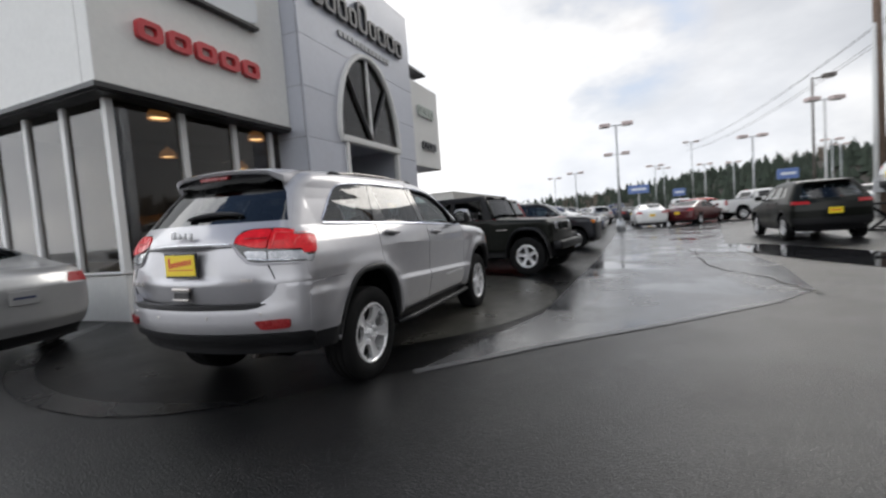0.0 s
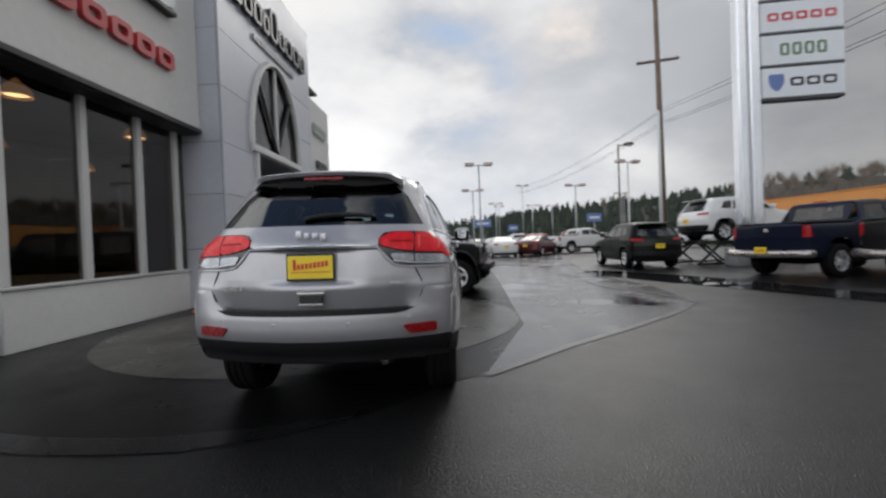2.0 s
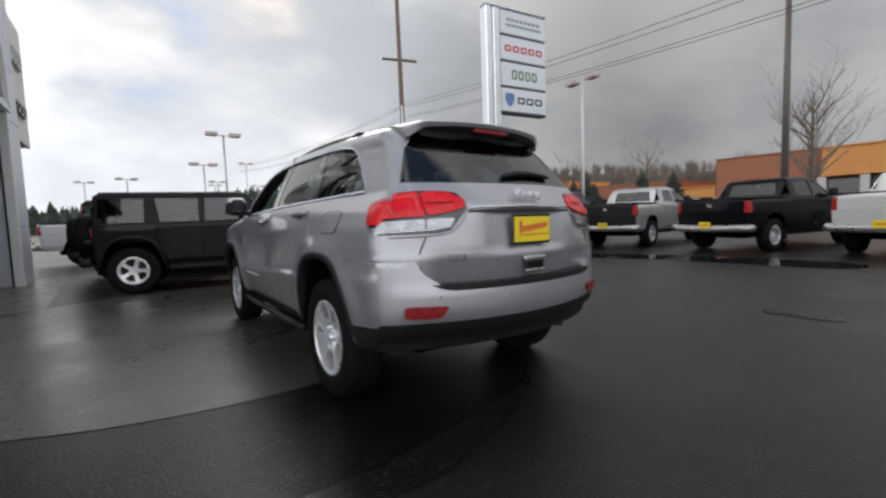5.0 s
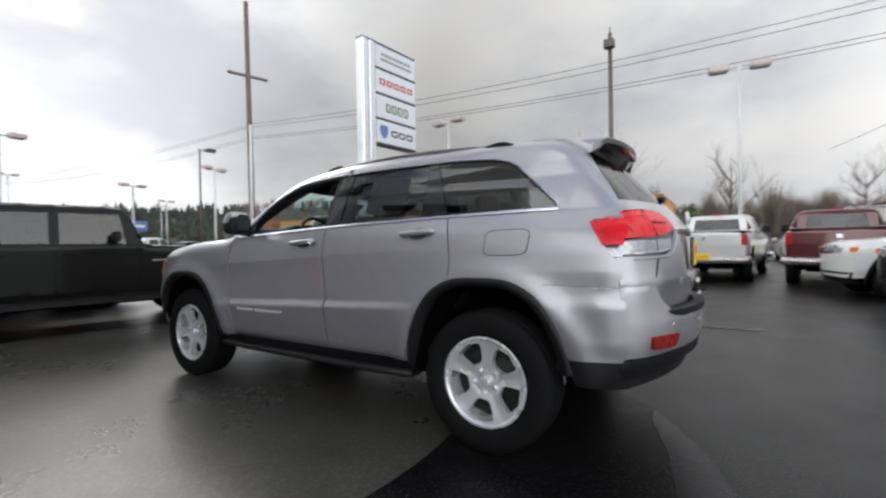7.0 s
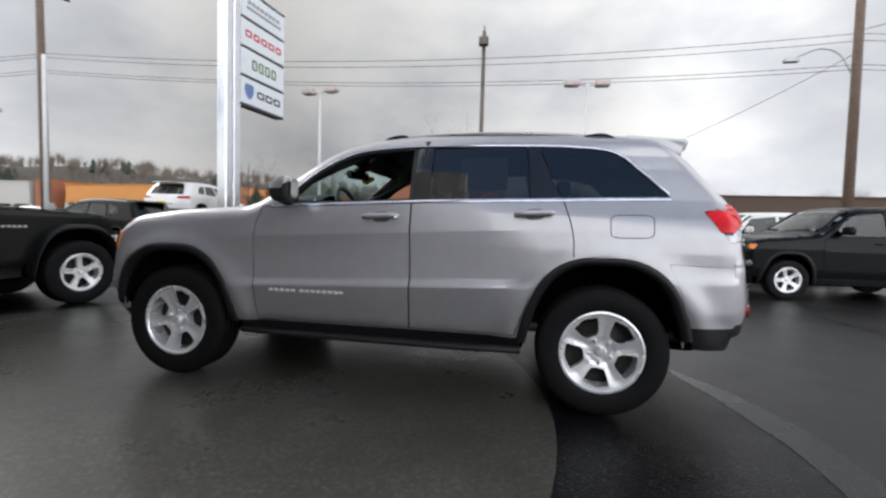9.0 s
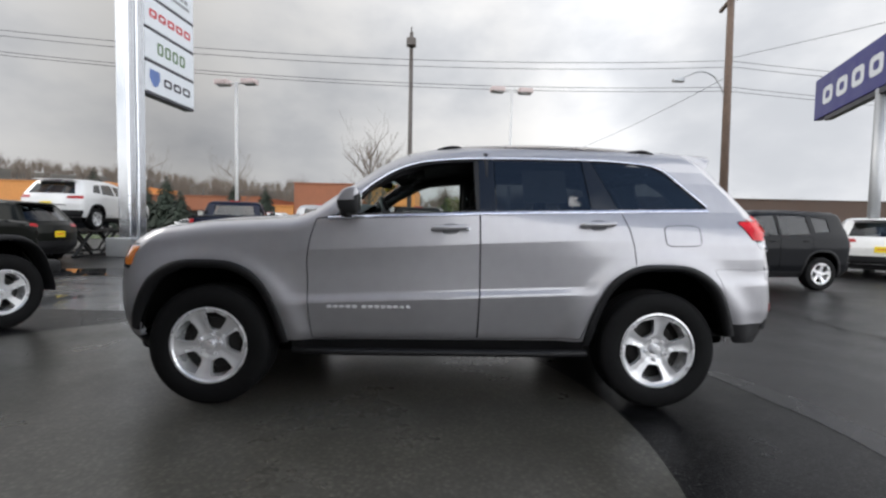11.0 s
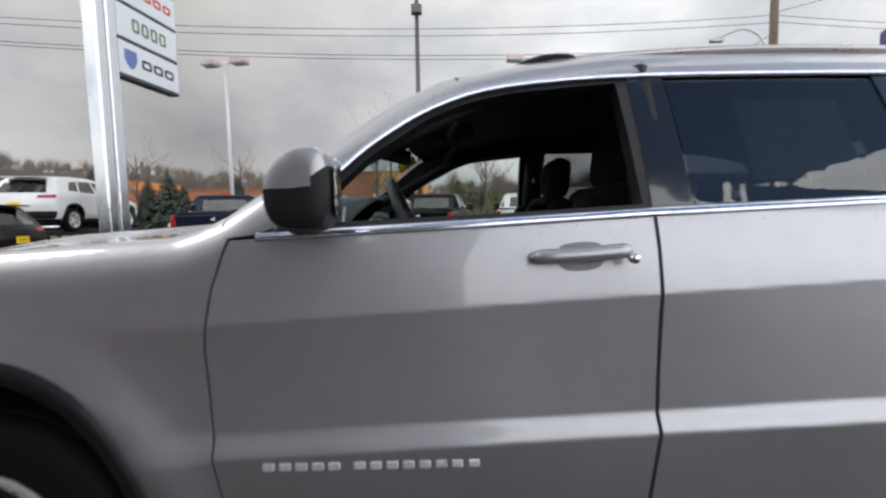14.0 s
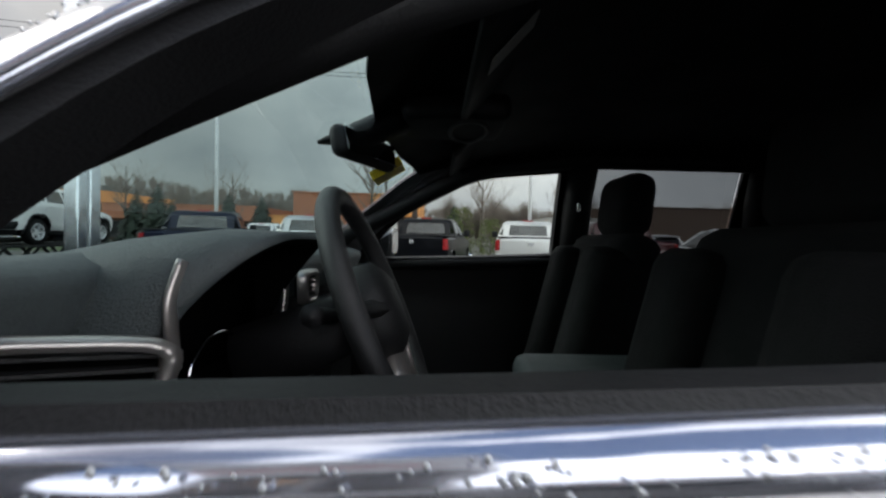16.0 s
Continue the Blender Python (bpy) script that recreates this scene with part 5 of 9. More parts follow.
def cabin(car, body):
    """The dark cabin seen through the open window."""
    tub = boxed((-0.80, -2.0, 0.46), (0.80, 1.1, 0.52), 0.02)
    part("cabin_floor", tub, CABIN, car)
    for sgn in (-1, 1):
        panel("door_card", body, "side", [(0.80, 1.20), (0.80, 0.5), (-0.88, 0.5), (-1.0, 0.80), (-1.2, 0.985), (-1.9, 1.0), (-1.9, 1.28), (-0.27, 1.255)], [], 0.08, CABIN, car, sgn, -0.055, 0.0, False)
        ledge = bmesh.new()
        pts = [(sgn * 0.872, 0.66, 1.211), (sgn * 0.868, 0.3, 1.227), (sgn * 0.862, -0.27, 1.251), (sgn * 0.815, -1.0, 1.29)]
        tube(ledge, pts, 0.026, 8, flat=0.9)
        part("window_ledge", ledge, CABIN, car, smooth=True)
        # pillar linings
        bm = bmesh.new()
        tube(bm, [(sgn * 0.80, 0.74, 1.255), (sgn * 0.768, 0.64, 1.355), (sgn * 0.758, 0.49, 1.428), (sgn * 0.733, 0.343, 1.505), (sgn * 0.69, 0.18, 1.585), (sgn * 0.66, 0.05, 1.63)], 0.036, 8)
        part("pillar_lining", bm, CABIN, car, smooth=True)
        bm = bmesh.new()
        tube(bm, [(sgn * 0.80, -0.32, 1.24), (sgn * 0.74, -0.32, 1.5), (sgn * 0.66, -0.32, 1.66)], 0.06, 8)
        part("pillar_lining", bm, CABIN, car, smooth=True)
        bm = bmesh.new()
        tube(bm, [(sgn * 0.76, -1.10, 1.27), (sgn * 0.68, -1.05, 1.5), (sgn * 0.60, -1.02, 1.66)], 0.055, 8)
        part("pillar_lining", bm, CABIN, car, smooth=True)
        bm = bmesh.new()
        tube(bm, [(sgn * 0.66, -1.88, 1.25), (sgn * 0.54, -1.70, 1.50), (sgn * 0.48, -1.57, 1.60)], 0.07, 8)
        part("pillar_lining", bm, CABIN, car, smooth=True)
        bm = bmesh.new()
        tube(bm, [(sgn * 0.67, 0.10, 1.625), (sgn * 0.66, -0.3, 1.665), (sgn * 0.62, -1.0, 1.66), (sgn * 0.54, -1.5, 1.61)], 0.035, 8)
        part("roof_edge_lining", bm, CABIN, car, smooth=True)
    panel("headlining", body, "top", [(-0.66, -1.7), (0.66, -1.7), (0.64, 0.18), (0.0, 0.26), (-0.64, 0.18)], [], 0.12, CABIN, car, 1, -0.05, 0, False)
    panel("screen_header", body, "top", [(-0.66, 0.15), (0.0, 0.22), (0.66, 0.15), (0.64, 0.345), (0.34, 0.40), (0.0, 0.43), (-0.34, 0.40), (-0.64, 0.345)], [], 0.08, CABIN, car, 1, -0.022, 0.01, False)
    # dashboard
    DZ = 0.100
    bm = bmesh.new()
    secs = []
    n = 29
    for i in range(n):
        x = -0.80 + 1.6 * i / (n - 1)
        hood_ = 0.012 * math.exp(-((x + 0.42) / 0.17) ** 4)
        back = 0.86 - 0.24 * x * x
        sec = [(back, 1.11), (back - 0.08, 1.16), (0.66, 1.20 + hood_ * 0.55), (0.56, 1.195 + hood_), (0.525, 1.185 + hood_ * 0.9), (0.52, 1.165 + hood_ * 0.6), (0.545, 1.10), (0.53, 1.03), (0.55, 0.93), (0.62, 0.72), (0.9, 0.6)]
        back_ = max(0.085 * math.exp(-((x + 0.45) / 0.25) ** 8), 0.070 * min(max((abs(x) - 0.60) / 0.08, 0), 1))
        secs.append([bm.verts.new((x, y + (0.035 if z < 1.19 or y < 0.7 else 0.0) + (back_ if k > 2 else 0), z + DZ)) for k, (y, z) in enumerate(sec)])
    for a, b in zip(secs, secs[1:]):
        for k in range(len(a) - 1):
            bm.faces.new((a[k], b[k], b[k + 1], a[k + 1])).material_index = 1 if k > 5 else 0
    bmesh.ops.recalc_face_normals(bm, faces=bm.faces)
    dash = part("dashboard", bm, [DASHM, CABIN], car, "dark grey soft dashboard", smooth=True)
    # instrument pod, vents, screen
    bm = slab(rounded([(-0.60, 1.13), (-0.245, 1.13), (-0.255, 1.312), (-0.59, 1.312)], 0.25, 4), -0.622, -0.610, Matrix.Rotation(radians(90), 4, "X"))
    part("instrument_pod", bm, UNDER, dash, "dark instrument glass in its cowl", smooth=True)
    bm = bmesh.new()
    rows_ = []
    for i in range(25):
        a = math.pi * i / 24
        c, h = math.copysign(abs(math.cos(a)) ** 0.5, math.cos(a)), math.sin(a) ** 0.45
        yr = 0.60 - 0.135 * math.sin(a)
        rows_.append([(-0.425 + 0.215 * c, 0.78, 1.06 + 0.235 * h), (-0.425 + 0.205 * c, 0.66, 1.08 + 0.242 * h), (-0.425 + 0.195 * c, (0.60 + yr) / 2 + 0.02, 1.09 + 0.246 * h), (-0.425 + 0.187 * c, yr + 0.008, 1.09 + 0.243 * h), (-0.425 + 0.178 * c, yr, 1.09 + 0.234 * h), (-0.425 + 0.170 * c, yr + 0.008, 1.09 + 0.226 * h), (-0.425 + 0.160 * c, 0.63, 1.09 + 0.212 * h)])
    rows_ = [[bm.verts.new(q) for q in r] for r in rows_]
    for r0, r1 in zip(rows_, rows_[1:]):
        for k in range(6):
            bm.faces.new((r0[k], r1[k], r1[k + 1], r0[k + 1])).material_index = 1 if k > 3 else 0
    bmesh.ops.recalc_face_normals(bm, faces=bm.faces)
    part("cowl", bm, [DASHM, UNDER], dash, "dark instrument cowl", smooth=True)
    for s in (-1, 1):
        bm = bmesh.new()
        tube(bm, smooth_line([(-0.425 + s * 0.172, 0.560, 1.175), (-0.425 + s * 0.181, 0.560, 1.225), (-0.425 + s * 0.181, 0.560, 1.256), (-0.425 + s * 0.166, 0.556, 1.295)], 4), 0.011, 8, flat=0.5, up=(0, 1, 0))
        part("cowl_strip", bm, SATIN, dash, smooth=True)
    bm = bmesh.new()
    tube(bm, [(-0.475 + 0.070 * math.cos(a), 0.575, 1.140 + 0.052 * math.sin(a)) for a in [math.pi * k / 14 for k in range(15)]], 0.003, 6)
    part("dial_ring", bm, CHROME, dash, smooth=True)
    for x, w, zc, hz in ((-0.705, 0.078, 1.196, 0.027), (-0.135, 0.045, 1.222, 0.026), (0.135, 0.045, 1.222, 0.026), (0.705, 0.078, 1.196, 0.027)):
        face = Matrix.Translation((x, 0.592 if abs(x) > 0.5 else 0.545, zc)) @ Matrix.Rotation(radians(-42 if x < -0.5 else (42 if x > 0.5 else 0)), 4, "Z") @ Matrix.Rotation(radians(8 if x < -0.5 else (-8 if x > 0.5 else 0)), 4, "Y")
        flat = face @ Matrix.Rotation(radians(90), 4, "X")
        mouth = rounded([(-w, hz), (w, hz), (w * 0.86, -hz), (-w * 0.86, -hz)], 0.3, 4)
        rim_ = [(p * 1.22, q * 1.42) for p, q in mouth]
        n_ = len(mouth)
        bm = bmesh.new()
        rings_ = [[bm.verts.new(flat @ Vector((p, q, d))) for p, q in lp] for lp, d in ((rim_, -0.012), (rim_, 0.004), (mouth, 0.010), (mouth, -0.012))]
        for r0, r1 in zip(rings_, rings_[1:]):
            for i in range(n_):
                bm.faces.new((r0[i], r0[(i + 1) % n_], r1[(i + 1) % n_], r1[i]))
        bmesh.ops.recalc_face_normals(bm, faces=bm.faces)
        v = part("vent_surround", bm, SATIN, dash, "satin silver vent surround", smooth=True)
        part("vent_back", slab(mouth, -0.020, -0.014, flat), UNDER, v)
        for k in range(4):
            zz = -hz + (k + 0.5) * hz / 2
            part("vent_slat", boxed((-w * 0.92, -0.002, zz - 0.002), (w * 0.92, 0.014, zz + 0.002), 0.001, face), LEATHER, v)
    part("centre_console_panel", boxed((-0.15, 0.50, 0.82), (0.15, 0.60, 1.18), 0.03), CABIN, dash)
    part("centre_console", boxed((-0.13, -0.35, 0.5), (0.13, 0.5, 0.89), 0.04), CABIN, car)
    bm = bmesh.new()
    box(bm, (-0.11, -0.36, 0.93), (0.11, 0.06, 1.03), 0.03)
    part("armrest", bm, DASHM, car, smooth=True)
    # steering wheel
    m = Matrix.Translation((-0.40, 0.358, 1.216)) @ Matrix.Rotation(radians(90 - 23), 4, "X")
    bm = bmesh.new()
    ring = [m @ Vector((0.188 * math.cos(a), 0.188 * math.sin(a), 0)) for a in [k * 2 * math.pi / 48 for k in range(48)]]
    tube(bm, ring, 0.0165, 12, True, up=m.to_3x3() @ Vector((0, 0, 1)))
    st = part("steering_wheel", bm, LEATHER, car, "dark leather steering wheel", smooth=True)
    bm = bmesh.new()
    lathe(bm, [(0.0, 0.03), (0.05, 0.028), (0.075, 0.012), (0.08, -0.03), (0.05, -0.05)], 24, m)
    part("wheel_hub", bm, CABIN, st, smooth=True)
    for a in (10, 170, 250, 290):
        c, s = math.cos(radians(a)), math.sin(radians(a))
        bm = bmesh.new()
        tube(bm, [m @ Vector((0.06 * c, 0.06 * s, 0.0)), m @ Vector((0.12 * c, 0.12 * s, -0.004)), m @ Vector((0.18 * c, 0.18 * s, 0.0))], [0.024, 0.018, 0.015], 8, flat=0.6)
        part("wheel_spoke", bm, SATIN if a > 200 else CABIN, st, smooth=True)
    bm = bmesh.new()
    cyl(bm, m @ Vector((0, 0, -0.03)), m @ Vector((0, 0, -0.22)), 0.045, 0.06, 14)
    part("steering_column", bm, CABIN, st, smooth=True)
    for a in (0, 180):
        bm = bmesh.new()
        s = 1 if a == 0 else -1
        tube(bm, [m @ Vector((0.04 * s, 0.02, -0.06)), m @ Vector((0.13 * s, 0.035, -0.055)), m @ Vector((0.17 * s, 0.04, -0.05))], [0.011, 0.011, 0.014], 8)
        part("column_stalk", bm, CABIN, st, smooth=True)
    # seats
    for x in (-0.40, 0.40):
        seat(car, x, 0.07)
    bench = part("rear_bench", boxed((-0.65, -1.05, 0.60), (0.65, -0.55, 0.78), 0.06, seg=3), CLOTH, car, smooth=True)
    bm = bmesh.new()
    box(bm, (-0.65, -0.07, 0), (0.65, 0.07, 0.56), 0.05, Matrix.Translation((0, -1.08, 0.74)) @ Matrix.Rotation(radians(16), 4, "X"), 3)
    part("bench_back", bm, CLOTH, bench, smooth=True)
    for x in (-0.40, 0.0, 0.40):
        bm = bmesh.new()
        box(bm, (x - 0.12, -0.045, 0), (x + 0.12, 0.045, 0.15), 0.04, Matrix.Translation((0, -1.24, 1.31)), 3)
        part("rear_headrest", bm, CLOTH, bench, smooth=True)
    # mirror, console and visors above
    bm = bmesh.new()
    box(bm, (-0.125, -0.02, -0.036), (0.125, 0.02, 0.036), 0.018, Matrix.Translation((-0.03, 0.448, 1.540)) @ Matrix.Rotation(radians(-22), 4, "Z") @ Matrix.Rotation(radians(-11.5), 4, "X"), 3)
    rm = part("rear_view_mirror", bm, CABIN, car, smooth=True)
    bm = bmesh.new()
    box(bm, (-0.112, -0.024, -0.027), (0.112, -0.019, 0.027), 0.002, Matrix.Translation((-0.03, 0.448, 1.540)) @ Matrix.Rotation(radians(-22), 4, "Z") @ Matrix.Rotation(radians(-11.5), 4, "X"))
    part("mirror_glass", bm, MIRROR2, rm)
    bm = bmesh.new()
    tube(bm, [(-0.08, 0.548, 1.545), (-0.06, 0.51, 1.560), (-0.03, 0.46, 1.580), (0.0, 0.40, 1.610), (0.0, 0.34, 1.635)], [0.008, 0.030, 0.055, 0.07, 0.06], 12, flat=0.55)
    part("mirror_stem", bm, CABIN, rm, smooth=True)
    part("overhead_console", boxed((-0.12, 0.11, 1.600), (0.12, 0.36, 1.660), 0.022, seg=3), CABIN, car, smooth=True)
    bm = bmesh.new()
    tube(bm, [(0.0 + 0.10 * math.cos(a), 0.20 + 0.045 * math.sin(a), 1.598) for a in [k * 2 * math.pi / 24 for k in range(24)]], 0.006, 6, True)
    part("map_light", bm, LEATHER, car, smooth=True)
    for x in (-0.38, 0.38):
        bm = bmesh.new()
        box(bm, (x - 0.20, -0.085, -0.008), (x + 0.20, 0.085, 0.008), 0.007, Matrix.Translation((0, 0.170, 1.640)) @ Matrix.Rotation(radians(-48), 4, "X"))
        vz = part("sun_visor", bm, CABIN, car, smooth=True)
    bm = bmesh.new()
    box(bm, (-0.03, -0.055, -0.001), (0.03, 0.055, 0.001), 0, Matrix.Translation((-0.42, 0.162, 1.630)) @ Matrix.Rotation(radians(-48), 4, "X"))
    part("visor_label", bm, PAPER, car, "pale warning label on the visor")
    bm = bmesh.new()
    box(bm, (-0.05, -0.045, -0.012), (0.05, 0.045, 0.012), 0, Matrix.Translation((0.12, 0.41, 1.515)) @ Matrix.Rotation(radians(-30), 4, "X"))
    part("mirror_tag", bm, PLATE_Y, car, "yellow hanging tag")
    # belts
    for x in (-0.70, 0.70):
        bm = bmesh.new()
        tube(bm, [(x, -0.33, 1.50), (x * 0.99, -0.32, 1.2), (x * 1.02, -0.30, 0.7)], 0.022, 6, flat=0.15, up=(1, 0, 0))
        part("seat_belt", bm, CLOTH, car)
        part("belt_guide", boxed((x - 0.02, -0.315, 1.46), (x + 0.02, -0.30, 1.53), 0.005), CHROME, car)


DROPS = make_mat("water_bead", (0.62, 0.64, 0.66), 0.04, var=0.05, metal=0.6)
GUIDE = make_mat("pale_red_light_guide", (0.80, 0.13, 0.12), 0.3, var=0.2, scale=30, spec=0.3)
STICKER = make_mat("grey_price_sheet", (0.13, 0.13, 0.13), 0.6, var=0.4, scale=9)
PAPER = make_mat("printed_paper", (0.65, 0.64, 0.60), 0.6, var=0.1, scale=30)
# silver paint darkened to paint in the shading of the handle hollows
CUP_SHADE = make_mat("handle_recess_paint", (0.13, 0.13, 0.138), 0.4, metal=0.6, var=0.1)
MIRROR2 = make_mat("cabin_mirror", (0.8, 0.82, 0.84), 0.02, metal=1.0, var=0.02, rvar=0.01)
hero()


# ---------------------------------------------------------------- ground
def ground_sheet(name, outline, z, material, label, category, holes=(), step=1.0, kind="structure"):
    U, T = flat_mesh(outline, list(holes), step)
    me = bpy.data.meshes.new(name)
    me.from_pydata([(u[0], u[1], z) for u in U], [], [tuple(int(i) for i in t) for t in T])
    bm = bmesh.new()
    bm.from_mesh(me)
    for f in bm.faces:
        if f.normal.z < 0:
            f.normal_flip()
    bm.to_mesh(me)
    bm.free()
    me.materials.append(material)
    return tagged(new(name, me), label, category, kind=kind)


def circle_pts(cx, cy, r, n=72, a0=0, a1=360):
    return [(cx + r * math.cos(radians(a0 + (a1 - a0) * i / n)), cy + r * math.sin(radians(a0 + (a1 - a0) * i / n))) for i in range(n if a1 - a0 >= 360 else n + 1)]


PAD = (-1.15, 1.87)
ground_sheet("ground", [(-900, -900), (900, -900), (900, 900), (-900, 900)], 0.0, ASPHALT, "dark wet asphalt car park with puddles", "ground", step=60)
ground_sheet("pavement_ring", circle_pts(*PAD, 4.52, 96, 20, 270) + [(-0.62, -2.58), (-0.15, -2.42), (0.28, -2.15), (0.62, -1.80), (0.90, -1.47), (1.24, -1.20), (1.74, -0.80), (2.7, 0.1), (3.0, 1.5)], 0.004, FRESH, "ring of newer black asphalt round the concrete pad", "pavement", step=0.6)
ground_sheet("pavement_pad", circle_pts(*PAD, 3.07, 96), 0.008, CONCRETE, "round wet concrete pad before the entrance", "pavement", step=0.5)
ground_sheet("pavement_gutter", circle_pts(*PAD, 4.52, 60, 200, 275) + [(-0.25, -2.47), (0.27, -2.17), (0.05, -2.18), (-0.35, -2.30)] + circle_pts(*PAD, 4.29, 60, 212, 272)[::-1], 0.0065, FILM, "shallow wet gutter round the black asphalt ring", "pavement", step=0.2)
ground_sheet("pavement_entry", [(-6.0, 3.9), (-4.0, 3.95), (-3.0, 4.3), (-3.2, 9.6), (-6.0, 9.6)], 0.012, CONCRETE, "wet concrete paving at the entrance", "pavement", step=0.6)
ground_sheet("road_apron", [(1.20, -1.29), (1.65, -0.86), (2.25, -0.28), (3.37, 0.67), (4.7, 1.90), (5.15, 2.5), (5.5, 5.0), (5.4, 9.0), (6.5, 16), (9.0, 30), (11, 46), (4, 50), (2.6, 30), (2.4, 14), (2.2, 7), (2.0, 3.2), (1.9, 1.0)], 0.0055, APRON, "pale worn asphalt lane under a film of rain", "road", step=0.8)
ground_sheet("road_gutter", smooth_line([(6.0, 6.2), (6.6, 4.7), (7.2, 2.9), (7.9, 0.8), (8.1, -2.0), (9.2, -2.0), (9.0, 0.9), (8.4, 3.2), (8.0, 5.4), (7.2, 8.0), (6.0, 10.2), (5.2, 9.4)], 4, True), 0.006, FLOODED, "long shallow puddle along the parked row", "road", step=0.5)
# pale strip along the lane's near edge: wet sheen put into its colour
bm = bmesh.new()
edge = smooth_line([(1.20, -1.31), (1.65, -0.88), (2.25, -0.30), (3.37, 0.65), (4.6, 1.80)], 8)
for (x0, y0), (x1, y1) in zip(edge, edge[1:]):
    d = Vector((x1 - x0, y1 - y0)).normalized()
    nrm = Vector((-d.y, d.x)) * 0.05
    vs = [bm.verts.new((x, y, 0.0075)) for x, y in ((x0 - nrm.x, y0 - nrm.y), (x1 - nrm.x, y1 - nrm.y), (x1 + nrm.x, y1 + nrm.y), (x0 + nrm.x, y0 + nrm.y))]
    bm.faces.new(vs)
JOINT_SHEEN = make_mat("worn_joint_sealer", (0.075, 0.075, 0.078), 0.34, var=0.5, scale=3, bump=0.2, bscale=60)
tagged(finish(bm, "road_joint", JOINT_SHEEN), "pale painted sheen along the joint in the wet asphalt", "joint", kind="structure")
# cracks and patches
random.seed(11)
TAR = make_mat("tar_seal", (0.005, 0.005, 0.006), 0.5, spec=0.2, var=0.2)


def crack(pts, w):
    bm = bmesh.new()
    L = []
    for i, p in enumerate(smooth_line(pts, 8)):
        j = random.uniform(-0.03, 0.03)
        ww = w * random.uniform(0.4, 1.3)
        L.append((p[0] + j, p[1] + j, ww))
    for (x0, y0, a), (x1, y1, b) in zip(L, L[1:]):
        d = Vector((x1 - x0, y1 - y0)).normalized()
        n = Vector((-d.y, d.x))
        vs = [bm.verts.new(p) for p in ((x0 - n.x * a, y0 - n.y * a, 0.0115), (x1 - n.x * b, y1 - n.y * b, 0.0115), (x1 + n.x * b, y1 + n.y * b, 0.0115), (x0 + n.x * a, y0 + n.y * a, 0.0115))]
        bm.faces.new(vs)
    return tagged(finish(bm, "road_crack", TAR), "dark sealed crack in the asphalt", "crack", kind="structure")


crack([(5.1, 2.2), (4.9, 3.6), (4.4, 5.4), (4.5, 8.1), (4.2, 9.5)], 0.025)
crack([(4.5, 8.1), (5.2, 7.7), (5.9, 7.9)], 0.03)
crack([(3.3, -5.0), (2.72, -5.1), (2.16, -5.17), (1.54, -5.09), (0.6, -5.2)], 0.022)
ground_sheet("road_puddle", smooth_line([(3.74, -2.38), (3.84, -2.42), (3.80, -2.62), (3.84, -2.98), (3.72, -3.06), (3.62, -2.84), (3.66, -2.62), (3.62, -2.48)], 5, True), 0.0065, PUDDLE, "small dark puddle in the asphalt", "puddle", step=0.3)

# ---------------------------------------------------------------- dealership building
STUCCO = make_mat("pale_stucco", (0.76, 0.76, 0.74), 0.75, var=0.05, scale=1.2, bump=0.12, bscale=120)
PANELM = make_mat("grey_metal_panel", (0.52, 0.54, 0.60), 0.38, metal=0.15, var=0.05, scale=1.0, random=0.03)
PANELW = make_mat("pale_metal_panel", (0.60, 0.61, 0.64), 0.40, metal=0.1, var=0.05, scale=1.0, random=0.03)
JOINTD = make_mat("dark_joint", (0.05, 0.05, 0.055), 0.7)
WHITEF = make_mat("white_window_frame", (0.66, 0.66, 0.65), 0.4, var=0.05, scale=4)
DARKM = make_mat("dark_metal_fascia", (0.03, 0.03, 0.032), 0.45, var=0.1)
# near-black base colour: the dimness behind the glass is painted into these surfaces
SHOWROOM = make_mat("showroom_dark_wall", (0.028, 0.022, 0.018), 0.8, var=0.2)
TILE = make_mat("showroom_floor_tile", (0.20, 0.18, 0.16), 0.25, var=0.15)
BULB = make_mat("lamp_glow", (1.0, 0.8, 0.5), 0.4, emit=(1.0, 0.72, 0.38, 9.0))
REDSIGN = make_mat("red_sign_letter", (0.52, 0.035, 0.045), 0.35, var=0.08, coat=0.3)
DARKSIGN = make_mat("dark_sign_letter", (0.05, 0.05, 0.055), 0.35, metal=0.3)
GREYSIGN = make_mat("grey_sign_letter", (0.30, 0.31, 0.32), 0.4, metal=0.3)
WHITESIGN = make_mat("white_sign_face", (0.72, 0.75, 0.78), 0.35, var=0.04)
ORANGE_CONE = make_mat("orange_cone_plastic", (0.75, 0.10, 0.02), 0.45, var=0.15, scale=8)
CONEWHITE = make_mat("cone_white_band", (0.75, 0.75, 0.75), 0.4)

FX, TX, WX = -4.30, -3.85, -4.66
SHOP = thing("dealership_building", "grey and white car dealership with a showroom and an arched entrance", "building", pose(0, 0, 0))


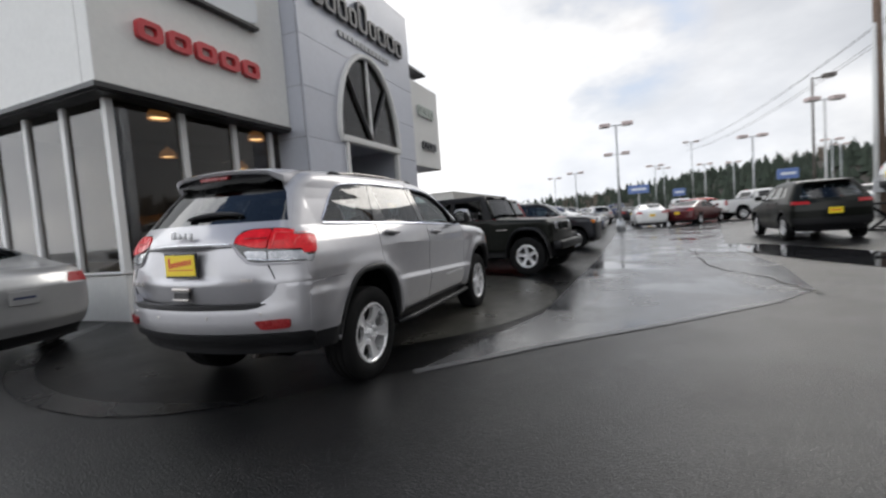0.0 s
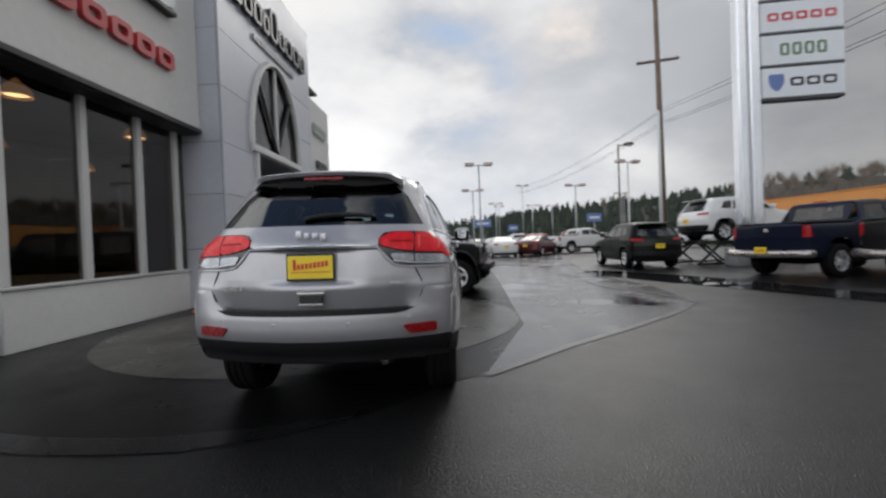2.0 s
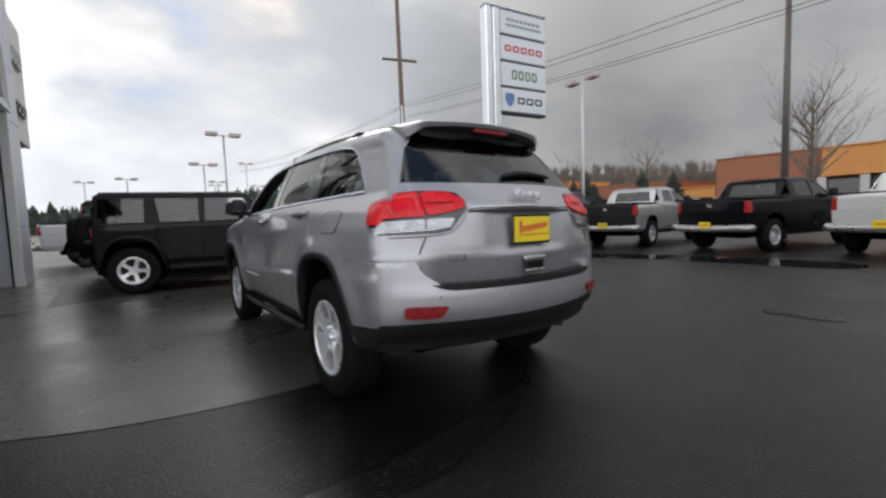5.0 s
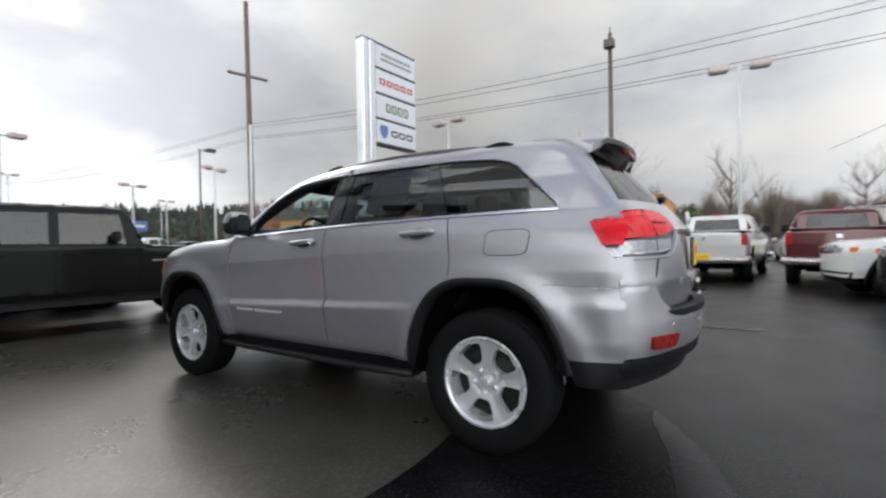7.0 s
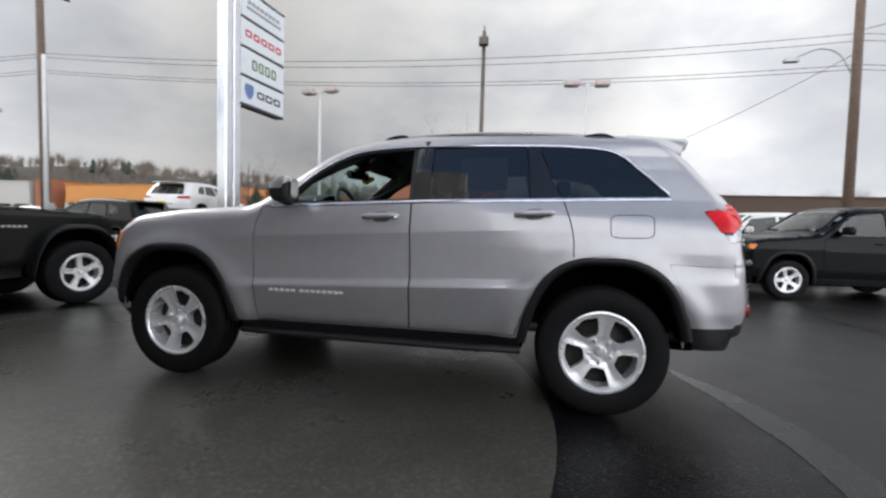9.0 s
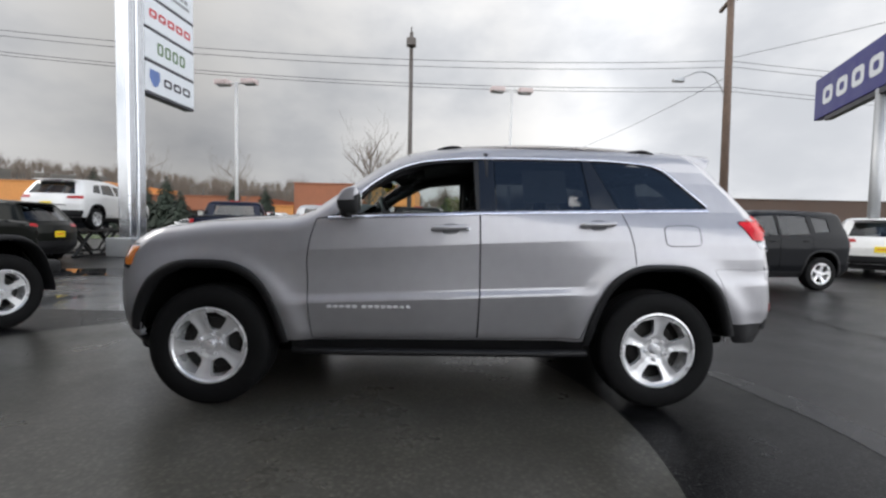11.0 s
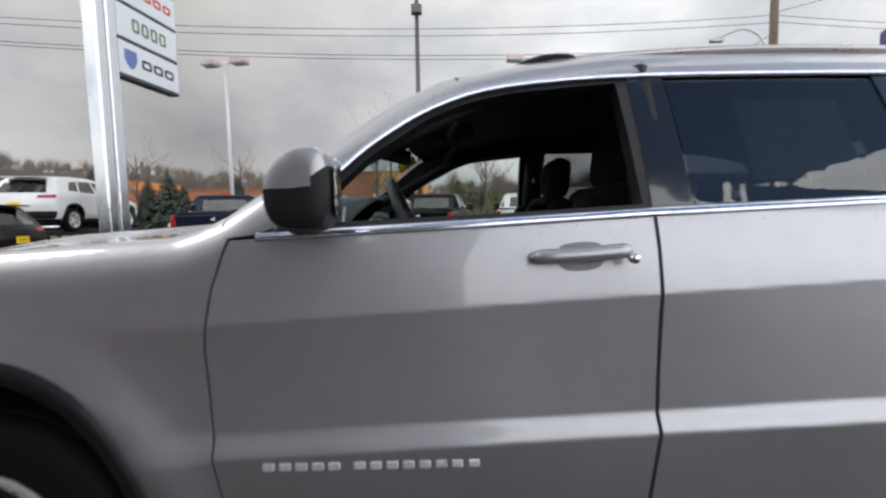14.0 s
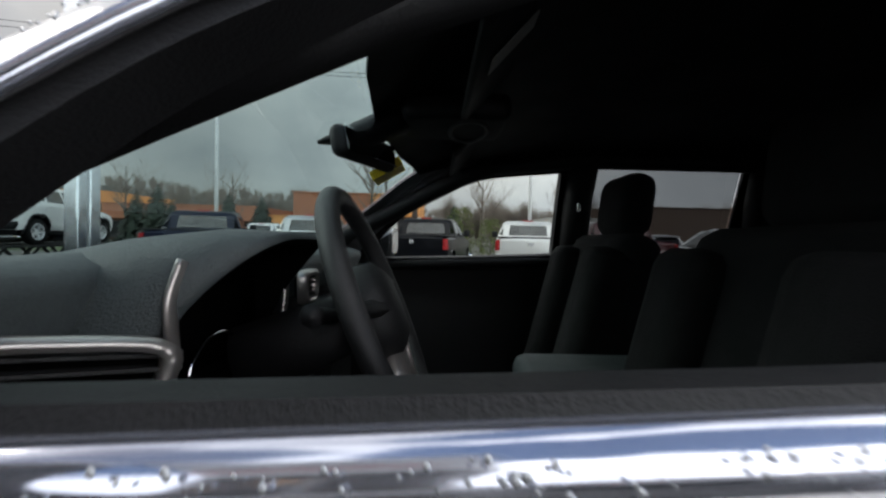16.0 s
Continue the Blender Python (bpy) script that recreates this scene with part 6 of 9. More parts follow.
def sheet(name, outline, holes, step, depth, material, parent, x):
    """A slab that stands in the plane of constant x, outline in y and z, its face at x towards +x."""
    U, T = flat_mesh(outline, holes, step)
    V = [(x, u[0], u[1]) for u in U] + [(x - depth, u[0], u[1]) for u in U]
    n = len(U)
    F, cnt = [], {}
    for t in T:
        a, b, c = (int(i) for i in t)
        if (U[b][0] - U[a][0]) * (U[c][1] - U[a][1]) - (U[b][1] - U[a][1]) * (U[c][0] - U[a][0]) < 0:
            b, c = c, b
        F += [(a, b, c), (a + n, c + n, b + n)]
        for e in ((a, b), (b, c), (c, a)):
            k = (min(e), max(e))
            cnt[k] = None if k in cnt else e
    for e in cnt.values():
        if e:
            F.append((e[1], e[0], e[0] + n, e[1] + n))
    used = sorted({i for f in F for i in f})
    to = {i: k for k, i in enumerate(used)}
    me = bpy.data.meshes.new(name)
    me.from_pydata([V[i] for i in used], [], [tuple(to[i] for i in f) for f in F])
    me.materials.append(material)
    o = new(name, me)
    o.parent = parent
    return o


# showroom: fascia, soffit, low wall
part("fascia", boxed((FX - 0.3, -0.30, 3.77), (FX, 3.87, 7.3), 0.02), STUCCO, SHOP)
part("fascia", boxed((-18, -0.30, 3.77), (FX - 0.302, 0.0, 7.3), 0.01), STUCCO, SHOP)
part("fascia_trim", boxed((FX - 0.3, -0.33, 3.68), (FX + 0.03, 3.87, 3.768), 0.01), DARKM, SHOP)
part("fascia_trim", boxed((-18, -0.33, 3.68), (FX - 0.302, -0.0, 3.768), 0.01), DARKM, SHOP)
part("soffit", boxed((WX - 0.12, -0.25, 3.66), (FX - 0.05, 3.87, 3.70)), DARKM, SHOP)
part("soffit", boxed((-18, -0.25, 3.66), (WX - 0.122, 0.12, 3.70)), DARKM, SHOP)
part("low_wall", boxed((-18, 0.02, 0.0), (WX, 3.87, 0.80), 0.02), STUCCO, SHOP)
part("wall_sill", boxed((-18, -0.02, 0.803), (WX + 0.04, 3.87, 0.85), 0.012), WHITEF, SHOP)
part("roof", boxed((-18, -0.25, 7.31), (FX - 0.1, 12.4, 7.40)), DARKM, SHOP)
part("rear_wall", boxed((-18.2, -0.2, 0.0), (-18.01, 12.5, 7.3)), STUCCO, SHOP)
part("showroom_floor", boxed((-18, 0.2, 0.02), (WX - 0.35, 5.18, 0.06)), TILE, SHOP)
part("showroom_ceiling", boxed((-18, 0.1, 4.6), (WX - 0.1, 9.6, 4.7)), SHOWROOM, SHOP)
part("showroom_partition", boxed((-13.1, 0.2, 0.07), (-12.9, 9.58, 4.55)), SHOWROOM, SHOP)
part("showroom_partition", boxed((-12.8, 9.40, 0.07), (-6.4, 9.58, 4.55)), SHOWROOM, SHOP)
for y in (0.07, 1.34, 2.52, 3.55):
    part("mullion", boxed((WX - 0.10, y - 0.06, 0.852), (WX + 0.02, y + 0.06, 3.66), 0.008), WHITEF, SHOP)
for y0, y1 in ((0.13, 1.28), (1.40, 2.46), (2.58, 3.49), (3.61, 3.86)):
    part("window_pane", boxed((WX - 0.06, y0, 0.853), (WX - 0.05, y1, 3.658)), STORE, SHOP)
x = WX - 1.15
while x > -15:
    part("mullion", boxed((x - 0.06, -0.02, 0.852), (x + 0.06, 0.10, 3.66), 0.008), WHITEF, SHOP)
    x -= 1.15
x = WX - 0.10
k = 0
while x > -15:
    x1 = WX - 1.15 * (k + 1) + 0.06
    part("window_pane", boxed((x1, 0.035, 0.853), (x, 0.045, 3.658)), STORE, SHOP)
    k += 1
    x = WX - 1.15 * k - 0.06
# pendant lamps inside
GLOWSHADE = make_mat("lit_amber_shade", (0.70, 0.45, 0.22), 0.3, var=0.15, scale=8, emit=(1.0, 0.52, 0.20, 0.35))
LAMPS = ((-6.67, 2.32, 4.12), (-9.49, 4.5, 3.86), (-6.58, 5.05, 4.03), (-10.47, 8.14, 3.93))
for x, y, z in LAMPS:
    lamp = thing("pendant_lamp", "copper dome pendant lamp, lit, in the showroom", "lamp", pose(x, y, z), "showroom lamps")
    bm = bmesh.new()
    lathe(bm, [(0.02, 0.27), (0.05, 0.25), (0.06, 0.20), (0.15, 0.15), (0.22, 0.05), (0.24, -0.06), (0.23, -0.06), (0.21, 0.04), (0.14, 0.13)], 24)
    part("shade", bm, GLOWSHADE, lamp, smooth=True)
    bm = bmesh.new()
    lathe(bm, [(0.0, -0.02), (0.19, -0.015), (0.20, 0.0), (0.0, 0.02)], 20)
    part("bulb", bm, BULB, lamp, smooth=True)
    part("cord", rod((0, 0, 0.2), (0, 0, 4.6 - z), 0.008), DARKM, lamp)

# entrance tower with its courses of panels
AC, AW, AZ0, AZ1 = 6.83, 1.62, 3.72, 6.22
arch_o = [(AC + AW * 1.0 * math.cos(radians(a)), AZ0 + 0.12 + (AZ1 - AZ0 - 0.12) * math.sin(radians(a))) for a in range(0, 181, 6)]
opening = [(5.45, -0.5), (5.45, 3.70)] + [(AC - AW, 3.70)] + arch_o[::-1] + [(AC + AW, 3.70), (8.30, 3.70), (8.30, -0.5)]
courses = [0.0, 1.26, 2.42, 3.52, 4.72, 5.92, 7.12, 8.42]
for a, b in zip(courses, courses[1:]):
    for y0, y1 in ((3.90, 6.83), (6.83, 9.72)):
        g = 0.006
        o = [(y0 + g, a + g), (y1 - g, a + g), (y1 - g, b - g), (y0 + g, b - g)]
        sheet("panel", o, [opening], 0.4, 0.04, PANELM, SHOP, TX)
    part("panel", boxed((-4.72 if a < 4.0 else -6.5, 3.88, a + 0.006), (TX - 0.046, 3.898, b - 0.006), 0.003), PANELM, SHOP)
    part("panel", boxed((-6.5, 9.722, a + 0.006), (TX - 0.046, 9.74, b - 0.006), 0.003), PANELM, SHOP)
sheet("tower_core", [(3.91, 0), (9.71, 0), (9.71, 8.40), (3.91, 8.40)], [opening], 0.6, 0.10, JOINTD, SHOP, TX - 0.046)
part("tower_side", boxed((-9, 3.90, 4.72), (TX - 0.15, 4.0, 8.38)), JOINTD, SHOP)
part("tower_side", boxed((-4.70, 3.90, 0), (TX - 0.15, 4.0, 4.715)), JOINTD, SHOP)
part("tower_side", boxed((-9, 9.62, 0), (TX - 0.15, 9.71, 8.38)), JOINTD, SHOP)
part("tower_roof", boxed((-9, 3.88, 8.42), (TX, 9.74, 8.50), 0.01), PANELM, SHOP)
part("porch_wall", boxed((-6.0, 5.30, 0), (TX - 0.15, 5.45, 3.70)), PANELM, SHOP)
part("porch_wall", boxed((-6.0, 8.30, 0), (TX - 0.15, 8.45, 3.70)), PANELM, SHOP)
part("porch_ceiling", boxed((-6.0, 5.45, 3.705), (TX - 0.15, 8.30, 3.76)), PANELM, SHOP)
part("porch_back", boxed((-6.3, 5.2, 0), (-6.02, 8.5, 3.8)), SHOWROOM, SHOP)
for y in (5.55, 6.20, 6.86, 7.52, 8.20):
    part("door_stile", boxed((-6.0, y - 0.045, 0.02), (-5.92, y + 0.045, 2.6), 0.006), DARKM, SHOP)
for y0, y1 in ((5.6, 6.15), (6.25, 6.81), (6.91, 7.47), (7.57, 8.15)):
    part("door_pane", boxed((-5.97, y0, 0.1), (-5.96, y1, 2.55)), STORE, SHOP)
# white frame round door and arch, glazing bars
bm = bmesh.new()
line = [(5.45, 0.05), (5.45, 3.66), (AC - AW, 3.66)] + [(p[0], p[1]) for p in arch_o[::-1]] + [(AC + AW, 3.66), (8.30, 3.66), (8.30, 0.05)]
tube(bm, [(TX + 0.01, p[0], p[1]) for p in [(AC - AW, 3.66)] + arch_o[::-1] + [(AC + AW, 3.66)]], 0.085, 6, True, up=(1, 0, 0))
fr = part("arch_frame", bm, WHITEF, SHOP)
part("door_head", boxed((TX - 0.10, 5.30, 3.60), (TX + 0.075, 8.45, 3.78), 0.015), WHITEF, SHOP)
for y in (5.47, 8.28):
    part("door_jamb", boxed((TX - 0.10, y - 0.07, 0.0), (TX + 0.06, y + 0.07, 3.60), 0.015), WHITEF, SHOP)
hub = (AC, 3.84)
for a in (90, 122, 58):
    rr = (AZ1 - 3.84) if a == 90 else 2.05
    bm = bmesh.new()
    tube(bm, [(TX - 0.02, hub[0], hub[1]), (TX - 0.02, hub[0] + rr * 0.98 * math.cos(radians(a)), hub[1] + rr * 0.98 * math.sin(radians(a)))], 0.05, 6, up=(1, 0, 0))
    part("glazing_bar", bm, WHITEF if a == 90 else DARKM, SHOP)
sheet("arch_pane", [(AC + AW - 0.02, 3.80)] + arch_o + [(AC - AW + 0.02, 3.80)], [], 0.5, 0.01, STORE, SHOP, TX - 0.08)
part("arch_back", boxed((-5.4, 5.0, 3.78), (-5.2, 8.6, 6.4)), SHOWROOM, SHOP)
# far wing
part("wing_fascia", boxed((-12, 9.76, 3.45), (-4.05, 12.55, 6.60), 0.02), STUCCO, SHOP)
part("wing_wall", boxed((-12, 9.76, 0.0), (-5.2, 12.3, 3.44)), PANELM, SHOP)


def block_sign(name, label, category, blocks, x, depth, material, ring=0.0):
    """Raised plain shapes on a wall: (y0, y1, z0, z1)."""
    s = thing(name, label, category, pose(0, 0, 0))
    for y0, y1, z0, z1 in blocks:
        o = rounded([(y0, z0), (y1, z0), (y1, z1), (y0, z1)], 0.25, 3)
        h = []
        if ring:
            h = [rounded([(y0 + ring, z0 + ring * 0.8), (y1 - ring, z0 + ring * 0.8), (y1 - ring, z1 - ring * 0.8), (y0 + ring, z1 - ring * 0.8)], 0.3, 3)]
        ob = sheet("letter_block", o, h, 0.2, depth, material, s, x)
    return s


block_sign("wall_sign", "five raised red sign shapes on the pale fascia", "sign", [(0.38 + i * 0.535, 0.38 + i * 0.535 + 0.44, 4.62, 4.95) for i in range(5)], FX + 0.10, 0.10, REDSIGN, 0.11)
block_sign("wall_sign", "white winged sign panel with a dark edge on the fascia", "sign", [(0.9, 3.0, 5.74, 6.35)], FX + 0.14, 0.14, WHITESIGN)
part_ = boxed((FX, 0.9, 5.66), (FX + 0.16, 3.0, 5.735), 0.01)
tagged(finish(part_, "sign_edge", DARKM), "dark lower edge of a wall sign", "sign")
random.seed(3)
yy, bl = 4.45, []
for i in range(9):
    w = random.uniform(0.36, 0.5)
    bl.append((yy, yy + w, 6.84, 6.84 + (0.85 if i in (0, 4) else random.uniform(0.5, 0.6))))
    yy += w + 0.08
block_sign("wall_sign", "dark raised script shapes on the entrance tower", "sign", bl, TX + 0.12, 0.11, DARKSIGN, 0.10)
block_sign("wall_sign", "row of small grey sign shapes on the tower", "sign", [(5.5 + i * 0.21, 5.5 + i * 0.21 + 0.15, 6.40, 6.56) for i in range(13)], TX + 0.05, 0.04, GREYSIGN)
block_sign("wall_sign", "pale green sign shapes on the wing", "sign", [(10.55 + i * 0.36, 10.55 + i * 0.36 + 0.30, 5.35, 5.75) for i in range(4)], -3.97, 0.07, make_mat("pale_green_sign", (0.42, 0.46, 0.42), 0.4), 0.08)
block_sign("wall_sign", "dark sign shapes on the wing", "sign", [(10.75 + i * 0.42, 10.75 + i * 0.42 + 0.36, 4.12, 4.42) for i in range(3)], -3.97, 0.07, DARKSIGN, 0.08)

# traffic cone by the tower
cone = thing("traffic_cone", "orange traffic cone with a white band by the tower", "cone", pose(-4.12, 3.40, 0.012))
bm = bmesh.new()
box(bm, (-0.17, -0.17, 0.0), (0.17, 0.17, 0.035), 0.012)
part("base", bm, ORANGE_CONE, cone)
bm = bmesh.new()
lathe(bm, [(0.13, 0.035), (0.125, 0.06), (0.092, 0.32)], 24)
part("cone_body", bm, ORANGE_CONE, cone, smooth=True)
bm = bmesh.new()
lathe(bm, [(0.093, 0.32), (0.072, 0.45)], 24)
part("cone_band", bm, CONEWHITE, cone, "white reflective band", smooth=True)
bm = bmesh.new()
lathe(bm, [(0.072, 0.45), (0.035, 0.68), (0.030, 0.70), (0.0, 0.70)], 24)
part("cone_tip", bm, ORANGE_CONE, cone, smooth=True)


# ---------------------------------------------------------------- other vehicles
PAINT = paint_mat("car_paint_base", (0.5, 0.5, 0.5))
TRUCKLENS = make_mat("deep_red_lens", (0.34, 0.012, 0.014), 0.3, var=0.3, scale=12, spec=0.3)
P_BLACK = paint_mat("black_paint", (0.004, 0.0045, 0.006))
P_GREEN = paint_mat("dark_green_grey_paint", (0.011, 0.012, 0.010), 0.2)
P_WHITE = paint_mat("white_paint", (0.72, 0.72, 0.71))
P_NAVY = paint_mat("navy_paint", (0.010, 0.014, 0.030), 0.2)
P_RED = paint_mat("red_paint", (0.38, 0.02, 0.02))
P_MAROON = paint_mat("maroon_paint", (0.085, 0.006, 0.008), 0.2)
P_SILVER2 = paint_mat("light_silver_paint", (0.42, 0.42, 0.42), 0.6)
P_GREY = paint_mat("graphite_paint", (0.035, 0.036, 0.04), 0.5)
P_PEARL = paint_mat("pearl_white_paint", (0.60, 0.60, 0.58), 0.2)
P_BLUE = paint_mat("blue_paint", (0.015, 0.03, 0.09), 0.3)

for dark_ in (P_BLACK, P_GREEN, P_NAVY, P_GREY):
    dark_.node_tree.nodes["Principled BSDF"].inputs["Coat Weight"].default_value = 0.22
    dark_.node_tree.nodes["Principled BSDF"].inputs["Specular IOR Level"].default_value = 0.06
MODELS = {
    "wrangler": dict(
        T=[(-2.4, 1.80), (0.36, 1.80), (0.44, 1.77), (0.66, 1.27), (0.74, 1.235), (1.88, 1.17), (2.0, 1.13), (2.2, 0.8)],
        S=[(0.45, 0.72), (0.58, 0.775), (1.15, 0.785), (1.22, 0.775), (1.70, 0.69), (1.78, 0.66), (1.9, 0.6)],
        R=[(0.4, -2.06), (1.2, -2.10), (1.8, -2.03)], F=[(0.4, 1.99), (1.05, 2.0), (1.15, 1.98)],
        kw=dict(crown=0.02, plan_top=0.03, plan_rear=0.03, plan_front=0.05, taper=0.02, tstart=1.5, k=0.07),
        axles=(1.475, -1.475), tyre=(0.405, 0.255, 0.235, 5), face=0.93, base=0.50, arch=(0.50, 0.98),
        win=[[(0.42, 1.24), (0.36, 1.67), (-0.33, 1.67), (-0.33, 1.24)], [(-0.43, 1.24), (-0.43, 1.67), (-1.12, 1.67), (-1.05, 1.24)], [(-1.28, 1.24), (-1.28, 1.67), (-1.95, 1.67), (-1.98, 1.24)]],
        doors=[[(0.60, 1.20), (0.60, 0.60), (-0.36, 0.55), (-0.36, 1.20)], [(-0.40, 1.20), (-0.40, 0.55), (-0.98, 0.56), (-1.12, 0.80), (-1.10, 1.20)]],
        screen=[(-0.60, 0.47), (0.60, 0.47), (0.66, 0.63), (-0.66, 0.63)], roof=(-2.3, 0.42), hood=0.70, rear_glass=[(-0.50, 1.26), (0.50, 1.26), (0.46, 1.66), (-0.46, 1.66)],
        lamp=[(0.62, 0.98), (0.76, 0.98), (0.76, 1.16), (0.62, 1.16)], head=[(0.36, 0.92), (0.52, 0.92), (0.52, 1.10), (0.36, 1.10)], plate=None, hardtop=True),
    "crossover": dict(
        T=[(-2.5, 1.45), (-1.75, 1.60), (-1.4, 1.645), (-0.9, 1.675), (-0.2, 1.68), (0.18, 1.645), (0.40, 1.56), (0.98, 1.18), (1.08, 1.13), (1.8, 1.04), (2.1, 0.96), (2.35, 0.82), (2.5, 0.7)],
        S=[(0.2, 0.78), (0.36, 0.85), (0.55, 0.915), (0.85, 0.92), (1.05, 0.915), (1.16, 0.885), (1.55, 0.69), (1.66, 0.62), (1.8, 0.5)],
        R=[(0.25, -2.12), (0.45, -2.26), (0.85, -2.29), (1.0, -2.26), (1.10, -2.19), (1.5, -1.88), (1.7, -1.66)], F=[(0.2, 2.1), (0.4, 2.26), (0.7, 2.32), (0.95, 2.22), (1.1, 2.05)],
        kw=dict(taper=0.06, k=0.10), axles=(1.36, -1.36), tyre=(0.36, 0.23, 0.225, 5), face=0.90, base=0.40, arch=(0.43, 0.80),
        win=[[(0.62, 1.14), (0.25, 1.47), (-0.25, 1.53), (-0.27, 1.16)], [(-0.33, 1.165), (-0.31, 1.535), (-0.85, 1.52), (-1.02, 1.19)], [(-1.08, 1.20), (-0.92, 1.515), (-1.25, 1.47), (-1.48, 1.22)]],
        doors=[[(0.74, 1.10), (0.78, 0.95), (0.76, 0.45), (-0.29, 0.45), (-0.29, 1.13)], [(-0.31, 1.13), (-0.31, 0.45), (-0.90, 0.45), (-1.05, 0.75), (-1.12, 0.95), (-1.05, 1.16)]],
        screen=[(-0.58, 0.26), (0, 0.32), (0.58, 0.26), (0.74, 0.72), (0, 0.98), (-0.74, 0.72)], roof=(-2.2, 0.24), hood=0.78, rear_glass=[(-0.66, 1.14), (0.66, 1.14), (0.52, 1.52), (-0.52, 1.52)],
        lamp=[(0.50, 0.99), (1.1, 0.99), (1.1, 1.10), (0.52, 1.07)], side_lamp=[(-1.95, 1.06), (-2.5, 1.10), (-2.5, 0.99)], head=[(0.48, 0.84), (1.1, 0.80), (1.1, 0.93), (0.50, 0.93)], plate=0.80, spoiler=True),
    "boxy": dict(
        T=[(-2.3, 1.60), (-1.75, 1.66), (-0.5, 1.69), (0.15, 1.67), (0.38, 1.60), (0.90, 1.22), (1.0, 1.17), (1.85, 1.09), (2.02, 1.02), (2.2, 0.8)],
        S=[(0.2, 0.76), (0.36, 0.84), (0.55, 0.885), (0.9, 0.895), (1.08, 0.885), (1.16, 0.865), (1.58, 0.72), (1.66, 0.66), (1.8, 0.55)],
        R=[(0.25, -1.95), (0.45, -2.07), (0.95, -2.09), (1.1, -2.06), (1.6, -1.90), (1.75, -1.82)], F=[(0.2, 1.92), (0.4, 2.07), (0.95, 2.09), (1.06, 2.02)],
        kw=dict(taper=0.05, k=0.10, plan_front=0.2, plan_rear=0.15, plan_top=0.2), axles=(1.285, -1.285), tyre=(0.35, 0.23, 0.22, 5), face=0.885, base=0.40, arch=(0.43, 0.80),
        win=[[(0.60, 1.14), (0.30, 1.50), (-0.26, 1.56), (-0.28, 1.15)], [(-0.34, 1.15), (-0.33, 1.56), (-0.98, 1.55), (-1.02, 1.17)], [(-1.12, 1.20), (-1.10, 1.54), (-1.45, 1.50), (-1.48, 1.24)]],
        doors=[[(0.72, 1.10), (0.75, 0.95), (0.74, 0.45), (-0.30, 0.45), (-0.30, 1.12)], [(-0.32, 1.12), (-0.32, 0.45), (-0.84, 0.45), (-0.98, 0.75), (-1.06, 0.95), (-1.05, 1.13)]],
        screen=[(-0.60, 0.27), (0, 0.31), (0.60, 0.27), (0.74, 0.72), (0, 0.90), (-0.74, 0.72)], roof=(-2.1, 0.25), hood=0.76, rear_glass=[(-0.62, 1.16), (0.62, 1.16), (0.55, 1.54), (-0.55, 1.54)],
        lamp=[(0.60, 0.92), (0.86, 0.92), (0.86, 1.12), (0.60, 1.12)], head=[(0.40, 0.86), (0.62, 0.86), (0.62, 1.00), (0.40, 1.00)], plate=0.72, marker=True),
    "pickup": dict(
        T=[(-3.2, 1.36), (-1.16, 1.36), (-1.04, 1.80), (-0.90, 1.875), (0.1, 1.915), (0.48, 1.87), (1.16, 1.42), (1.30, 1.365), (2.4, 1.29), (2.65, 1.20), (2.9, 0.9)],
        S=[(0.4, 0.86), (0.6, 0.965), (1.0, 0.985), (1.22, 0.975), (1.34, 0.955), (1.40, 0.93), (1.80, 0.775), (1.9, 0.70), (2.0, 0.6)],
        R=[(0.5, -2.84), (1.0, -2.88), (1.355, -2.87), (1.37, -2.80), (1.40, -1.14), (1.80, -1.0), (1.95, -0.92)], F=[(0.4, 2.55), (0.6, 2.68), (1.1, 2.70), (1.25, 2.6)],
        kw=dict(taper=0.012, tstart=1.4, k=0.07, plan_rear=0.04, plan_front=0.2, plan_top=0.2, crown=0.03, half=1.0), axles=(1.80, -1.80), tyre=(0.41, 0.27, 0.24, 5), face=0.985, base=0.50, arch=(0.50, 0.97),
        win=[[(0.86, 1.36), (0.44, 1.74), (0.05, 1.78), (0.03, 1.37)], [(-0.04, 1.37), (-0.03, 1.78), (-0.70, 1.75), (-0.84, 1.40)]],
        doors=[[(0.98, 1.32), (1.0, 0.9), (0.98, 0.55), (0.0, 0.55), (0.0, 1.34)], [(-0.02, 1.34), (-0.02, 0.55), (-0.95, 0.55), (-0.97, 1.34)]],
        screen=[(-0.62, 0.52), (0, 0.58), (0.62, 0.52), (0.80, 0.98), (0, 1.15), (-0.80, 0.98)], roof=(-1.02, 0.50), hood=1.02, rear_glass=[(-0.60, 1.42), (0.60, 1.42), (0.55, 1.74), (-0.55, 1.74)],
        lamp=[(0.83, 1.00), (1.1, 1.00), (1.1, 1.28), (0.83, 1.28)], side_lamp=[(-2.76, 1.28), (-3.2, 1.28), (-3.2, 1.00), (-2.74, 1.00)], head=[(0.62, 0.98), (1.1, 0.98), (1.1, 1.16), (0.62, 1.16)], plate=0.70, bed=True),
    "sedan": dict(
        T=[(-2.6, 0.98), (-2.3, 1.07), (-1.85, 1.115), (-1.62, 1.16), (-0.80, 1.425), (-0.25, 1.47), (0.25, 1.43), (0.98, 1.04), (1.10, 0.985), (1.95, 0.85), (2.25, 0.74), (2.5, 0.6)],
        S=[(0.18, 0.78), (0.35, 0.87), (0.55, 0.92), (0.82, 0.915), (0.95, 0.89), (1.02, 0.86), (1.36, 0.66), (1.44, 0.58), (1.6, 0.4)],
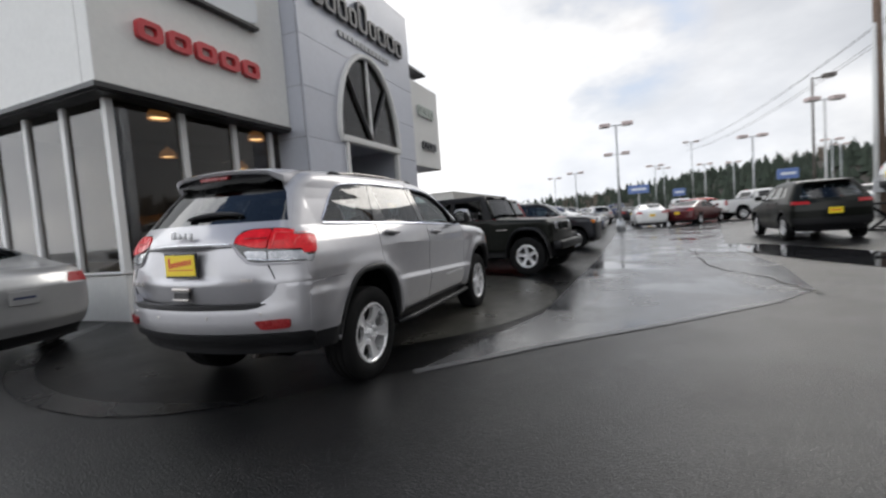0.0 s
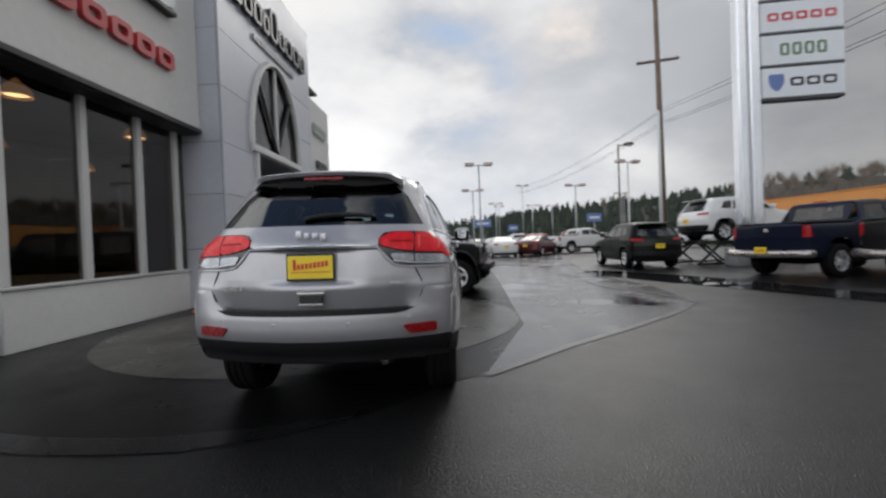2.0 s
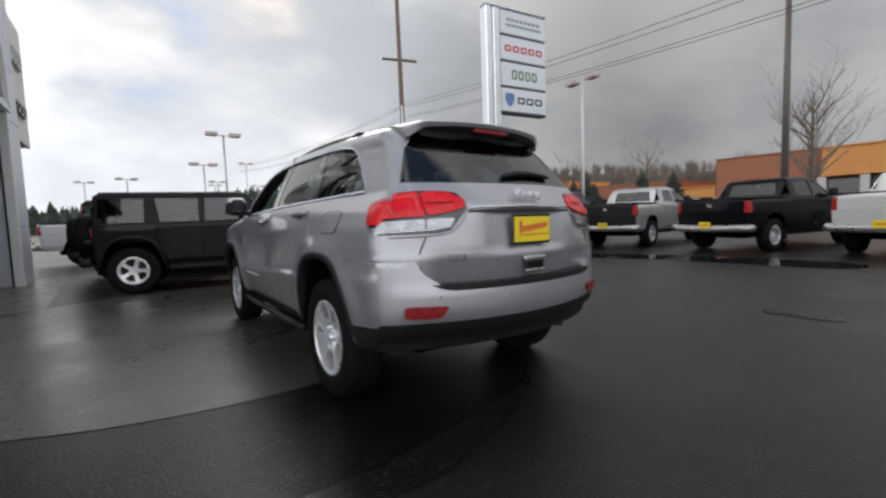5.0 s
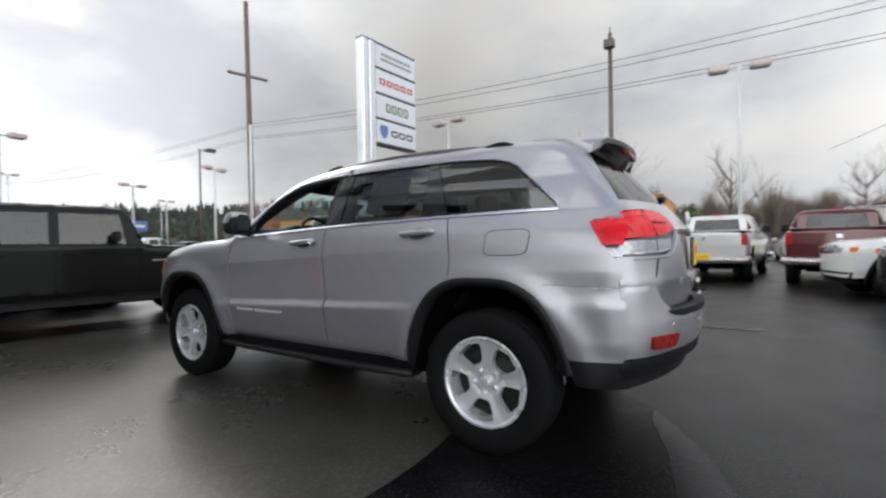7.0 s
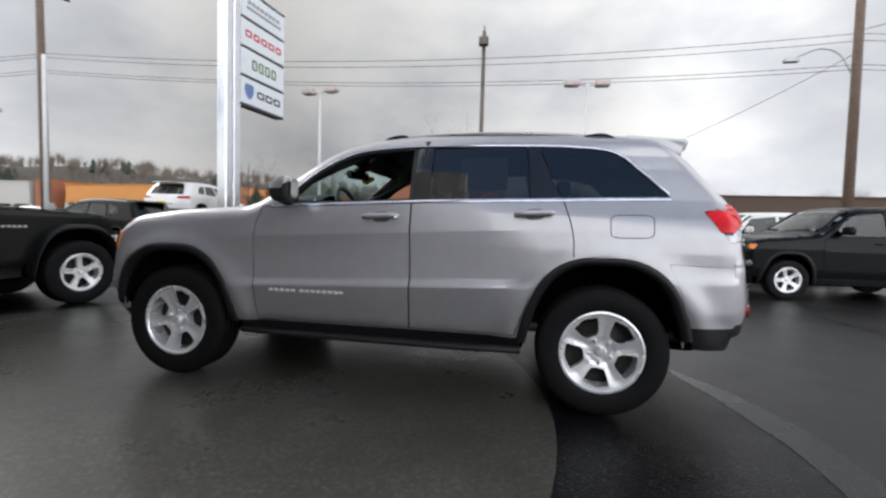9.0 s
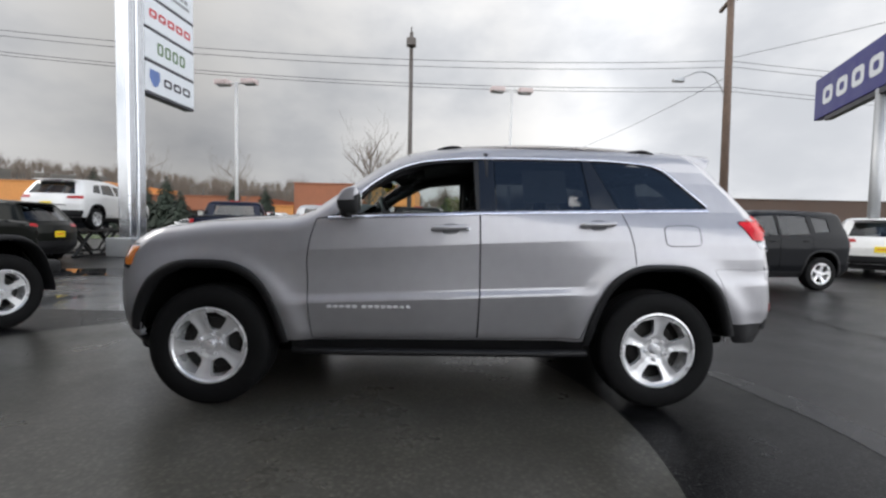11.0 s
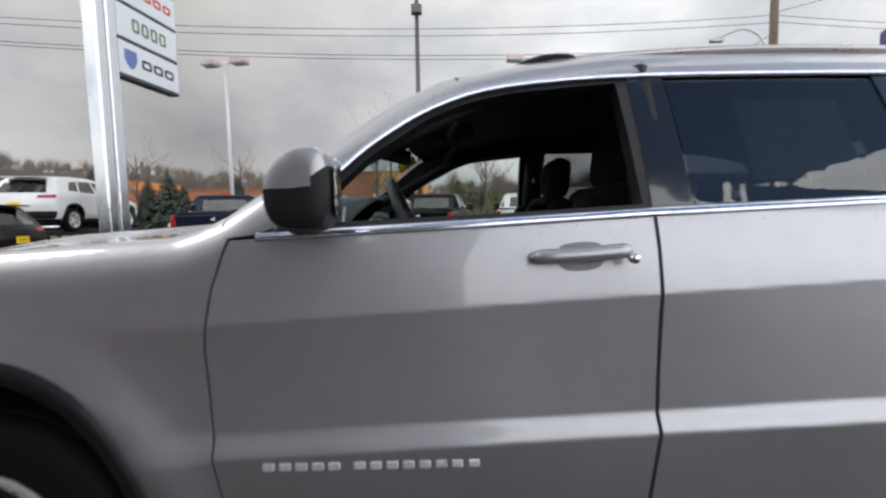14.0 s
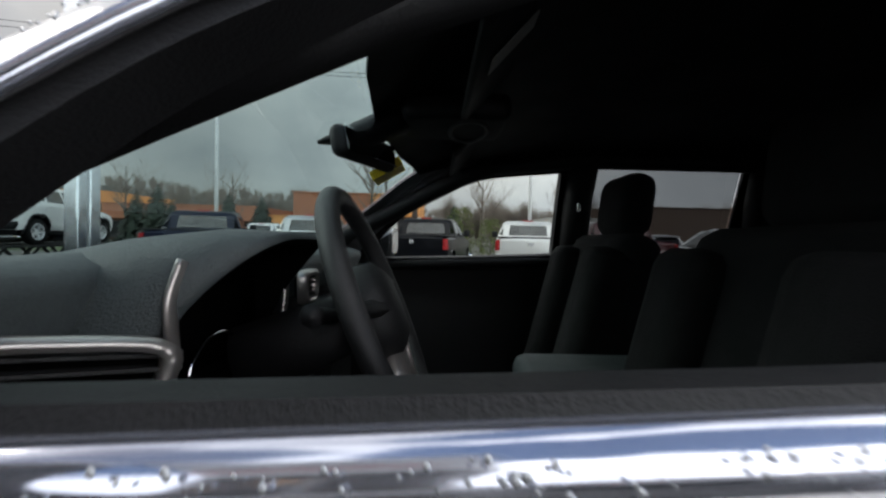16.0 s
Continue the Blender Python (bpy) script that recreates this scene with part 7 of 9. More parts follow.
        R=[(0.2, -2.28), (0.45, -2.42), (0.85, -2.43), (1.02, -2.36), (1.15, -2.25)], F=[(0.15, 2.2), (0.35, 2.36), (0.6, 2.40), (0.78, 2.30)],
        kw=dict(taper=0.05, k=0.10), axles=(1.40, -1.40), tyre=(0.33, 0.215, 0.215, 5), face=0.90, base=0.30, arch=(0.40, 0.72),
        win=[[(0.72, 0.99), (0.22, 1.32), (-0.20, 1.37), (-0.24, 1.01)], [(-0.30, 1.015), (-0.27, 1.37), (-0.75, 1.33), (-1.10, 1.10), (-1.05, 1.05)]],
        doors=[[(0.85, 0.94), (0.88, 0.8), (0.86, 0.35), (-0.26, 0.35), (-0.26, 0.98)], [(-0.28, 0.98), (-0.28, 0.35), (-0.95, 0.35), (-1.12, 0.65), (-1.15, 0.85), (-1.08, 1.01)]],
        screen=[(-0.56, 0.28), (0, 0.34), (0.56, 0.28), (0.74, 0.75), (0, 1.0), (-0.74, 0.75)], roof=(-0.80, 0.27), hood=0.80, rear_glass_top=[(-0.56, -0.86), (0, -0.82), (0.56, -0.86), (0.70, -1.42), (0, -1.60), (-0.70, -1.42)],
        lamp=[(0.52, 0.86), (1.1, 0.84), (1.1, 0.97), (0.58, 0.98)], side_lamp=[(-2.12, 0.95), (-2.6, 0.98), (-2.6, 0.84)], head=[(0.50, 0.62), (1.1, 0.62), (1.1, 0.74), (0.50, 0.72)], plate=0.74),
}
TEMPLATE = {}


def grown(poly, d):
    """A polygon pushed out by d from its middle line."""
    P = np.array(poly, float)
    n = len(P)
    area = 0.5 * sum(P[i][0] * P[(i + 1) % n][1] - P[(i + 1) % n][0] * P[i][1] for i in range(n))
    s = 1 if area > 0 else -1
    out = []
    for i in range(n):
        a, b, c = P[i - 1], P[i], P[(i + 1) % n]
        e1, e2 = (b - a) / max(np.linalg.norm(b - a), 1e-9), (c - b) / max(np.linalg.norm(c - b), 1e-9)
        n1, n2 = np.array((e1[1], -e1[0])) * s, np.array((e2[1], -e2[0])) * s
        m = n1 + n2
        m /= max(m @ n1, 0.4)
        out.append(tuple(b + m * d))
    return out


def build_vehicle(model, lod, name):
    q = MODELS[model]
    body = Body(q["T"], q["S"], q["R"], q["F"], **q["kw"])
    car = thing(name, "", "")
    st = 0.07 if lod else 0.11
    af, ar = [arch(a, q["arch"][0], q["arch"][1], q["base"] - 0.12, 3) for a in q["axles"]]
    b0 = q["base"]
    yr, yf = min(r[1] for r in q["R"]) - 0.3, max(r[1] for r in q["F"]) + 0.3
    for sgn in (-1, 1):
        side = [(yf, b0), (yf, 2.1), (yr, 2.1), (yr, b0)]
        holes = [af + [(q["axles"][0] + 0.5, b0 - 0.4), (q["axles"][0] - 0.5, b0 - 0.4)], ar + [(q["axles"][1] + 0.5, b0 - 0.4), (q["axles"][1] - 0.5, b0 - 0.4)]]
        holes += q["win"] + [grown(d, 0.005) for d in q["doors"]]
        if "side_lamp" in q:
            holes.append(q["side_lamp"])
        if q.get("hardtop"):
            lower = [(yf, b0), (yf, 2.1), (0.62, 2.1), (0.62, 1.215), (yr, 1.215), (yr, b0)]
            panel("body_side", body, "side", lower, holes, st, PAINT, car, sgn, 0, 0.02)
            panel("hardtop_side", body, "side", [(0.615, 1.222), (0.615, 2.1), (yr, 2.1), (yr, 1.222)], q["win"], st, TRIM, car, sgn, -0.01, 0.03)
        else:
            panel("body_side", body, "side", side, holes, st, PAINT, car, sgn, 0, 0.02)
        for d in q["doors"]:
            o = panel("door", body, "side", d, [], st, PAINT, car, sgn, 0, 0.015)
            if lod:
                y0, z0 = min(p[0] for p in d) + 0.16, max(p[1] for p in d) - 0.10
                P, _ = body.lift("side", np.array([(y0 + 0.09, z0), (y0, z0 + 0.004), (y0 - 0.09, z0)]), 0.0)
                P[:, 0] += (0.004, 0.035, 0.004)
                P[:, 0] *= sgn
                bm = bmesh.new()
                tube(bm, smooth_line([tuple(p) for p in P], 4), 0.014, 6)
                part("door_handle", bm, PAINT if model != "wrangler" else TRIM, o, smooth=True)
        for w in q["win"]:
            panel("side_window", body, "side", grown(w, -0.004), [], st, DARKGLASS, car, sgn, -0.012, 0, False)
        if "side_lamp" in q:
            panel("tail_lamp_side", body, "side", grown(q["side_lamp"], -0.004), [], st, TRUCKLENS, car, sgn, 0.003, 0.02)
        panel("sill", body, "side", [(q["axles"][0] - q["arch"][0] - 0.02, b0 - 0.004), (q["axles"][0] - q["arch"][0] - 0.02, b0 - 0.12), (q["axles"][1] + q["arch"][0] + 0.02, b0 - 0.12), (q["axles"][1] + q["arch"][0] + 0.02, b0 - 0.004)], [], 0.12, TRIM, car, sgn, -0.006, 0.05, False)
        for line, cy in ((af, q["axles"][0]), (ar, q["axles"][1])):
            if model == "wrangler":
                bm = bmesh.new()
                lp = [(p[0], p[1] + 0.0) for p in line]
                rows = [[bm.verts.new((sgn * xx, p[0], p[1] + dz)) for p in lp] for xx, dz in ((0.74, 0.035), (0.90, 0.035), (0.945, 0.01), (0.945, -0.025), (0.74, -0.02))]
                for a, b in zip(rows, rows[1:]):
                    for i in range(len(a) - 1):
                        bm.faces.new((a[i], a[i + 1], b[i + 1], b[i]))
                bmesh.ops.recalc_face_normals(bm, faces=bm.faces)
                part("fender_flare", bm, TRIM, car, "broad dark wheel flare", smooth=True)
            elif model in ("crossover", "boxy"):
                o2 = [(cy + (p[0] - cy) * 1.12, b0 - 0.12 + (p[1] - b0 + 0.12) * 1.10) for p in line]
                ring_strip("arch_moulding", body, line, o2, TRIM, car, sgn, 0.006, 0.03)
            bm = bmesh.new()
            rr = [[bm.verts.new((sgn * xx, p[0], p[1])) for p in line] for xx in (q["face"] - 0.12, 0.45)]
            for i in range(len(line) - 1):
                bm.faces.new((rr[0][i], rr[0][i + 1], rr[1][i + 1], rr[1][i]))
            bm.faces.new(rr[1])
            part("wheel_liner", bm, UNDER, car)
        # mirror
        y0, z0 = q["win"][0][0][0] - 0.14, q["win"][0][0][1] + 0.10
        P, _ = body.lift("side", np.array([(y0, z0 - 0.06)]), 0.0)
        x0 = float(P[0][0])
        bm = bmesh.new()
        h = 0.11 if model == "pickup" else 0.075
        box(bm, (-0.10, -0.05, -h), (0.10, 0.05, h), 0.035, Matrix.Translation((sgn * (x0 + 0.14), y0, z0)), 3)
        box(bm, (-0.08, -0.025, -0.02), (0.08, 0.025, 0.02), 0, Matrix.Translation((sgn * (x0 + 0.03), y0, z0 - 0.05)))
        part("door_mirror", bm, TRIM if model in ("wrangler", "pickup") else PAINT, car, smooth=True)
        # lamps
        lm = [(sgn * p[0], p[1]) for p in q["lamp"]]
        panel("tail_lamp", body, "rear", lm, [], 0.05, TRUCKLENS, car, 1, 0.006, 0.02, True, over=0.02)
        hd = [(sgn * p[0], p[1]) for p in q["head"]]
        panel("headlamp", body, "front", rounded(hd, 0.3, 3), [], 0.06, CLEARLENS, car, 1, 0.006, 0.02, True, over=0.02)
        if q.get("marker"):
            P, _ = body.lift("side", np.array([(1.90, 0.93)]), 0.0)
            part("marker_lamp", boxed((sgn * (P[0][0] + 0.01) - 0.02, 1.82, 0.88), (sgn * (P[0][0] + 0.01) + 0.02, 1.95, 0.97), 0.01), AMBER, car)
    # top
    r0, r1 = q["roof"]
    roof = [(-1.2, r0), (1.2, r0), (1.2, r1 - 0.05), (0.6, r1), (0, r1 + 0.05), (-0.6, r1), (-1.2, r1 - 0.05)]
    panel("roof", body, "top", roof, [], 0.14, TRIM if q.get("hardtop") else PAINT, car, 1, 0, 0.015, True, over=0.02)
    panel("windscreen", body, "top", q["screen"], [], 0.10, DARKGLASS, car, 1, -0.004, 0, False)
    sc = q["screen"]
    sl, sr_ = [sc[0], sc[-1]], [sc[2] if len(sc) > 4 else sc[1], sc[3] if len(sc) > 4 else sc[2]]
    for a, b in (sl, sr_):
        bm = bmesh.new()
        P, _ = body.lift("top", np.array([np.array(a) * (1 - t) + np.array(b) * t for t in (0, 0.25, 0.5, 0.75, 1)]), 0.0)
        tube(bm, [tuple(p) for p in P], 0.045, 6, flat=0.5)
        part("screen_pillar", bm, PAINT, car, smooth=True)
    hy = q["hood"]
    panel("bonnet", body, "top", [(-1.2, hy - 0.2), (-0.8, hy), (0, max(p[1] for p in sc) + 0.04), (0.8, hy), (1.2, hy - 0.2), (1.2, yf), (-1.2, yf)], [], 0.12, PAINT, car, 1, 0, 0.015, True, over=0.02)
    if "rear_glass_top" in q:
        panel("rear_screen", body, "top", q["rear_glass_top"], [], 0.10, DARKGLASS, car, 1, -0.004, 0, False)
        panel("boot_lid", body, "top", [(-1.2, -1.2), (-0.74, -1.38), (0, -1.58), (0.74, -1.38), (1.2, -1.2), (1.2, -2.7), (-1.2, -2.7)], [], 0.10, PAINT, car, 1, 0, 0.015, True, over=0.02)
        for s in (-1, 1):
            panel("rear_pillar", body, "top", [(s * 0.565, -0.80), (s * 1.2, -0.80), (s * 1.2, -1.25), (s * 0.72, -1.40)], [], 0.06, PAINT, car, 1, 0, 0.01, True, over=0.02)
    # rear and front
    rear = [(-1.2, b0), (1.2, b0), (1.2, 2.1), (-1.2, 2.1)]
    lampL, lampR = [(-p[0], p[1]) for p in q["lamp"]], q["lamp"]
    if q.get("bed"):
        panel("tailgate", body, "rear", [(-1.2, 0.66), (1.2, 0.66), (1.2, 1.34), (-1.2, 1.34)], [lampL, lampR], 0.07, PAINT, car, 1, 0, 0.03, True, over=0.02)
        panel("cab_back", body, "rear", [(-0.78, 1.385), (0.78, 1.385), (0.74, 1.84), (-0.74, 1.84)], [q["rear_glass"]], 0.08, PAINT, car, 1, 0, 0.01, False)
        panel("rear_screen", body, "rear", grown(q["rear_glass"], -0.004), [], 0.10, DARKGLASS, car, 1, -0.01, 0, False)
        part("bed_cover", boxed((-0.90, -2.84, 1.335), (0.90, -1.10, 1.375), 0.015), TRIM, car, "black load bed cover")
        bm = bmesh.new()
        tube(bm, smooth_line([(-0.97, -2.75, 0.62), (-0.93, -2.95, 0.62), (-0.5, -3.0, 0.61), (0, -3.0, 0.60), (0.5, -3.0, 0.61), (0.93, -2.95, 0.62), (0.97, -2.75, 0.62)], 4), 0.085, 10, flat=1.1)
        part("rear_bumper", bm, SATIN, car, "chrome rear bumper", smooth=True)
        bm = bmesh.new()
        tube(bm, smooth_line([(-0.99, 2.45, 0.62), (-0.9, 2.72, 0.62), (-0.4, 2.82, 0.62), (0.4, 2.82, 0.62), (0.9, 2.72, 0.62), (0.99, 2.45, 0.62)], 4), 0.11, 10, flat=1.1)
        part("front_bumper", bm, CHROME, car, smooth=True)
        bm = bmesh.new()
        for i, w in enumerate((0.10, 0.06)):
            box(bm, (-0.06 + i * 0.0, -2.905, 1.14 + i * 0.05), (-0.06 + 0.12, -2.885, 1.175 + i * 0.05), 0.008)
        part("gate_badge", bm, CHROME, car)
        part("brake_lamp", boxed((-0.16, -0.985, 1.865), (0.16, -0.955, 1.90), 0.008), TRUCKLENS, car)
        py = -3.09
    else:
        hl = [lampL, lampR] + ([q["rear_glass"]] if "rear_glass" in q else [])
        panel("tailgate", body, "rear", rear, hl, 0.07, PAINT, car, 1, 0, 0.02, True, over=0.02)
        if "rear_glass" in q:
            panel("rear_screen", body, "rear", grown(q["rear_glass"], -0.004), [], 0.10, DARKGLASS, car, 1, -0.006, 0, False)
        panel("bumper_valance", body, "rear", [(-1.2, b0 - 0.005), (1.2, b0 - 0.005), (1.2, b0 - 0.14), (-1.2, b0 - 0.14)], [], 0.10, TRIM, car, 1, 0.0, 0.05, True, over=0.02)
        if model in ("crossover", "boxy"):
            panel("rear_bumper", body, "rear", [(-1.2, b0 + 0.01), (1.2, b0 + 0.01), (1.2, b0 + 0.22), (-1.2, b0 + 0.22)], [], 0.08, TRIM, car, 1, 0.02, 0.03, True, over=0.02)
        py = float(body.lift("rear", np.array([(0.0, q["plate"] or 0.8)]), 0.0)[0][0][1]) - 0.012
    if q["plate"]:
        pl = part("plate_card", boxed((-0.155, py - 0.008, q["plate"] - 0.08), (0.155, py + 0.006, q["plate"] + 0.08), 0.004), PLATE_Y, car, "yellow plate card")
        part("plate_print", boxed((-0.11, py - 0.011, q["plate"] - 0.012), (0.11, py - 0.007, q["plate"] + 0.014), 0.001), PLATE_R, pl, "red bar of print")
    if q.get("spoiler"):
        bm = bmesh.new()
        box(bm, (-0.56, -0.22, -0.012), (0.56, 0.10, 0.012), 0.010, Matrix.Translation((0, -1.78, 1.60)) @ Matrix.Rotation(radians(4), 4, "X"))
        part("spoiler", bm, PAINT, car, smooth=True)
    gz = [p[1] for p in q["head"]]
    panel("front_panel", body, "front", rear, [], 0.12, PAINT, car, 1, 0, 0.02, True, over=0.02)
    gx = min(abs(p[0]) for p in q["head"]) - 0.03
    gr = panel("grille", body, "front", [(-gx, min(gz) - 0.02), (gx, min(gz) - 0.02), (gx, max(gz)), (-gx, max(gz))], [], 0.15, GLOSSBLACK, car, 1, 0.008, 0.02, False)
    if lod:
        for i in range(7):
            xx = -gx + 0.05 + (2 * gx - 0.1) * i / 6
            P, _ = body.lift("front", np.array([(xx, sum(gz) / len(gz))]), 0.01)
            part("grille_bar", boxed((xx - 0.022, P[0][1] - 0.01, min(gz)), (xx + 0.022, P[0][1] + 0.015, max(gz) - 0.02), 0.008), CHROME if model != "wrangler" else PAINT, gr)
    panel("front_valance", body, "front", [(-1.2, b0 + 0.10), (1.2, b0 + 0.10), (1.2, b0 - 0.12), (-1.2, b0 - 0.12)], [], 0.12, TRIM, car, 1, 0.012, 0.03, True, over=0.02)
    part("underbody", boxed((-0.6, q["axles"][1] - 0.6, b0 - 0.16), (0.6, q["axles"][0] + 0.6, b0 + 0.1), 0.05), UNDER, car)
    # dark seats within
    zb = q["win"][0][0][1]
    part("cabin_floor", boxed((-0.70, q["win"][-1][-1][0] - 0.2, zb - 0.35), (0.70, q["win"][0][0][0], zb - 0.28), 0.02), CABIN, car)
    for yy in (q["win"][0][0][0] - 0.95, q["win"][0][0][0] - 1.85):
        if yy > q["axles"][1] + 0.2:
            for xx in (-0.38, 0.38):
                bm = bmesh.new()
                box(bm, (xx - 0.22, yy - 0.07, zb - 0.30), (xx + 0.22, yy + 0.07, zb + 0.12), 0.05)
                box(bm, (xx - 0.12, yy - 0.05, zb + 0.14), (xx + 0.12, yy + 0.05, zb + 0.30), 0.04)
                part("seat_back", bm, CLOTH, car, smooth=True)
    R, w, rim, n = q["tyre"]
    f = q["face"]
    add_wheels(car, [(-f, q["axles"][0], 0.3), (-f, q["axles"][1], 0.8), (f, q["axles"][0], 0.5), (f, q["axles"][1], 1.0)], R, w, rim, n, 1 if lod else 0, ALLOY, "spoke" if model != "pickup" else "window")
    if model == "wrangler":
        bm = bmesh.new()
        box(bm, (-0.78, 2.0, 0.52), (0.78, 2.20, 0.70), 0.05, None, 3)
        part("front_bumper", bm, TRIM, car, smooth=True)
        bm = bmesh.new()
        box(bm, (-0.80, -2.26, 0.50), (0.80, -2.08, 0.66), 0.05, None, 3)
        part("rear_bumper", bm, TRIM, car, smooth=True)
        bm = bmesh.new()
        lathe(bm, [(0.0, 0.12), (0.24, 0.13), (0.30, 0.11), (0.39, 0.10), (0.405, 0.05), (0.405, -0.06), (0.38, -0.11), (0.0, -0.11)], 28, Matrix.Translation((0.05, -2.26, 1.02)) @ Matrix.Rotation(radians(90), 4, "X"))
        bmesh.ops.recalc_face_normals(bm, faces=bm.faces)
        part("spare_wheel", bm, RUBBER, car, smooth=True)
        for s in (-1, 1):
            P, _ = body.lift("side", np.array([(0.86, 0.95)]), 0.0)
            bm = bmesh.new()
            for i in range(5):
                box(bm, (s * P[0][0] - 0.004, 0.95 - i * 0.05, 0.97), (s * P[0][0] + 0.004, 0.985 - i * 0.05, 0.995), 0)
            part("name_badge", bm, SATIN, car)
    return car


def park(model, name, m, paint, label, group="parked vehicles", category="car", lod=1):
    """Parks one vehicle: the first of its model is built, the others are copies in their own paint."""
    key = (model, lod)
    if key not in TEMPLATE:
        TEMPLATE[key] = build_vehicle(model, lod, name)
        car = TEMPLATE[key]
        car.matrix_basis = m
    else:
        car = copy_thing(TEMPLATE[key], m)
        car.name = name
    for o in car.children_recursive:
        if o.type == "MESH" and o.data.materials and o.data.materials[0] == PAINT:
            o.material_slots[0].link = "OBJECT"
            o.material_slots[0].material = paint
    return tagged(car, label, category, group)


park("wrangler", "off_roader", pose(-0.31, 5.72, 0, 0, 0, -100), P_GREEN, "dark four-door off-roader with a black hard top")
park("wrangler", "off_roader", pose(-0.70, 8.7, 0, 0, 0, -95), P_RED, "red four-door off-roader in the parked row")
park("crossover", "crossover_car", pose(8.0, 12.2, 0, 0, 0, 0), P_GREEN, "dark crossover with a yellow dealer plate")
park("crossover", "crossover_car", pose(12.23, 12.25, 0.86, 0, 0, -83), P_WHITE, "white crossover raised on a display ramp")
park("pickup", "pickup_truck", pose(11.49, 6.79, 0, 0, 0, -72), P_NAVY, "dark navy pickup truck with a chrome bumper", category="truck")
SILVER_TRUCK = park("pickup", "pickup_truck", pose(12.95, 4.17, 0, 0, 0, -84), P_SILVER2, "silver pickup truck parked in the row", category="truck")
park("pickup", "pickup_truck", pose(13.1, 0.45, 0, 0, 0, -100), P_BLACK, "black pickup truck with chrome rear bumper", category="truck")
park("pickup", "pickup_truck", pose(13.45, -2.7, 0, 0, 0, -99), P_PEARL, "white pickup truck with a yellow plate", category="truck")
park("pickup", "pickup_truck", pose(12.7, -5.25, 0, 0, 0, -98), P_MAROON, "dark red pickup truck behind small SUVs", category="truck")
park("boxy", "compact_suv", pose(5.95, -6.72, 0, 0, 0, 5), P_BLACK, "black compact SUV with a chrome grille")
park("boxy", "compact_suv", pose(8.75, -6.45, 0, 0, 0, 6), P_WHITE, "white compact SUV parked nose out")
park("crossover", "crossover_car", pose(9.2, -13.2, 0, 0, 0, -130), P_WHITE, "white crossover seen from behind")
WHITE_SEDAN = park("sedan", "sedan_car", pose(-6.05, -1.95, 0, 0, 0, 95), P_SILVER2, "silver saloon car beside the showroom", lod=1)
for car_, piece, mat_ in ((SILVER_TRUCK, "tailgate", TRIM), (WHITE_SEDAN, "plate_card", P_SILVER2), (WHITE_SEDAN, "plate_print", P_BLUE)):
    for o in car_.children_recursive:
        if o.name.startswith(piece):
            o.material_slots[0].link = "OBJECT"
            o.material_slots[0].material = mat_


# ---------------------------------------------------------------- street furniture
ALU = make_mat("polished_aluminium", (0.66, 0.68, 0.71), 0.22, metal=0.9, var=0.06, scale=0.8)
GALV = make_mat("galvanised_steel", (0.45, 0.46, 0.47), 0.45, metal=0.6, var=0.12, scale=3)
WHITEPOLE = make_mat("white_pole_paint", (0.62, 0.62, 0.61), 0.5, var=0.06)
WOODPOLE = make_mat("weathered_pole_wood", (0.15, 0.105, 0.08), 0.85, var=0.35, scale=1.2, bump=0.6, bscale=25)
DARKPOLE = make_mat("dark_bronze_pole", (0.10, 0.085, 0.075), 0.5, var=0.15)
BLACKIRON = make_mat("black_iron", (0.018, 0.018, 0.019), 0.5, metal=0.4)
LAMPFACE = make_mat("lamp_diffuser", (0.55, 0.55, 0.53), 0.4, var=0.1)
PINKBOX = make_mat("faded_lamp_housing", (0.55, 0.45, 0.43), 0.5, var=0.12)
SIGN_GREEN = make_mat("green_sign_print", (0.14, 0.22, 0.12), 0.4)
SIGN_RED = make_mat("red_sign_print", (0.55, 0.07, 0.08), 0.4)
SIGN_BLUE = make_mat("blue_sign_print", (0.12, 0.19, 0.42), 0.4)
SIGN_DARK = make_mat("dark_sign_print", (0.04, 0.04, 0.05), 0.4)
SIGN_NAVY = make_mat("deep_blue_sign", (0.035, 0.035, 0.19), 0.4, var=0.05)

# tall pylon sign of the dealership
pyl = thing("pylon_sign", "tall aluminium pylon sign with four white panels", "sign", pose(11.22, 10.2, 0, 0, 0, -6.0))
for x0, x1 in ((-0.36, -0.04), (0.02, 0.38)):
    part("column", boxed((x0, -0.22, 0.0), (x1, 0.22, 10.0), 0.05, seg=3), ALU, pyl, smooth=False)
part("column_core", boxed((-0.06, -0.17, 0.0), (0.04, 0.17, 9.95)), GALV, pyl)
part("plinth", boxed((-0.62, -0.45, 0.0), (0.62, 0.45, 0.62), 0.03), GALV, pyl)
part("cap", boxed((-0.38, -0.24, 10.0), (2.98, 0.24, 10.07), 0.02), ALU, pyl)
zs = [5.62, 6.72, 7.82, 8.92, 10.0]
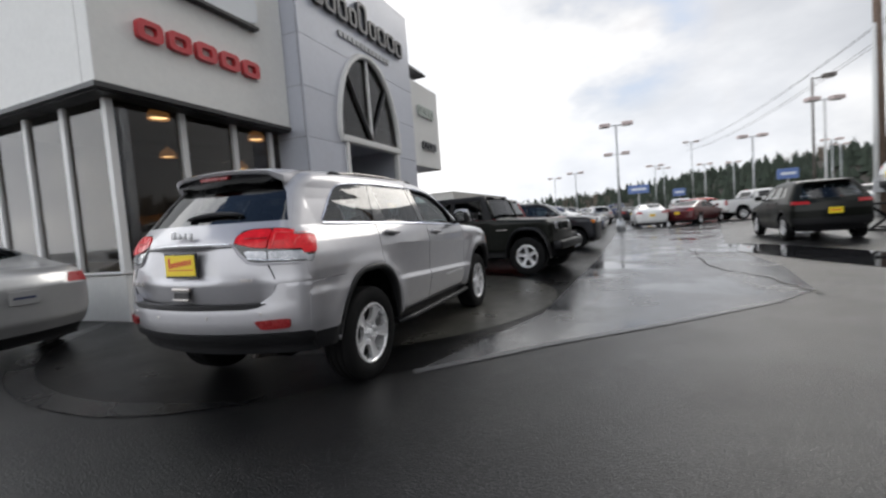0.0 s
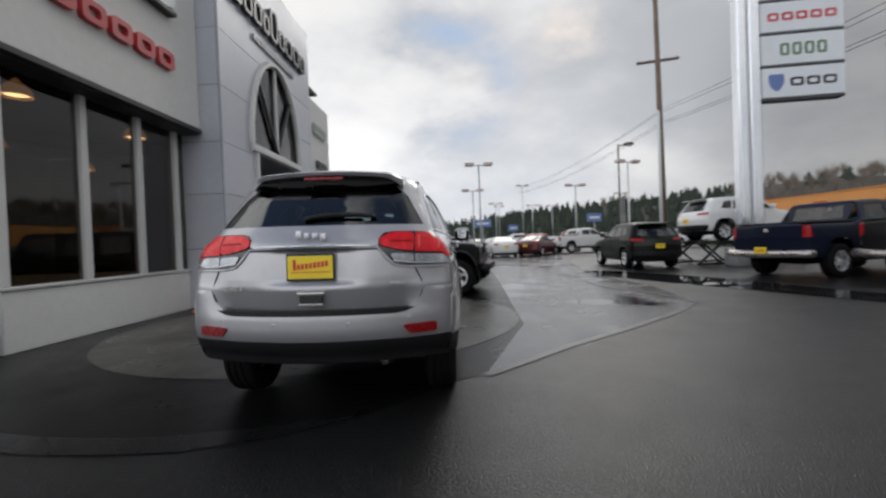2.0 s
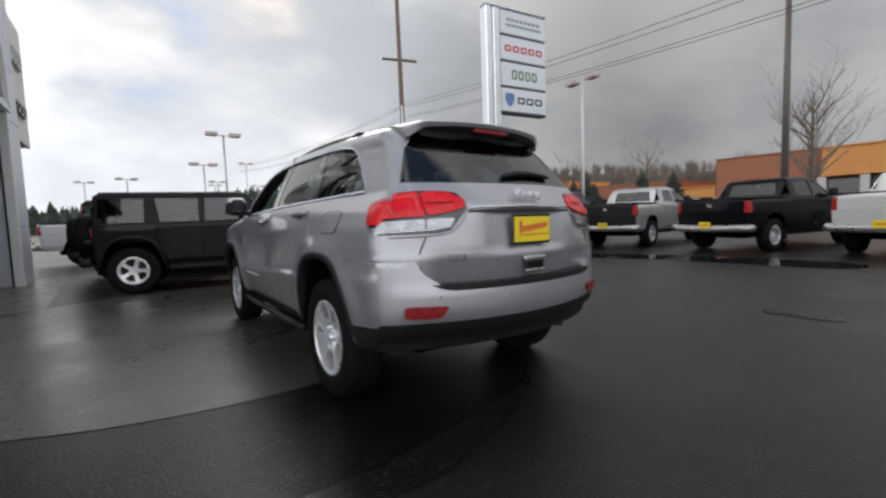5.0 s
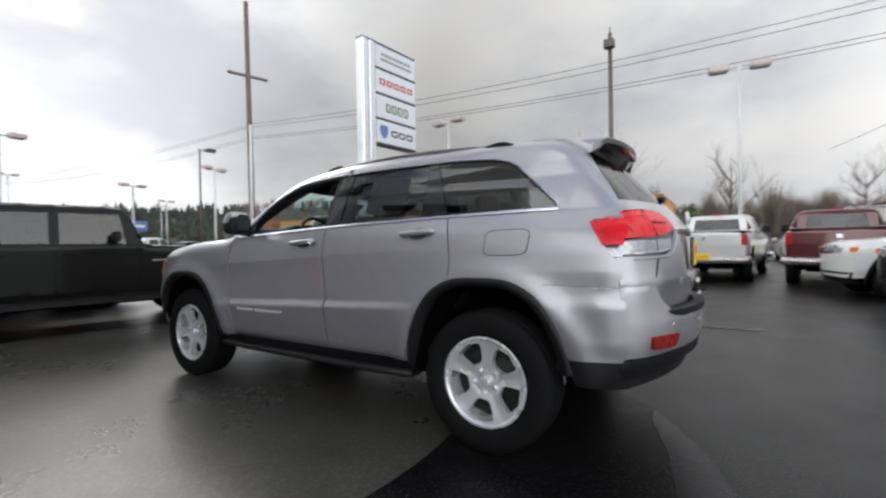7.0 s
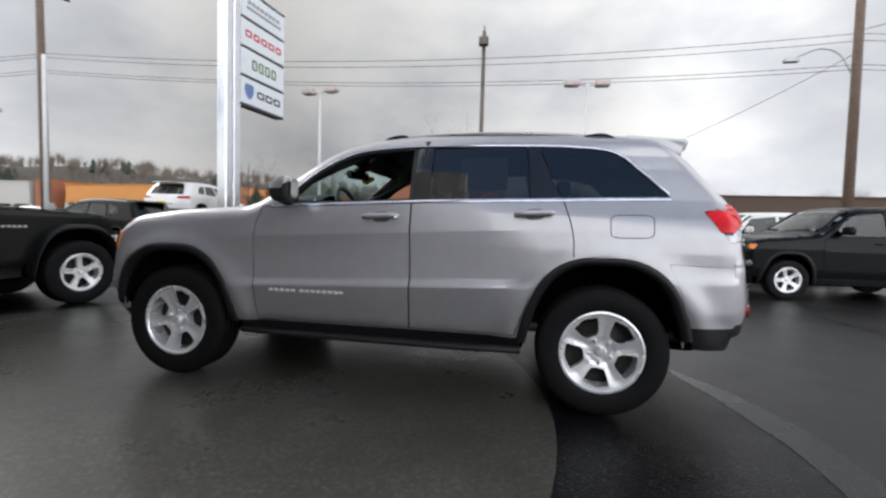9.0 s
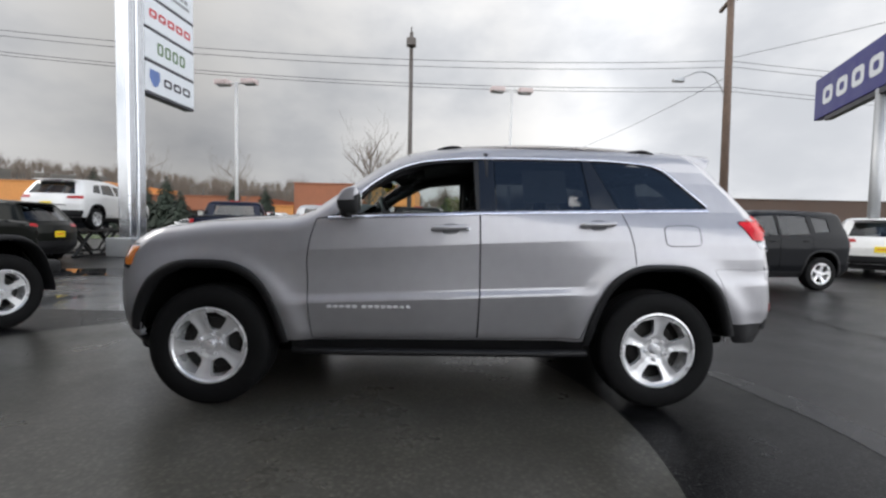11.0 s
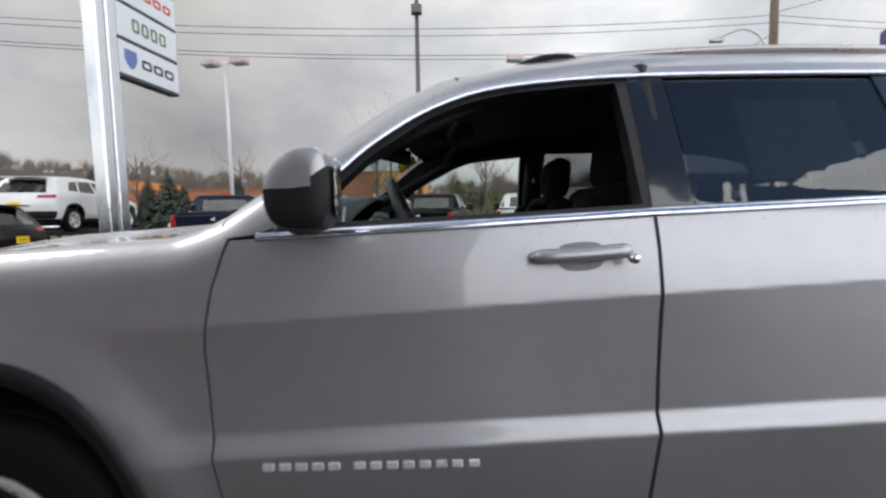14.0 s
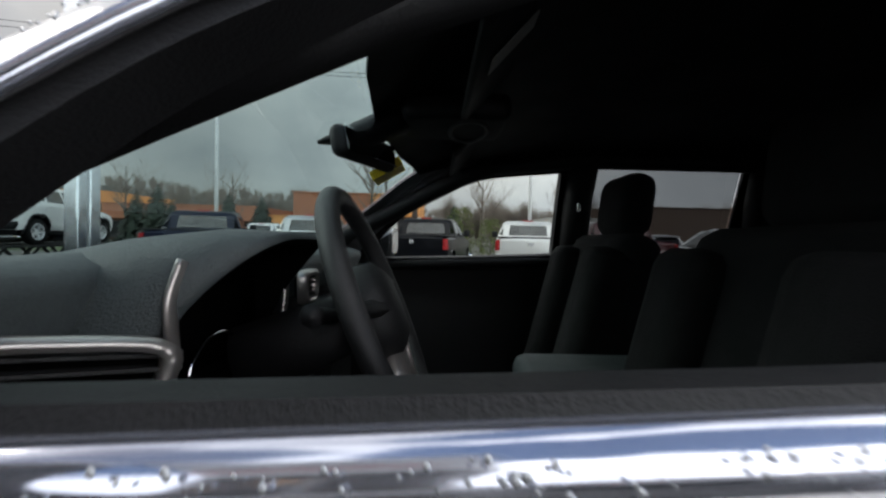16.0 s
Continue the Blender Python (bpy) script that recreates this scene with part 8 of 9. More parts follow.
for i, (a, b) in enumerate(zip(zs, zs[1:])):
    pn = part("sign_panel", boxed((0.40, -0.20, a + 0.05), (2.96, 0.20, b - 0.05), 0.03), WHITESIGN, pyl)
    part("panel_edge", boxed((0.39, -0.185, a - 0.045), (2.95, 0.185, a + 0.045), 0.004), SIGN_DARK, pyl)
    zc = (a + b) / 2
    if i == 3:
        part("wing_mark", boxed((0.7, -0.213, zc - 0.16), (2.7, -0.2, zc - 0.06), 0.004), GREYSIGN, pn)
        for k in range(8):
            part("print_bar", boxed((0.75 + k * 0.24, -0.213, zc + 0.05), (0.75 + k * 0.24 + 0.17, -0.2, zc + 0.19), 0.003), GREYSIGN, pn)
    else:
        m_, n_, w_, h_, x_ = {2: (SIGN_RED, 5, 0.36, 0.28, 0.62), 1: (SIGN_GREEN, 4, 0.30, 0.42, 0.98), 0: (SIGN_DARK, 3, 0.42, 0.30, 1.28)}[i]
        for k in range(n_):
            y0, y1 = x_ + k * (w_ + 0.08), x_ + k * (w_ + 0.08) + w_
            U, T = flat_mesh(rounded([(y0, zc - h_ / 2), (y1, zc - h_ / 2), (y1, zc + h_ / 2), (y0, zc + h_ / 2)], 0.25, 3), [rounded([(y0 + 0.09, zc - h_ / 2 + 0.08), (y1 - 0.09, zc - h_ / 2 + 0.08), (y1 - 0.09, zc + h_ / 2 - 0.08), (y0 + 0.09, zc + h_ / 2 - 0.08)], 0.3, 3)], 0.2)
            me = bpy.data.meshes.new("print_bar")
            me.from_pydata([(u[0], -0.206, u[1]) for u in U], [], [tuple(int(j) for j in t) for t in T])
            me.materials.append(m_)
            o = new("print_bar", me)
            o.parent = pn
        if i == 0:
            sh = [(0.62, zc + 0.28), (1.08, zc + 0.28), (1.10, zc + 0.0), (0.98, zc - 0.22), (0.85, zc - 0.30), (0.72, zc - 0.22), (0.60, zc + 0.0)]
            bm = slab([(x, z) for x, z in sh], 0.0, 0.008, Matrix.Translation((0, -0.202, 0)) @ Matrix.Rotation(radians(90), 4, "X"))
            part("shield_mark", bm, SIGN_BLUE, pn)

# display ramp
ramp = thing("display_ramp", "black steel display ramp under a white crossover", "ramp", pose(12.23, 12.25, 0, 0, 0, -83))
for s in (-1, 1):
    part("runner", boxed((s * 0.78 - 0.17, -2.3, 0.79), (s * 0.78 + 0.17, 2.2, 0.855), 0.01), BLACKIRON, ramp)
    for y in (-1.9, -0.6, 0.7, 1.9):
        for d in (-0.45, 0.45):
            part("strut", rod((s * 0.78, y - d, 0.03), (s * 0.78, y + d, 0.79), 0.045, seg=8), BLACKIRON, ramp)
    part("foot_rail", boxed((s * 0.78 - 0.05, -2.4, 0.0), (s * 0.78 + 0.05, 2.4, 0.06), 0.005), BLACKIRON, ramp)
for y in (-2.1, 0, 2.1):
    part("cross_bar", rod((-0.9, y, 0.12), (0.9, y, 0.12), 0.03, seg=8), BLACKIRON, ramp)


def lamp_post(x, y, h, heads, mat, label, turn=0.0, r=0.075, head_mat=None, spread=0.62, base=True):
    p = thing("street_lamp", label, "lamp", pose(x, y, 0, 0, 0, turn), "car park lamps")
    part("pole", rod((0, 0, 0), (0, 0, h), r, r * 0.7, 12), mat, p, smooth=True)
    if base:
        part("footing", rod((0, 0, 0), (0, 0, 0.55), 0.26, 0.25, 16), GALV, p, smooth=True)
    for s in heads:
        part("arm", rod((0, 0, h - 0.08), (s * spread, 0, h - 0.02), 0.03, seg=8), mat, p)
        bm = bmesh.new()
        box(bm, (s * spread - 0.30, -0.20, h - 0.10), (s * spread + 0.30, 0.20, h + 0.10), 0.025)
        hd = part("lamp_head", bm, head_mat or PINKBOX, p)
        part("diffuser", boxed((s * spread - 0.25, -0.16, h - 0.13), (s * spread + 0.25, 0.16, h - 0.102), 0.01), LAMPFACE, hd)
    return p


lamp_post(15.30, 8.55, 7.15, (-1, 1), WHITEPOLE, "white twin-head car park lamp", 80)
lamp_post(15.60, -3.25, 7.20, (-1, 1), WHITEPOLE, "white twin-head car park lamp", 96)
lamp_post(12.83, 24.6, 6.2, (-1, 1), WHITEPOLE, "white twin-head car park lamp", 20)
lamp_post(2.72, 23.6, 6.25, (-1, 1), GALV, "grey twin-head car park lamp", 5)
lamp_post(2.63, 31.7, 5.5, (-1, 1), GALV, "grey twin-head car park lamp", 5)
lamp_post(11.5, 32.6, 5.7, (-1, 1), GALV, "grey twin-head car park lamp", 10)
for x, y, h in ((11.3, 60, 9.2), (12.7, 60, 6.2), (-2, 48, 5.8), (6.5, 52, 6.0), (8.8, 70, 7), (17, 66, 6.5), (-6, 60, 6.4), (22, 50, 6.5), (27, 62, 7.0)):
    lamp_post(x, y, h, (-1, 1), GALV, "distant twin-head car park lamp", 10)
lamp_post(12.95, 26.5, 7.75, (1,), DARKPOLE, "dark single-arm street lamp", 0, spread=0.75, head_mat=DARKPOLE)
# flood-light mast
mast = thing("floodlight_mast", "dark mast with one floodlight at its top", "lamp", pose(16.42, 1.2, 0))
part("pole", rod((0, 0, 0), (0, 0, 9.9), 0.115, 0.085, 14), DARKPOLE, mast, smooth=True)
part("bracket", boxed((-0.20, -0.07, 9.45), (0.0, 0.07, 9.52), 0.01), DARKPOLE, mast)
part("lamp_head", boxed((-0.38, -0.22, 9.20), (-0.06, 0.20, 9.55), 0.04), DARKPOLE, mast)
part("tip", rod((0, 0, 9.9), (0, 0, 10.15), 0.03), DARKPOLE, mast)

# utility poles
POLES = [(14.46, 23.1, 17.0), (17.0, -13.85, 15.0)]
for i, (x, y, h) in enumerate(POLES):
    up = thing("utility_pole", "tall weathered wooden utility pole with wires", "utility pole", pose(x, y, 0, 0, 1.0 if i else -0.6, 0))
    part("pole", rod((0, 0, 0), (0, 0, h), 0.20, 0.135, 14), WOODPOLE, up, smooth=True)
    part("crossarm", boxed((-1.25, -0.07, 12.17), (1.25, 0.07, 12.32), 0.01, Matrix.Rotation(radians(-14), 4, "Z")), WOODPOLE, up)
    for k in (-1.1, -0.5, 0.5, 1.1):
        q = Matrix.Rotation(radians(-14), 4, "Z") @ Vector((k, 0, 12.32))
        part("insulator", rod(q, q + Vector((0, 0, 0.18)), 0.035, 0.02, 8), GALV, up)
    if i:
        part("conduit", rod((0.17, -0.12, 0), (0.14, -0.10, 10.5), 0.05, seg=8), GALV, up)
        bm = bmesh.new()
        tube(bm, smooth_line([(0.0, 0.1, 7.6), (0.2, 0.5, 8.6), (0.3, 1.2, 8.9), (0.3, 2.1, 8.55)], 5), 0.035, 8)
        part("lamp_arm", bm, GALV, up, smooth=True)
        part("lamp_head", boxed((0.18, 1.95, 8.38), (0.42, 2.5, 8.54), 0.04), GALV, up)
lp = thing("steel_pole", "slim pale steel pole beside the utility pole", "pole", pose(13.95, 22.4, 0))
part("shaft", rod((0, 0, 0), (0, 0, 8.9), 0.11, 0.08, 12), WHITEPOLE, lp, smooth=True)
part("box", boxed((-0.2, -0.25, 1.1), (0.2, -0.1, 1.7), 0.02), GALV, lp)


def wire(p, q, sag, r=0.012):
    p, q = Vector(p), Vector(q)
    bm = bmesh.new()
    pts = []
    for i in range(25):
        t = i / 24
        v = p.lerp(q, t)
        v.z -= sag * 4 * t * (1 - t)
        pts.append(v)
    tube(bm, pts, r, 5)
    return tagged(finish(bm, "overhead_wire", BLACKIRON, True), "thin black overhead power line", "wire", "overhead wires")


for z0, z1, sag, dx in ((9.25, 9.35, 0.72, 0.2), (8.95, 8.95, 0.75, -0.1), (8.35, 8.05, 0.68, 0.0), (8.25, 7.9, 0.66, 0.12)):
    a, b = (14.46 + dx, 23.1, z0), (17.0 + dx, -13.85, z1)
    wire(a, b, sag)
    wire((11.5 + dx, 66, z0 + 0.5), a, 0.8)
    wire(b, (19.5 + dx, -60, z1 + 0.4), 0.8)
wire((17.0, -13.85, 8.6), (30.0, -8.0, 6.2), 0.3)
wire((17.0, -13.85, 12.0), (4.0, -30.0, 17.0), 0.4)
wire((17.0, -13.85, 9.4), (5.0, -34.0, 13.0), 0.4)

# blue sign of the neighbouring showroom
vs = thing("roadside_sign", "large deep blue sign panel with white shapes", "sign", pose(15.0, -16.45, 0, 0, 0, -21.3 + 180))
part("sign_panel", boxed((0.0, -0.16, 6.05), (7.2, 0.16, 7.75), 0.03), SIGN_NAVY, vs)
part("sign_foot", boxed((0.9, -0.12, 5.86), (6.6, 0.12, 6.045), 0.01), SIGN_DARK, vs)
for i in range(5):
    x0 = 0.75 + i * 1.12
    for s in (-1, 1):
        bm = bmesh.new()
        U, T = flat_mesh(rounded([(x0, 6.52), (x0 + 0.82, 6.52), (x0 + 0.82, 7.22), (x0, 7.22)], 0.3, 3), [rounded([(x0 + 0.24, 6.72), (x0 + 0.58, 6.72), (x0 + 0.58, 7.02), (x0 + 0.24, 7.02)], 0.3, 3)], 0.3)
        me = bpy.data.meshes.new("print_shape")
        me.from_pydata([(u[0], s * 0.164, u[1]) for u in U], [], [tuple(int(j) for j in t) for t in T])
        me.materials.append(WHITESIGN)
        o = new("print_shape", me)
        o.parent = vs
for x in (4.6, 6.3):
    part("post", rod((x, 0, 0), (x, 0, 6.05), 0.16, seg=14), GALV, vs, smooth=True)
for x, y, w, z in ((17.0, 45, 1.7, 2.9), (4.6, 50, 2.2, 2.9), (9.5, 58, 1.4, 2.4)):
    s = thing("roadside_sign", "small blue and white sign on a post", "sign", pose(x, y, 0, 0, 0, 10), "distant signs")
    part("sign_panel", boxed((-w / 2, -0.08, z), (w / 2, 0.08, z + 0.95), 0.02), SIGN_BLUE, s)
    part("print_bar", boxed((-w * 0.36, -0.09, z + 0.35), (w * 0.36, -0.081, z + 0.6)), WHITESIGN, s)
    part("post", rod((0, 0, 0), (0, 0, z), 0.07), GALV, s)

# ---------------------------------------------------------------- distance
ORANGE = make_mat("orange_stucco", (0.62, 0.27, 0.08), 0.8, var=0.10, scale=0.4, bump=0.1, bscale=20)
BRICK = make_mat("red_brown_brick", (0.33, 0.13, 0.07), 0.85, var=0.15, scale=0.6)
BROWN = make_mat("brown_siding", (0.085, 0.055, 0.04), 0.8, var=0.15, scale=0.5)
PALE = make_mat("pale_render", (0.50, 0.49, 0.46), 0.8, var=0.08)
HILL = make_mat("wooded_hill_soil", (0.042, 0.036, 0.026), 0.95, var=0.45, scale=0.02, bump=0.5, bscale=0.5)
CONIFER = make_mat("conifer_needles", (0.030, 0.042, 0.028), 0.9, var=0.5, scale=0.5)
TWIGS = make_mat("bare_twigs", (0.16, 0.13, 0.105), 0.9, var=0.4, scale=0.5)
BARK = make_mat("grey_bark", (0.10, 0.085, 0.07), 0.9, var=0.3, scale=4, bump=0.5, bscale=30)
SHRUB = make_mat("yellow_green_shrub", (0.10, 0.12, 0.035), 0.9, var=0.5, scale=2)


def shop_block(x0, x1, y0, y1, h, wall, label, glass_h=2.7, bays=0, tall=()):
    b = thing("commercial_building", label, "building", pose(0, 0, 0))
    part("wall", boxed((x0, y0, glass_h if bays else 0), (x1, y1, h), 0.05), wall, b)
    if bays:
        part("plinth_wall", boxed((x0 + 0.6, y0 + 0.1, 0), (x1, y1 - 0.1, glass_h - 0.005)), BROWN, b)
        st = (y1 - y0) / bays
        for i in range(bays + 1):
            part("pier", boxed((x0 + 0.1, y0 + i * st - 0.3, 0), (x0 + 0.55, y0 + i * st + 0.3, glass_h - 0.01), 0.02), PALE, b)
        for i in range(bays):
            part("window_pane", boxed((x0 + 0.5, y0 + i * st + 0.4, 0.4), (x0 + 0.55, y0 + (i + 1) * st - 0.4, glass_h - 0.3)), GLOSSBLACK, b)
    part("roof", boxed((x0 - 0.15, y0 - 0.1, h), (x1, y1 + 0.1, h + 0.12), 0.02), wall, b)
    return b


shop_block(50, 64, 39.5, 67, 5.7, ORANGE, "long orange strip mall with dark shop fronts", 3.0, 7)
shop_block(49.5, 64, 69, 72, 6.3, BRICK, "red brown brick end block", 0)
shop_block(49.5, 64, 73, 80, 6.0, PALE, "pale flat-roofed shop by the road", 2.6, 2)
shop_block(50, 66, 21.5, 39.3, 4.3, BRICK, "low red brown shop row", 2.6, 5)
shop_block(50, 66, 8.2, 17.2, 6.1, BRICK, "brick-coloured block of a strip mall", 0)
shop_block(50, 66, 17.3, 21.4, 3.3, ORANGE, "low orange shop front", 2.2, 2)
shop_block(49, 66, 2.4, 8.1, 6.0, ORANGE, "orange strip mall with a pale ground floor", 3.5, 2)
shop_block(46, 64, -17.6, -12, 3.6, PALE, "pale low building behind the car park", 0)
shop_block(44, 70, -86, -17.8, 4.8, BROWN, "long dark brown flat-roofed building", 0)
shop_block(-30, -14, 40, 62, 4.5, PALE, "pale building beyond the dealership", 2.5, 4)

# hills round the north, east and south
rng = random.Random(5)


def hill_h(a, r):
    """Height of the ground at an angle from +x and a distance."""
    prof = np.interp(a, [-80, -60, -40, -20, 0, 25, 45, 60, 75, 88, 100, 125, 160], [4, 6, 10, 11, 12, 17, 20, 17, 13, 7, 3, 3, 3])
    t = min(max((r - 105) / 130, 0), 1)
    return prof * t * t * (3 - 2 * t) * (1 + 0.22 * noise.noise(Vector((a * 0.09, r * 0.01, 0)))) - 0.05


bm = bmesh.new()
grid = []
for i in range(0, 97):
    a = -80 + 240 * i / 96
    row = []
    for j in range(12):
        r = 105 + 20 * j
        row.append(bm.verts.new((r * math.cos(radians(a)), r * math.sin(radians(a)), hill_h(a, r))))
    grid.append(row)
for p, q in zip(grid, grid[1:]):
    for j in range(11):
        bm.faces.new((p[j], p[j + 1], q[j + 1], q[j]))
tagged(finish(bm, "backdrop_hills", HILL, True), "low brown and green wooded hills", "hills", kind="structure")


def far_conifer(V, F, x, y, z, h, w):
    s = len(V)
    k = 6
    for lev, (z0, z1, ww) in enumerate(((0.12, 0.62, 1.0), (0.42, 0.85, 0.66), (0.68, 1.0, 0.38))):
        b = len(V)
        off = rng.uniform(0, 6)
        for i in range(k):
            a = off + i * 2 * math.pi / k
            rr = w * ww * rng.uniform(0.6, 1.2)
            V.append((x + rr * math.cos(a), y + rr * math.sin(a), z + h * (z0 + rng.uniform(-0.05, 0.05))))
        V.append((x + rng.uniform(-0.1, 0.1) * w, y + rng.uniform(-0.1, 0.1) * w, z + h * z1))
        F += [(b + i, b + (i + 1) % k, b + k) for i in range(k)]


def far_bare(V, F, x, y, z, h, w, n=16):
    for i in range(n):
        a = rng.uniform(0, 2 * math.pi)
        b = rng.uniform(0.15, 1.0)
        x0, y0, z0 = x + rng.uniform(-0.2, 0.2) * w, y + rng.uniform(-0.2, 0.2) * w, z + h * rng.uniform(0.1, 0.45)
        x1, y1, z1 = x + w * b * math.cos(a), y + w * b * math.sin(a), z + h * rng.uniform(0.6, 1.0)
        d = 0.006 * h
        s = len(V)
        V += [(x0 - d, y0 + d, z0), (x0 + d, y0 - d, z0), (x1, y1, z1), ((x0 + x1) / 2 + rng.uniform(-0.25, 0.25) * w, (y0 + y1) / 2 + rng.uniform(-0.25, 0.25) * w, z + h * rng.uniform(0.75, 1.0))]
        F += [(s, s + 1, s + 2), (s, s + 1, s + 3)]
    s = len(V)
    d = 0.016 * h
    V += [(x - d, y + d, z), (x + d, y - d, z), (x, y, z + h * 0.8)]
    F.append((s, s + 1, s + 2))


def stuff(name, V, F, material, label, category):
    me = bpy.data.meshes.new(name)
    me.from_pydata(V, [], F)
    me.materials.append(material)
    return tagged(new(name, me), label, category, kind="stuff")


V, F, V2, F2 = [], [], [], []
for i in range(5200):
    a = rng.uniform(-78, 150)
    r = 115 + 215 * rng.random() ** 0.7
    x, y = r * math.cos(radians(a)), r * math.sin(radians(a))
    z = hill_h(a, r)
    dens = noise.noise(Vector((a * 0.07, r * 0.02, 3)))
    if (a > 57 and dens > -0.35) or dens > 0.27:
        far_conifer(V, F, x, y, z - 0.5, rng.uniform(3.8, 6.6) * (1.2 if a > 60 else 1.0), rng.uniform(1.5, 2.6))
    elif rng.random() < 0.55:
        far_bare(V2, F2, x, y, z - 0.3, rng.uniform(4.5, 7.5), rng.uniform(2.4, 4.2), 22)
stuff("far_conifers", V, F, CONIFER, "dark conifer woods on the hills", "trees")
stuff("far_bare_woods", V2, F2, TWIGS, "bare brown winter woods on the hills", "trees")
V2, F2 = [], []
for i in range(260):
    y = rng.uniform(-110, 110)
    x = rng.uniform(70, 100) + abs(y) * 0.1
    far_bare(V2, F2, x, y, 0, rng.uniform(6.0, 10.5), rng.uniform(2.4, 4.2), 80)
stuff("bare_thicket", V2, F2, TWIGS, "bare brown thicket behind the shops", "trees")


def limb(bm, p, d, length, r, depth, lo):
    """A branch that bends and forks."""
    pts, rad = [p], [r]
    q = p.copy()
    dd = d.copy()
    n = 4
    for i in range(n):
        dd = (dd + Vector((rng.uniform(-0.16, 0.16), rng.uniform(-0.16, 0.16), rng.uniform(-0.02, 0.14)))).normalized()
        q = q + dd * length / n
        pts.append(q.copy())
        rad.append(max(r * (1 - 0.75 * (i + 1) / n), 0.008))
    tube(bm, pts, rad, 5 if r > 0.03 else 3)
    if depth > lo:
        for k in range(3 if depth > lo + 1 else 4):
            i = rng.randint(1, n)
            a = rng.uniform(0, 2 * math.pi)
            nd = (dd * 0.7 + Vector((math.cos(a), math.sin(a), rng.uniform(0.1, 0.8))) * 0.7).normalized()
            limb(bm, pts[i], nd, length * rng.uniform(0.5, 0.75), rad[i] * 0.65, depth - 1, lo)


def bare_tree(x, y, h, seed):
    rng.seed(seed)
    t = thing("bare_tree", "leafless winter tree with upswept twigs", "tree", pose(x, y, 0), "bare trees")
    bm = bmesh.new()
    tube(bm, [Vector((0, 0, 0)), Vector((0.05, 0, h * 0.18)), Vector((0, 0.05, h * 0.34)), Vector((0.05, 0, h * 0.6)), Vector((0, 0, h * 0.85))], [0.022 * h, 0.018 * h, 0.014 * h, 0.008 * h, 0.003 * h], 8)
    part("trunk", bm, BARK, t, smooth=True)
    bm = bmesh.new()
    for k in range(13):
        a = k * 2.4 + rng.uniform(-0.3, 0.3)
        z = h * rng.uniform(0.22, 0.72)
        limb(bm, Vector((0.02, 0.02, z)), Vector((math.cos(a) * 0.75, math.sin(a) * 0.75, 0.75)).normalized(), h * rng.uniform(0.24, 0.40) * (1.1 - 0.5 * z / h), 0.0075 * h, 3, 1)
    part("crown", bm, TWIGS, t)
    return t


def evergreen(x, y, h, seed):
    rng.seed(seed)
    t = thing("conifer_tree", "small dark green conifer with drooping branches", "tree", pose(x, y, 0), "conifers")
    part("trunk", rod((0, 0, 0), (0, 0, h * 0.95), 0.03 * h, 0.004 * h, 8), BARK, t)
    V, F = [], []
    lev = 24
    for i in range(lev):
        f = i / (lev - 1)
        z = h * (0.10 + 0.86 * f)
        w = h * 0.34 * (1 - f) ** 0.8 + 0.08
        for k in range(17):
            a = k * 2 * math.pi / 17 + i * 0.7 + rng.uniform(-0.25, 0.25)
            ww = w * rng.uniform(0.65, 1.15)
            c, s = math.cos(a), math.sin(a)
            for j in range(4):
                u0, u1 = j / 4, (j + 1.25) / 4
                d = 0.17 * ww + 0.06
                b = len(V)
                V += [(c * ww * u0, s * ww * u0, z - 0.10 * ww * u0), (c * ww * u1 - s * d, s * ww * u1 + c * d, z - 0.32 * ww * u1 + rng.uniform(-0.08, 0.05)), (c * ww * u1 + s * d, s * ww * u1 - c * d, z - 0.32 * ww * u1 + rng.uniform(-0.08, 0.05))]
                F.append((b, b + 1, b + 2))
    me = bpy.data.meshes.new("crown")
    me.from_pydata(V, [], F)
    me.materials.append(CONIFER)
    o = new("crown", me)
    o.parent = t
    return t


bare_tree(30, 4.0, 7.6, 1)
bare_tree(40, 6.5, 11.0, 2)
bare_tree(42, 20.5, 8.5, 3)
bare_tree(36, -3.5, 8.0, 4)
bare_tree(46, -13.0, 7.5, 5)
bare_tree(45, 33, 9.5, 7)
for x, y, h, s in ((40, 26.5, 5.8, 11), (40, 19.9, 5.1, 12), (40, 16.8, 4.9, 13), (38, 24, 4.2, 14), (34, -1.0, 4.0, 15), (43, 30.5, 5.4, 16), (39.5, 33.2, 6.4, 18), (38, -17, 4.6, 17)):
    evergreen(x, y, h, s)
# shrubs behind the trucks
rng.seed(21)
for x, y, w, h in ((27, -1.2, 1.6, 3.2), (29, -3.4, 1.4, 2.6)):
    V, F = [], []
    for i in range(900):
        a, u, v = rng.uniform(0, 6.28), rng.random() ** 0.5, rng.random()
        r = w * u * (1 - 0.5 * v) * rng.uniform(0.7, 1.1)
        px, py, pz = r * math.cos(a), r * math.sin(a), h * v
        b = len(V)
        d = 0.11
        V += [(px + rng.uniform(-d, d), py + rng.uniform(-d, d), pz + rng.uniform(-d, d)) for _ in range(3)]
        F.append((b, b + 1, b + 2))
    t = thing("shrub", "yellow-green evergreen shrub by the road", "shrub", pose(x, y, 0), "shrubs")
    me = bpy.data.meshes.new("foliage")
    me.from_pydata(V, [], F)
    me.materials.append(SHRUB)
    o = new("foliage", me)
    o.parent = t
    part("stem", rod((0, 0, 0), (0, 0, h * 0.7), 0.05, 0.02, 8), BARK, t)
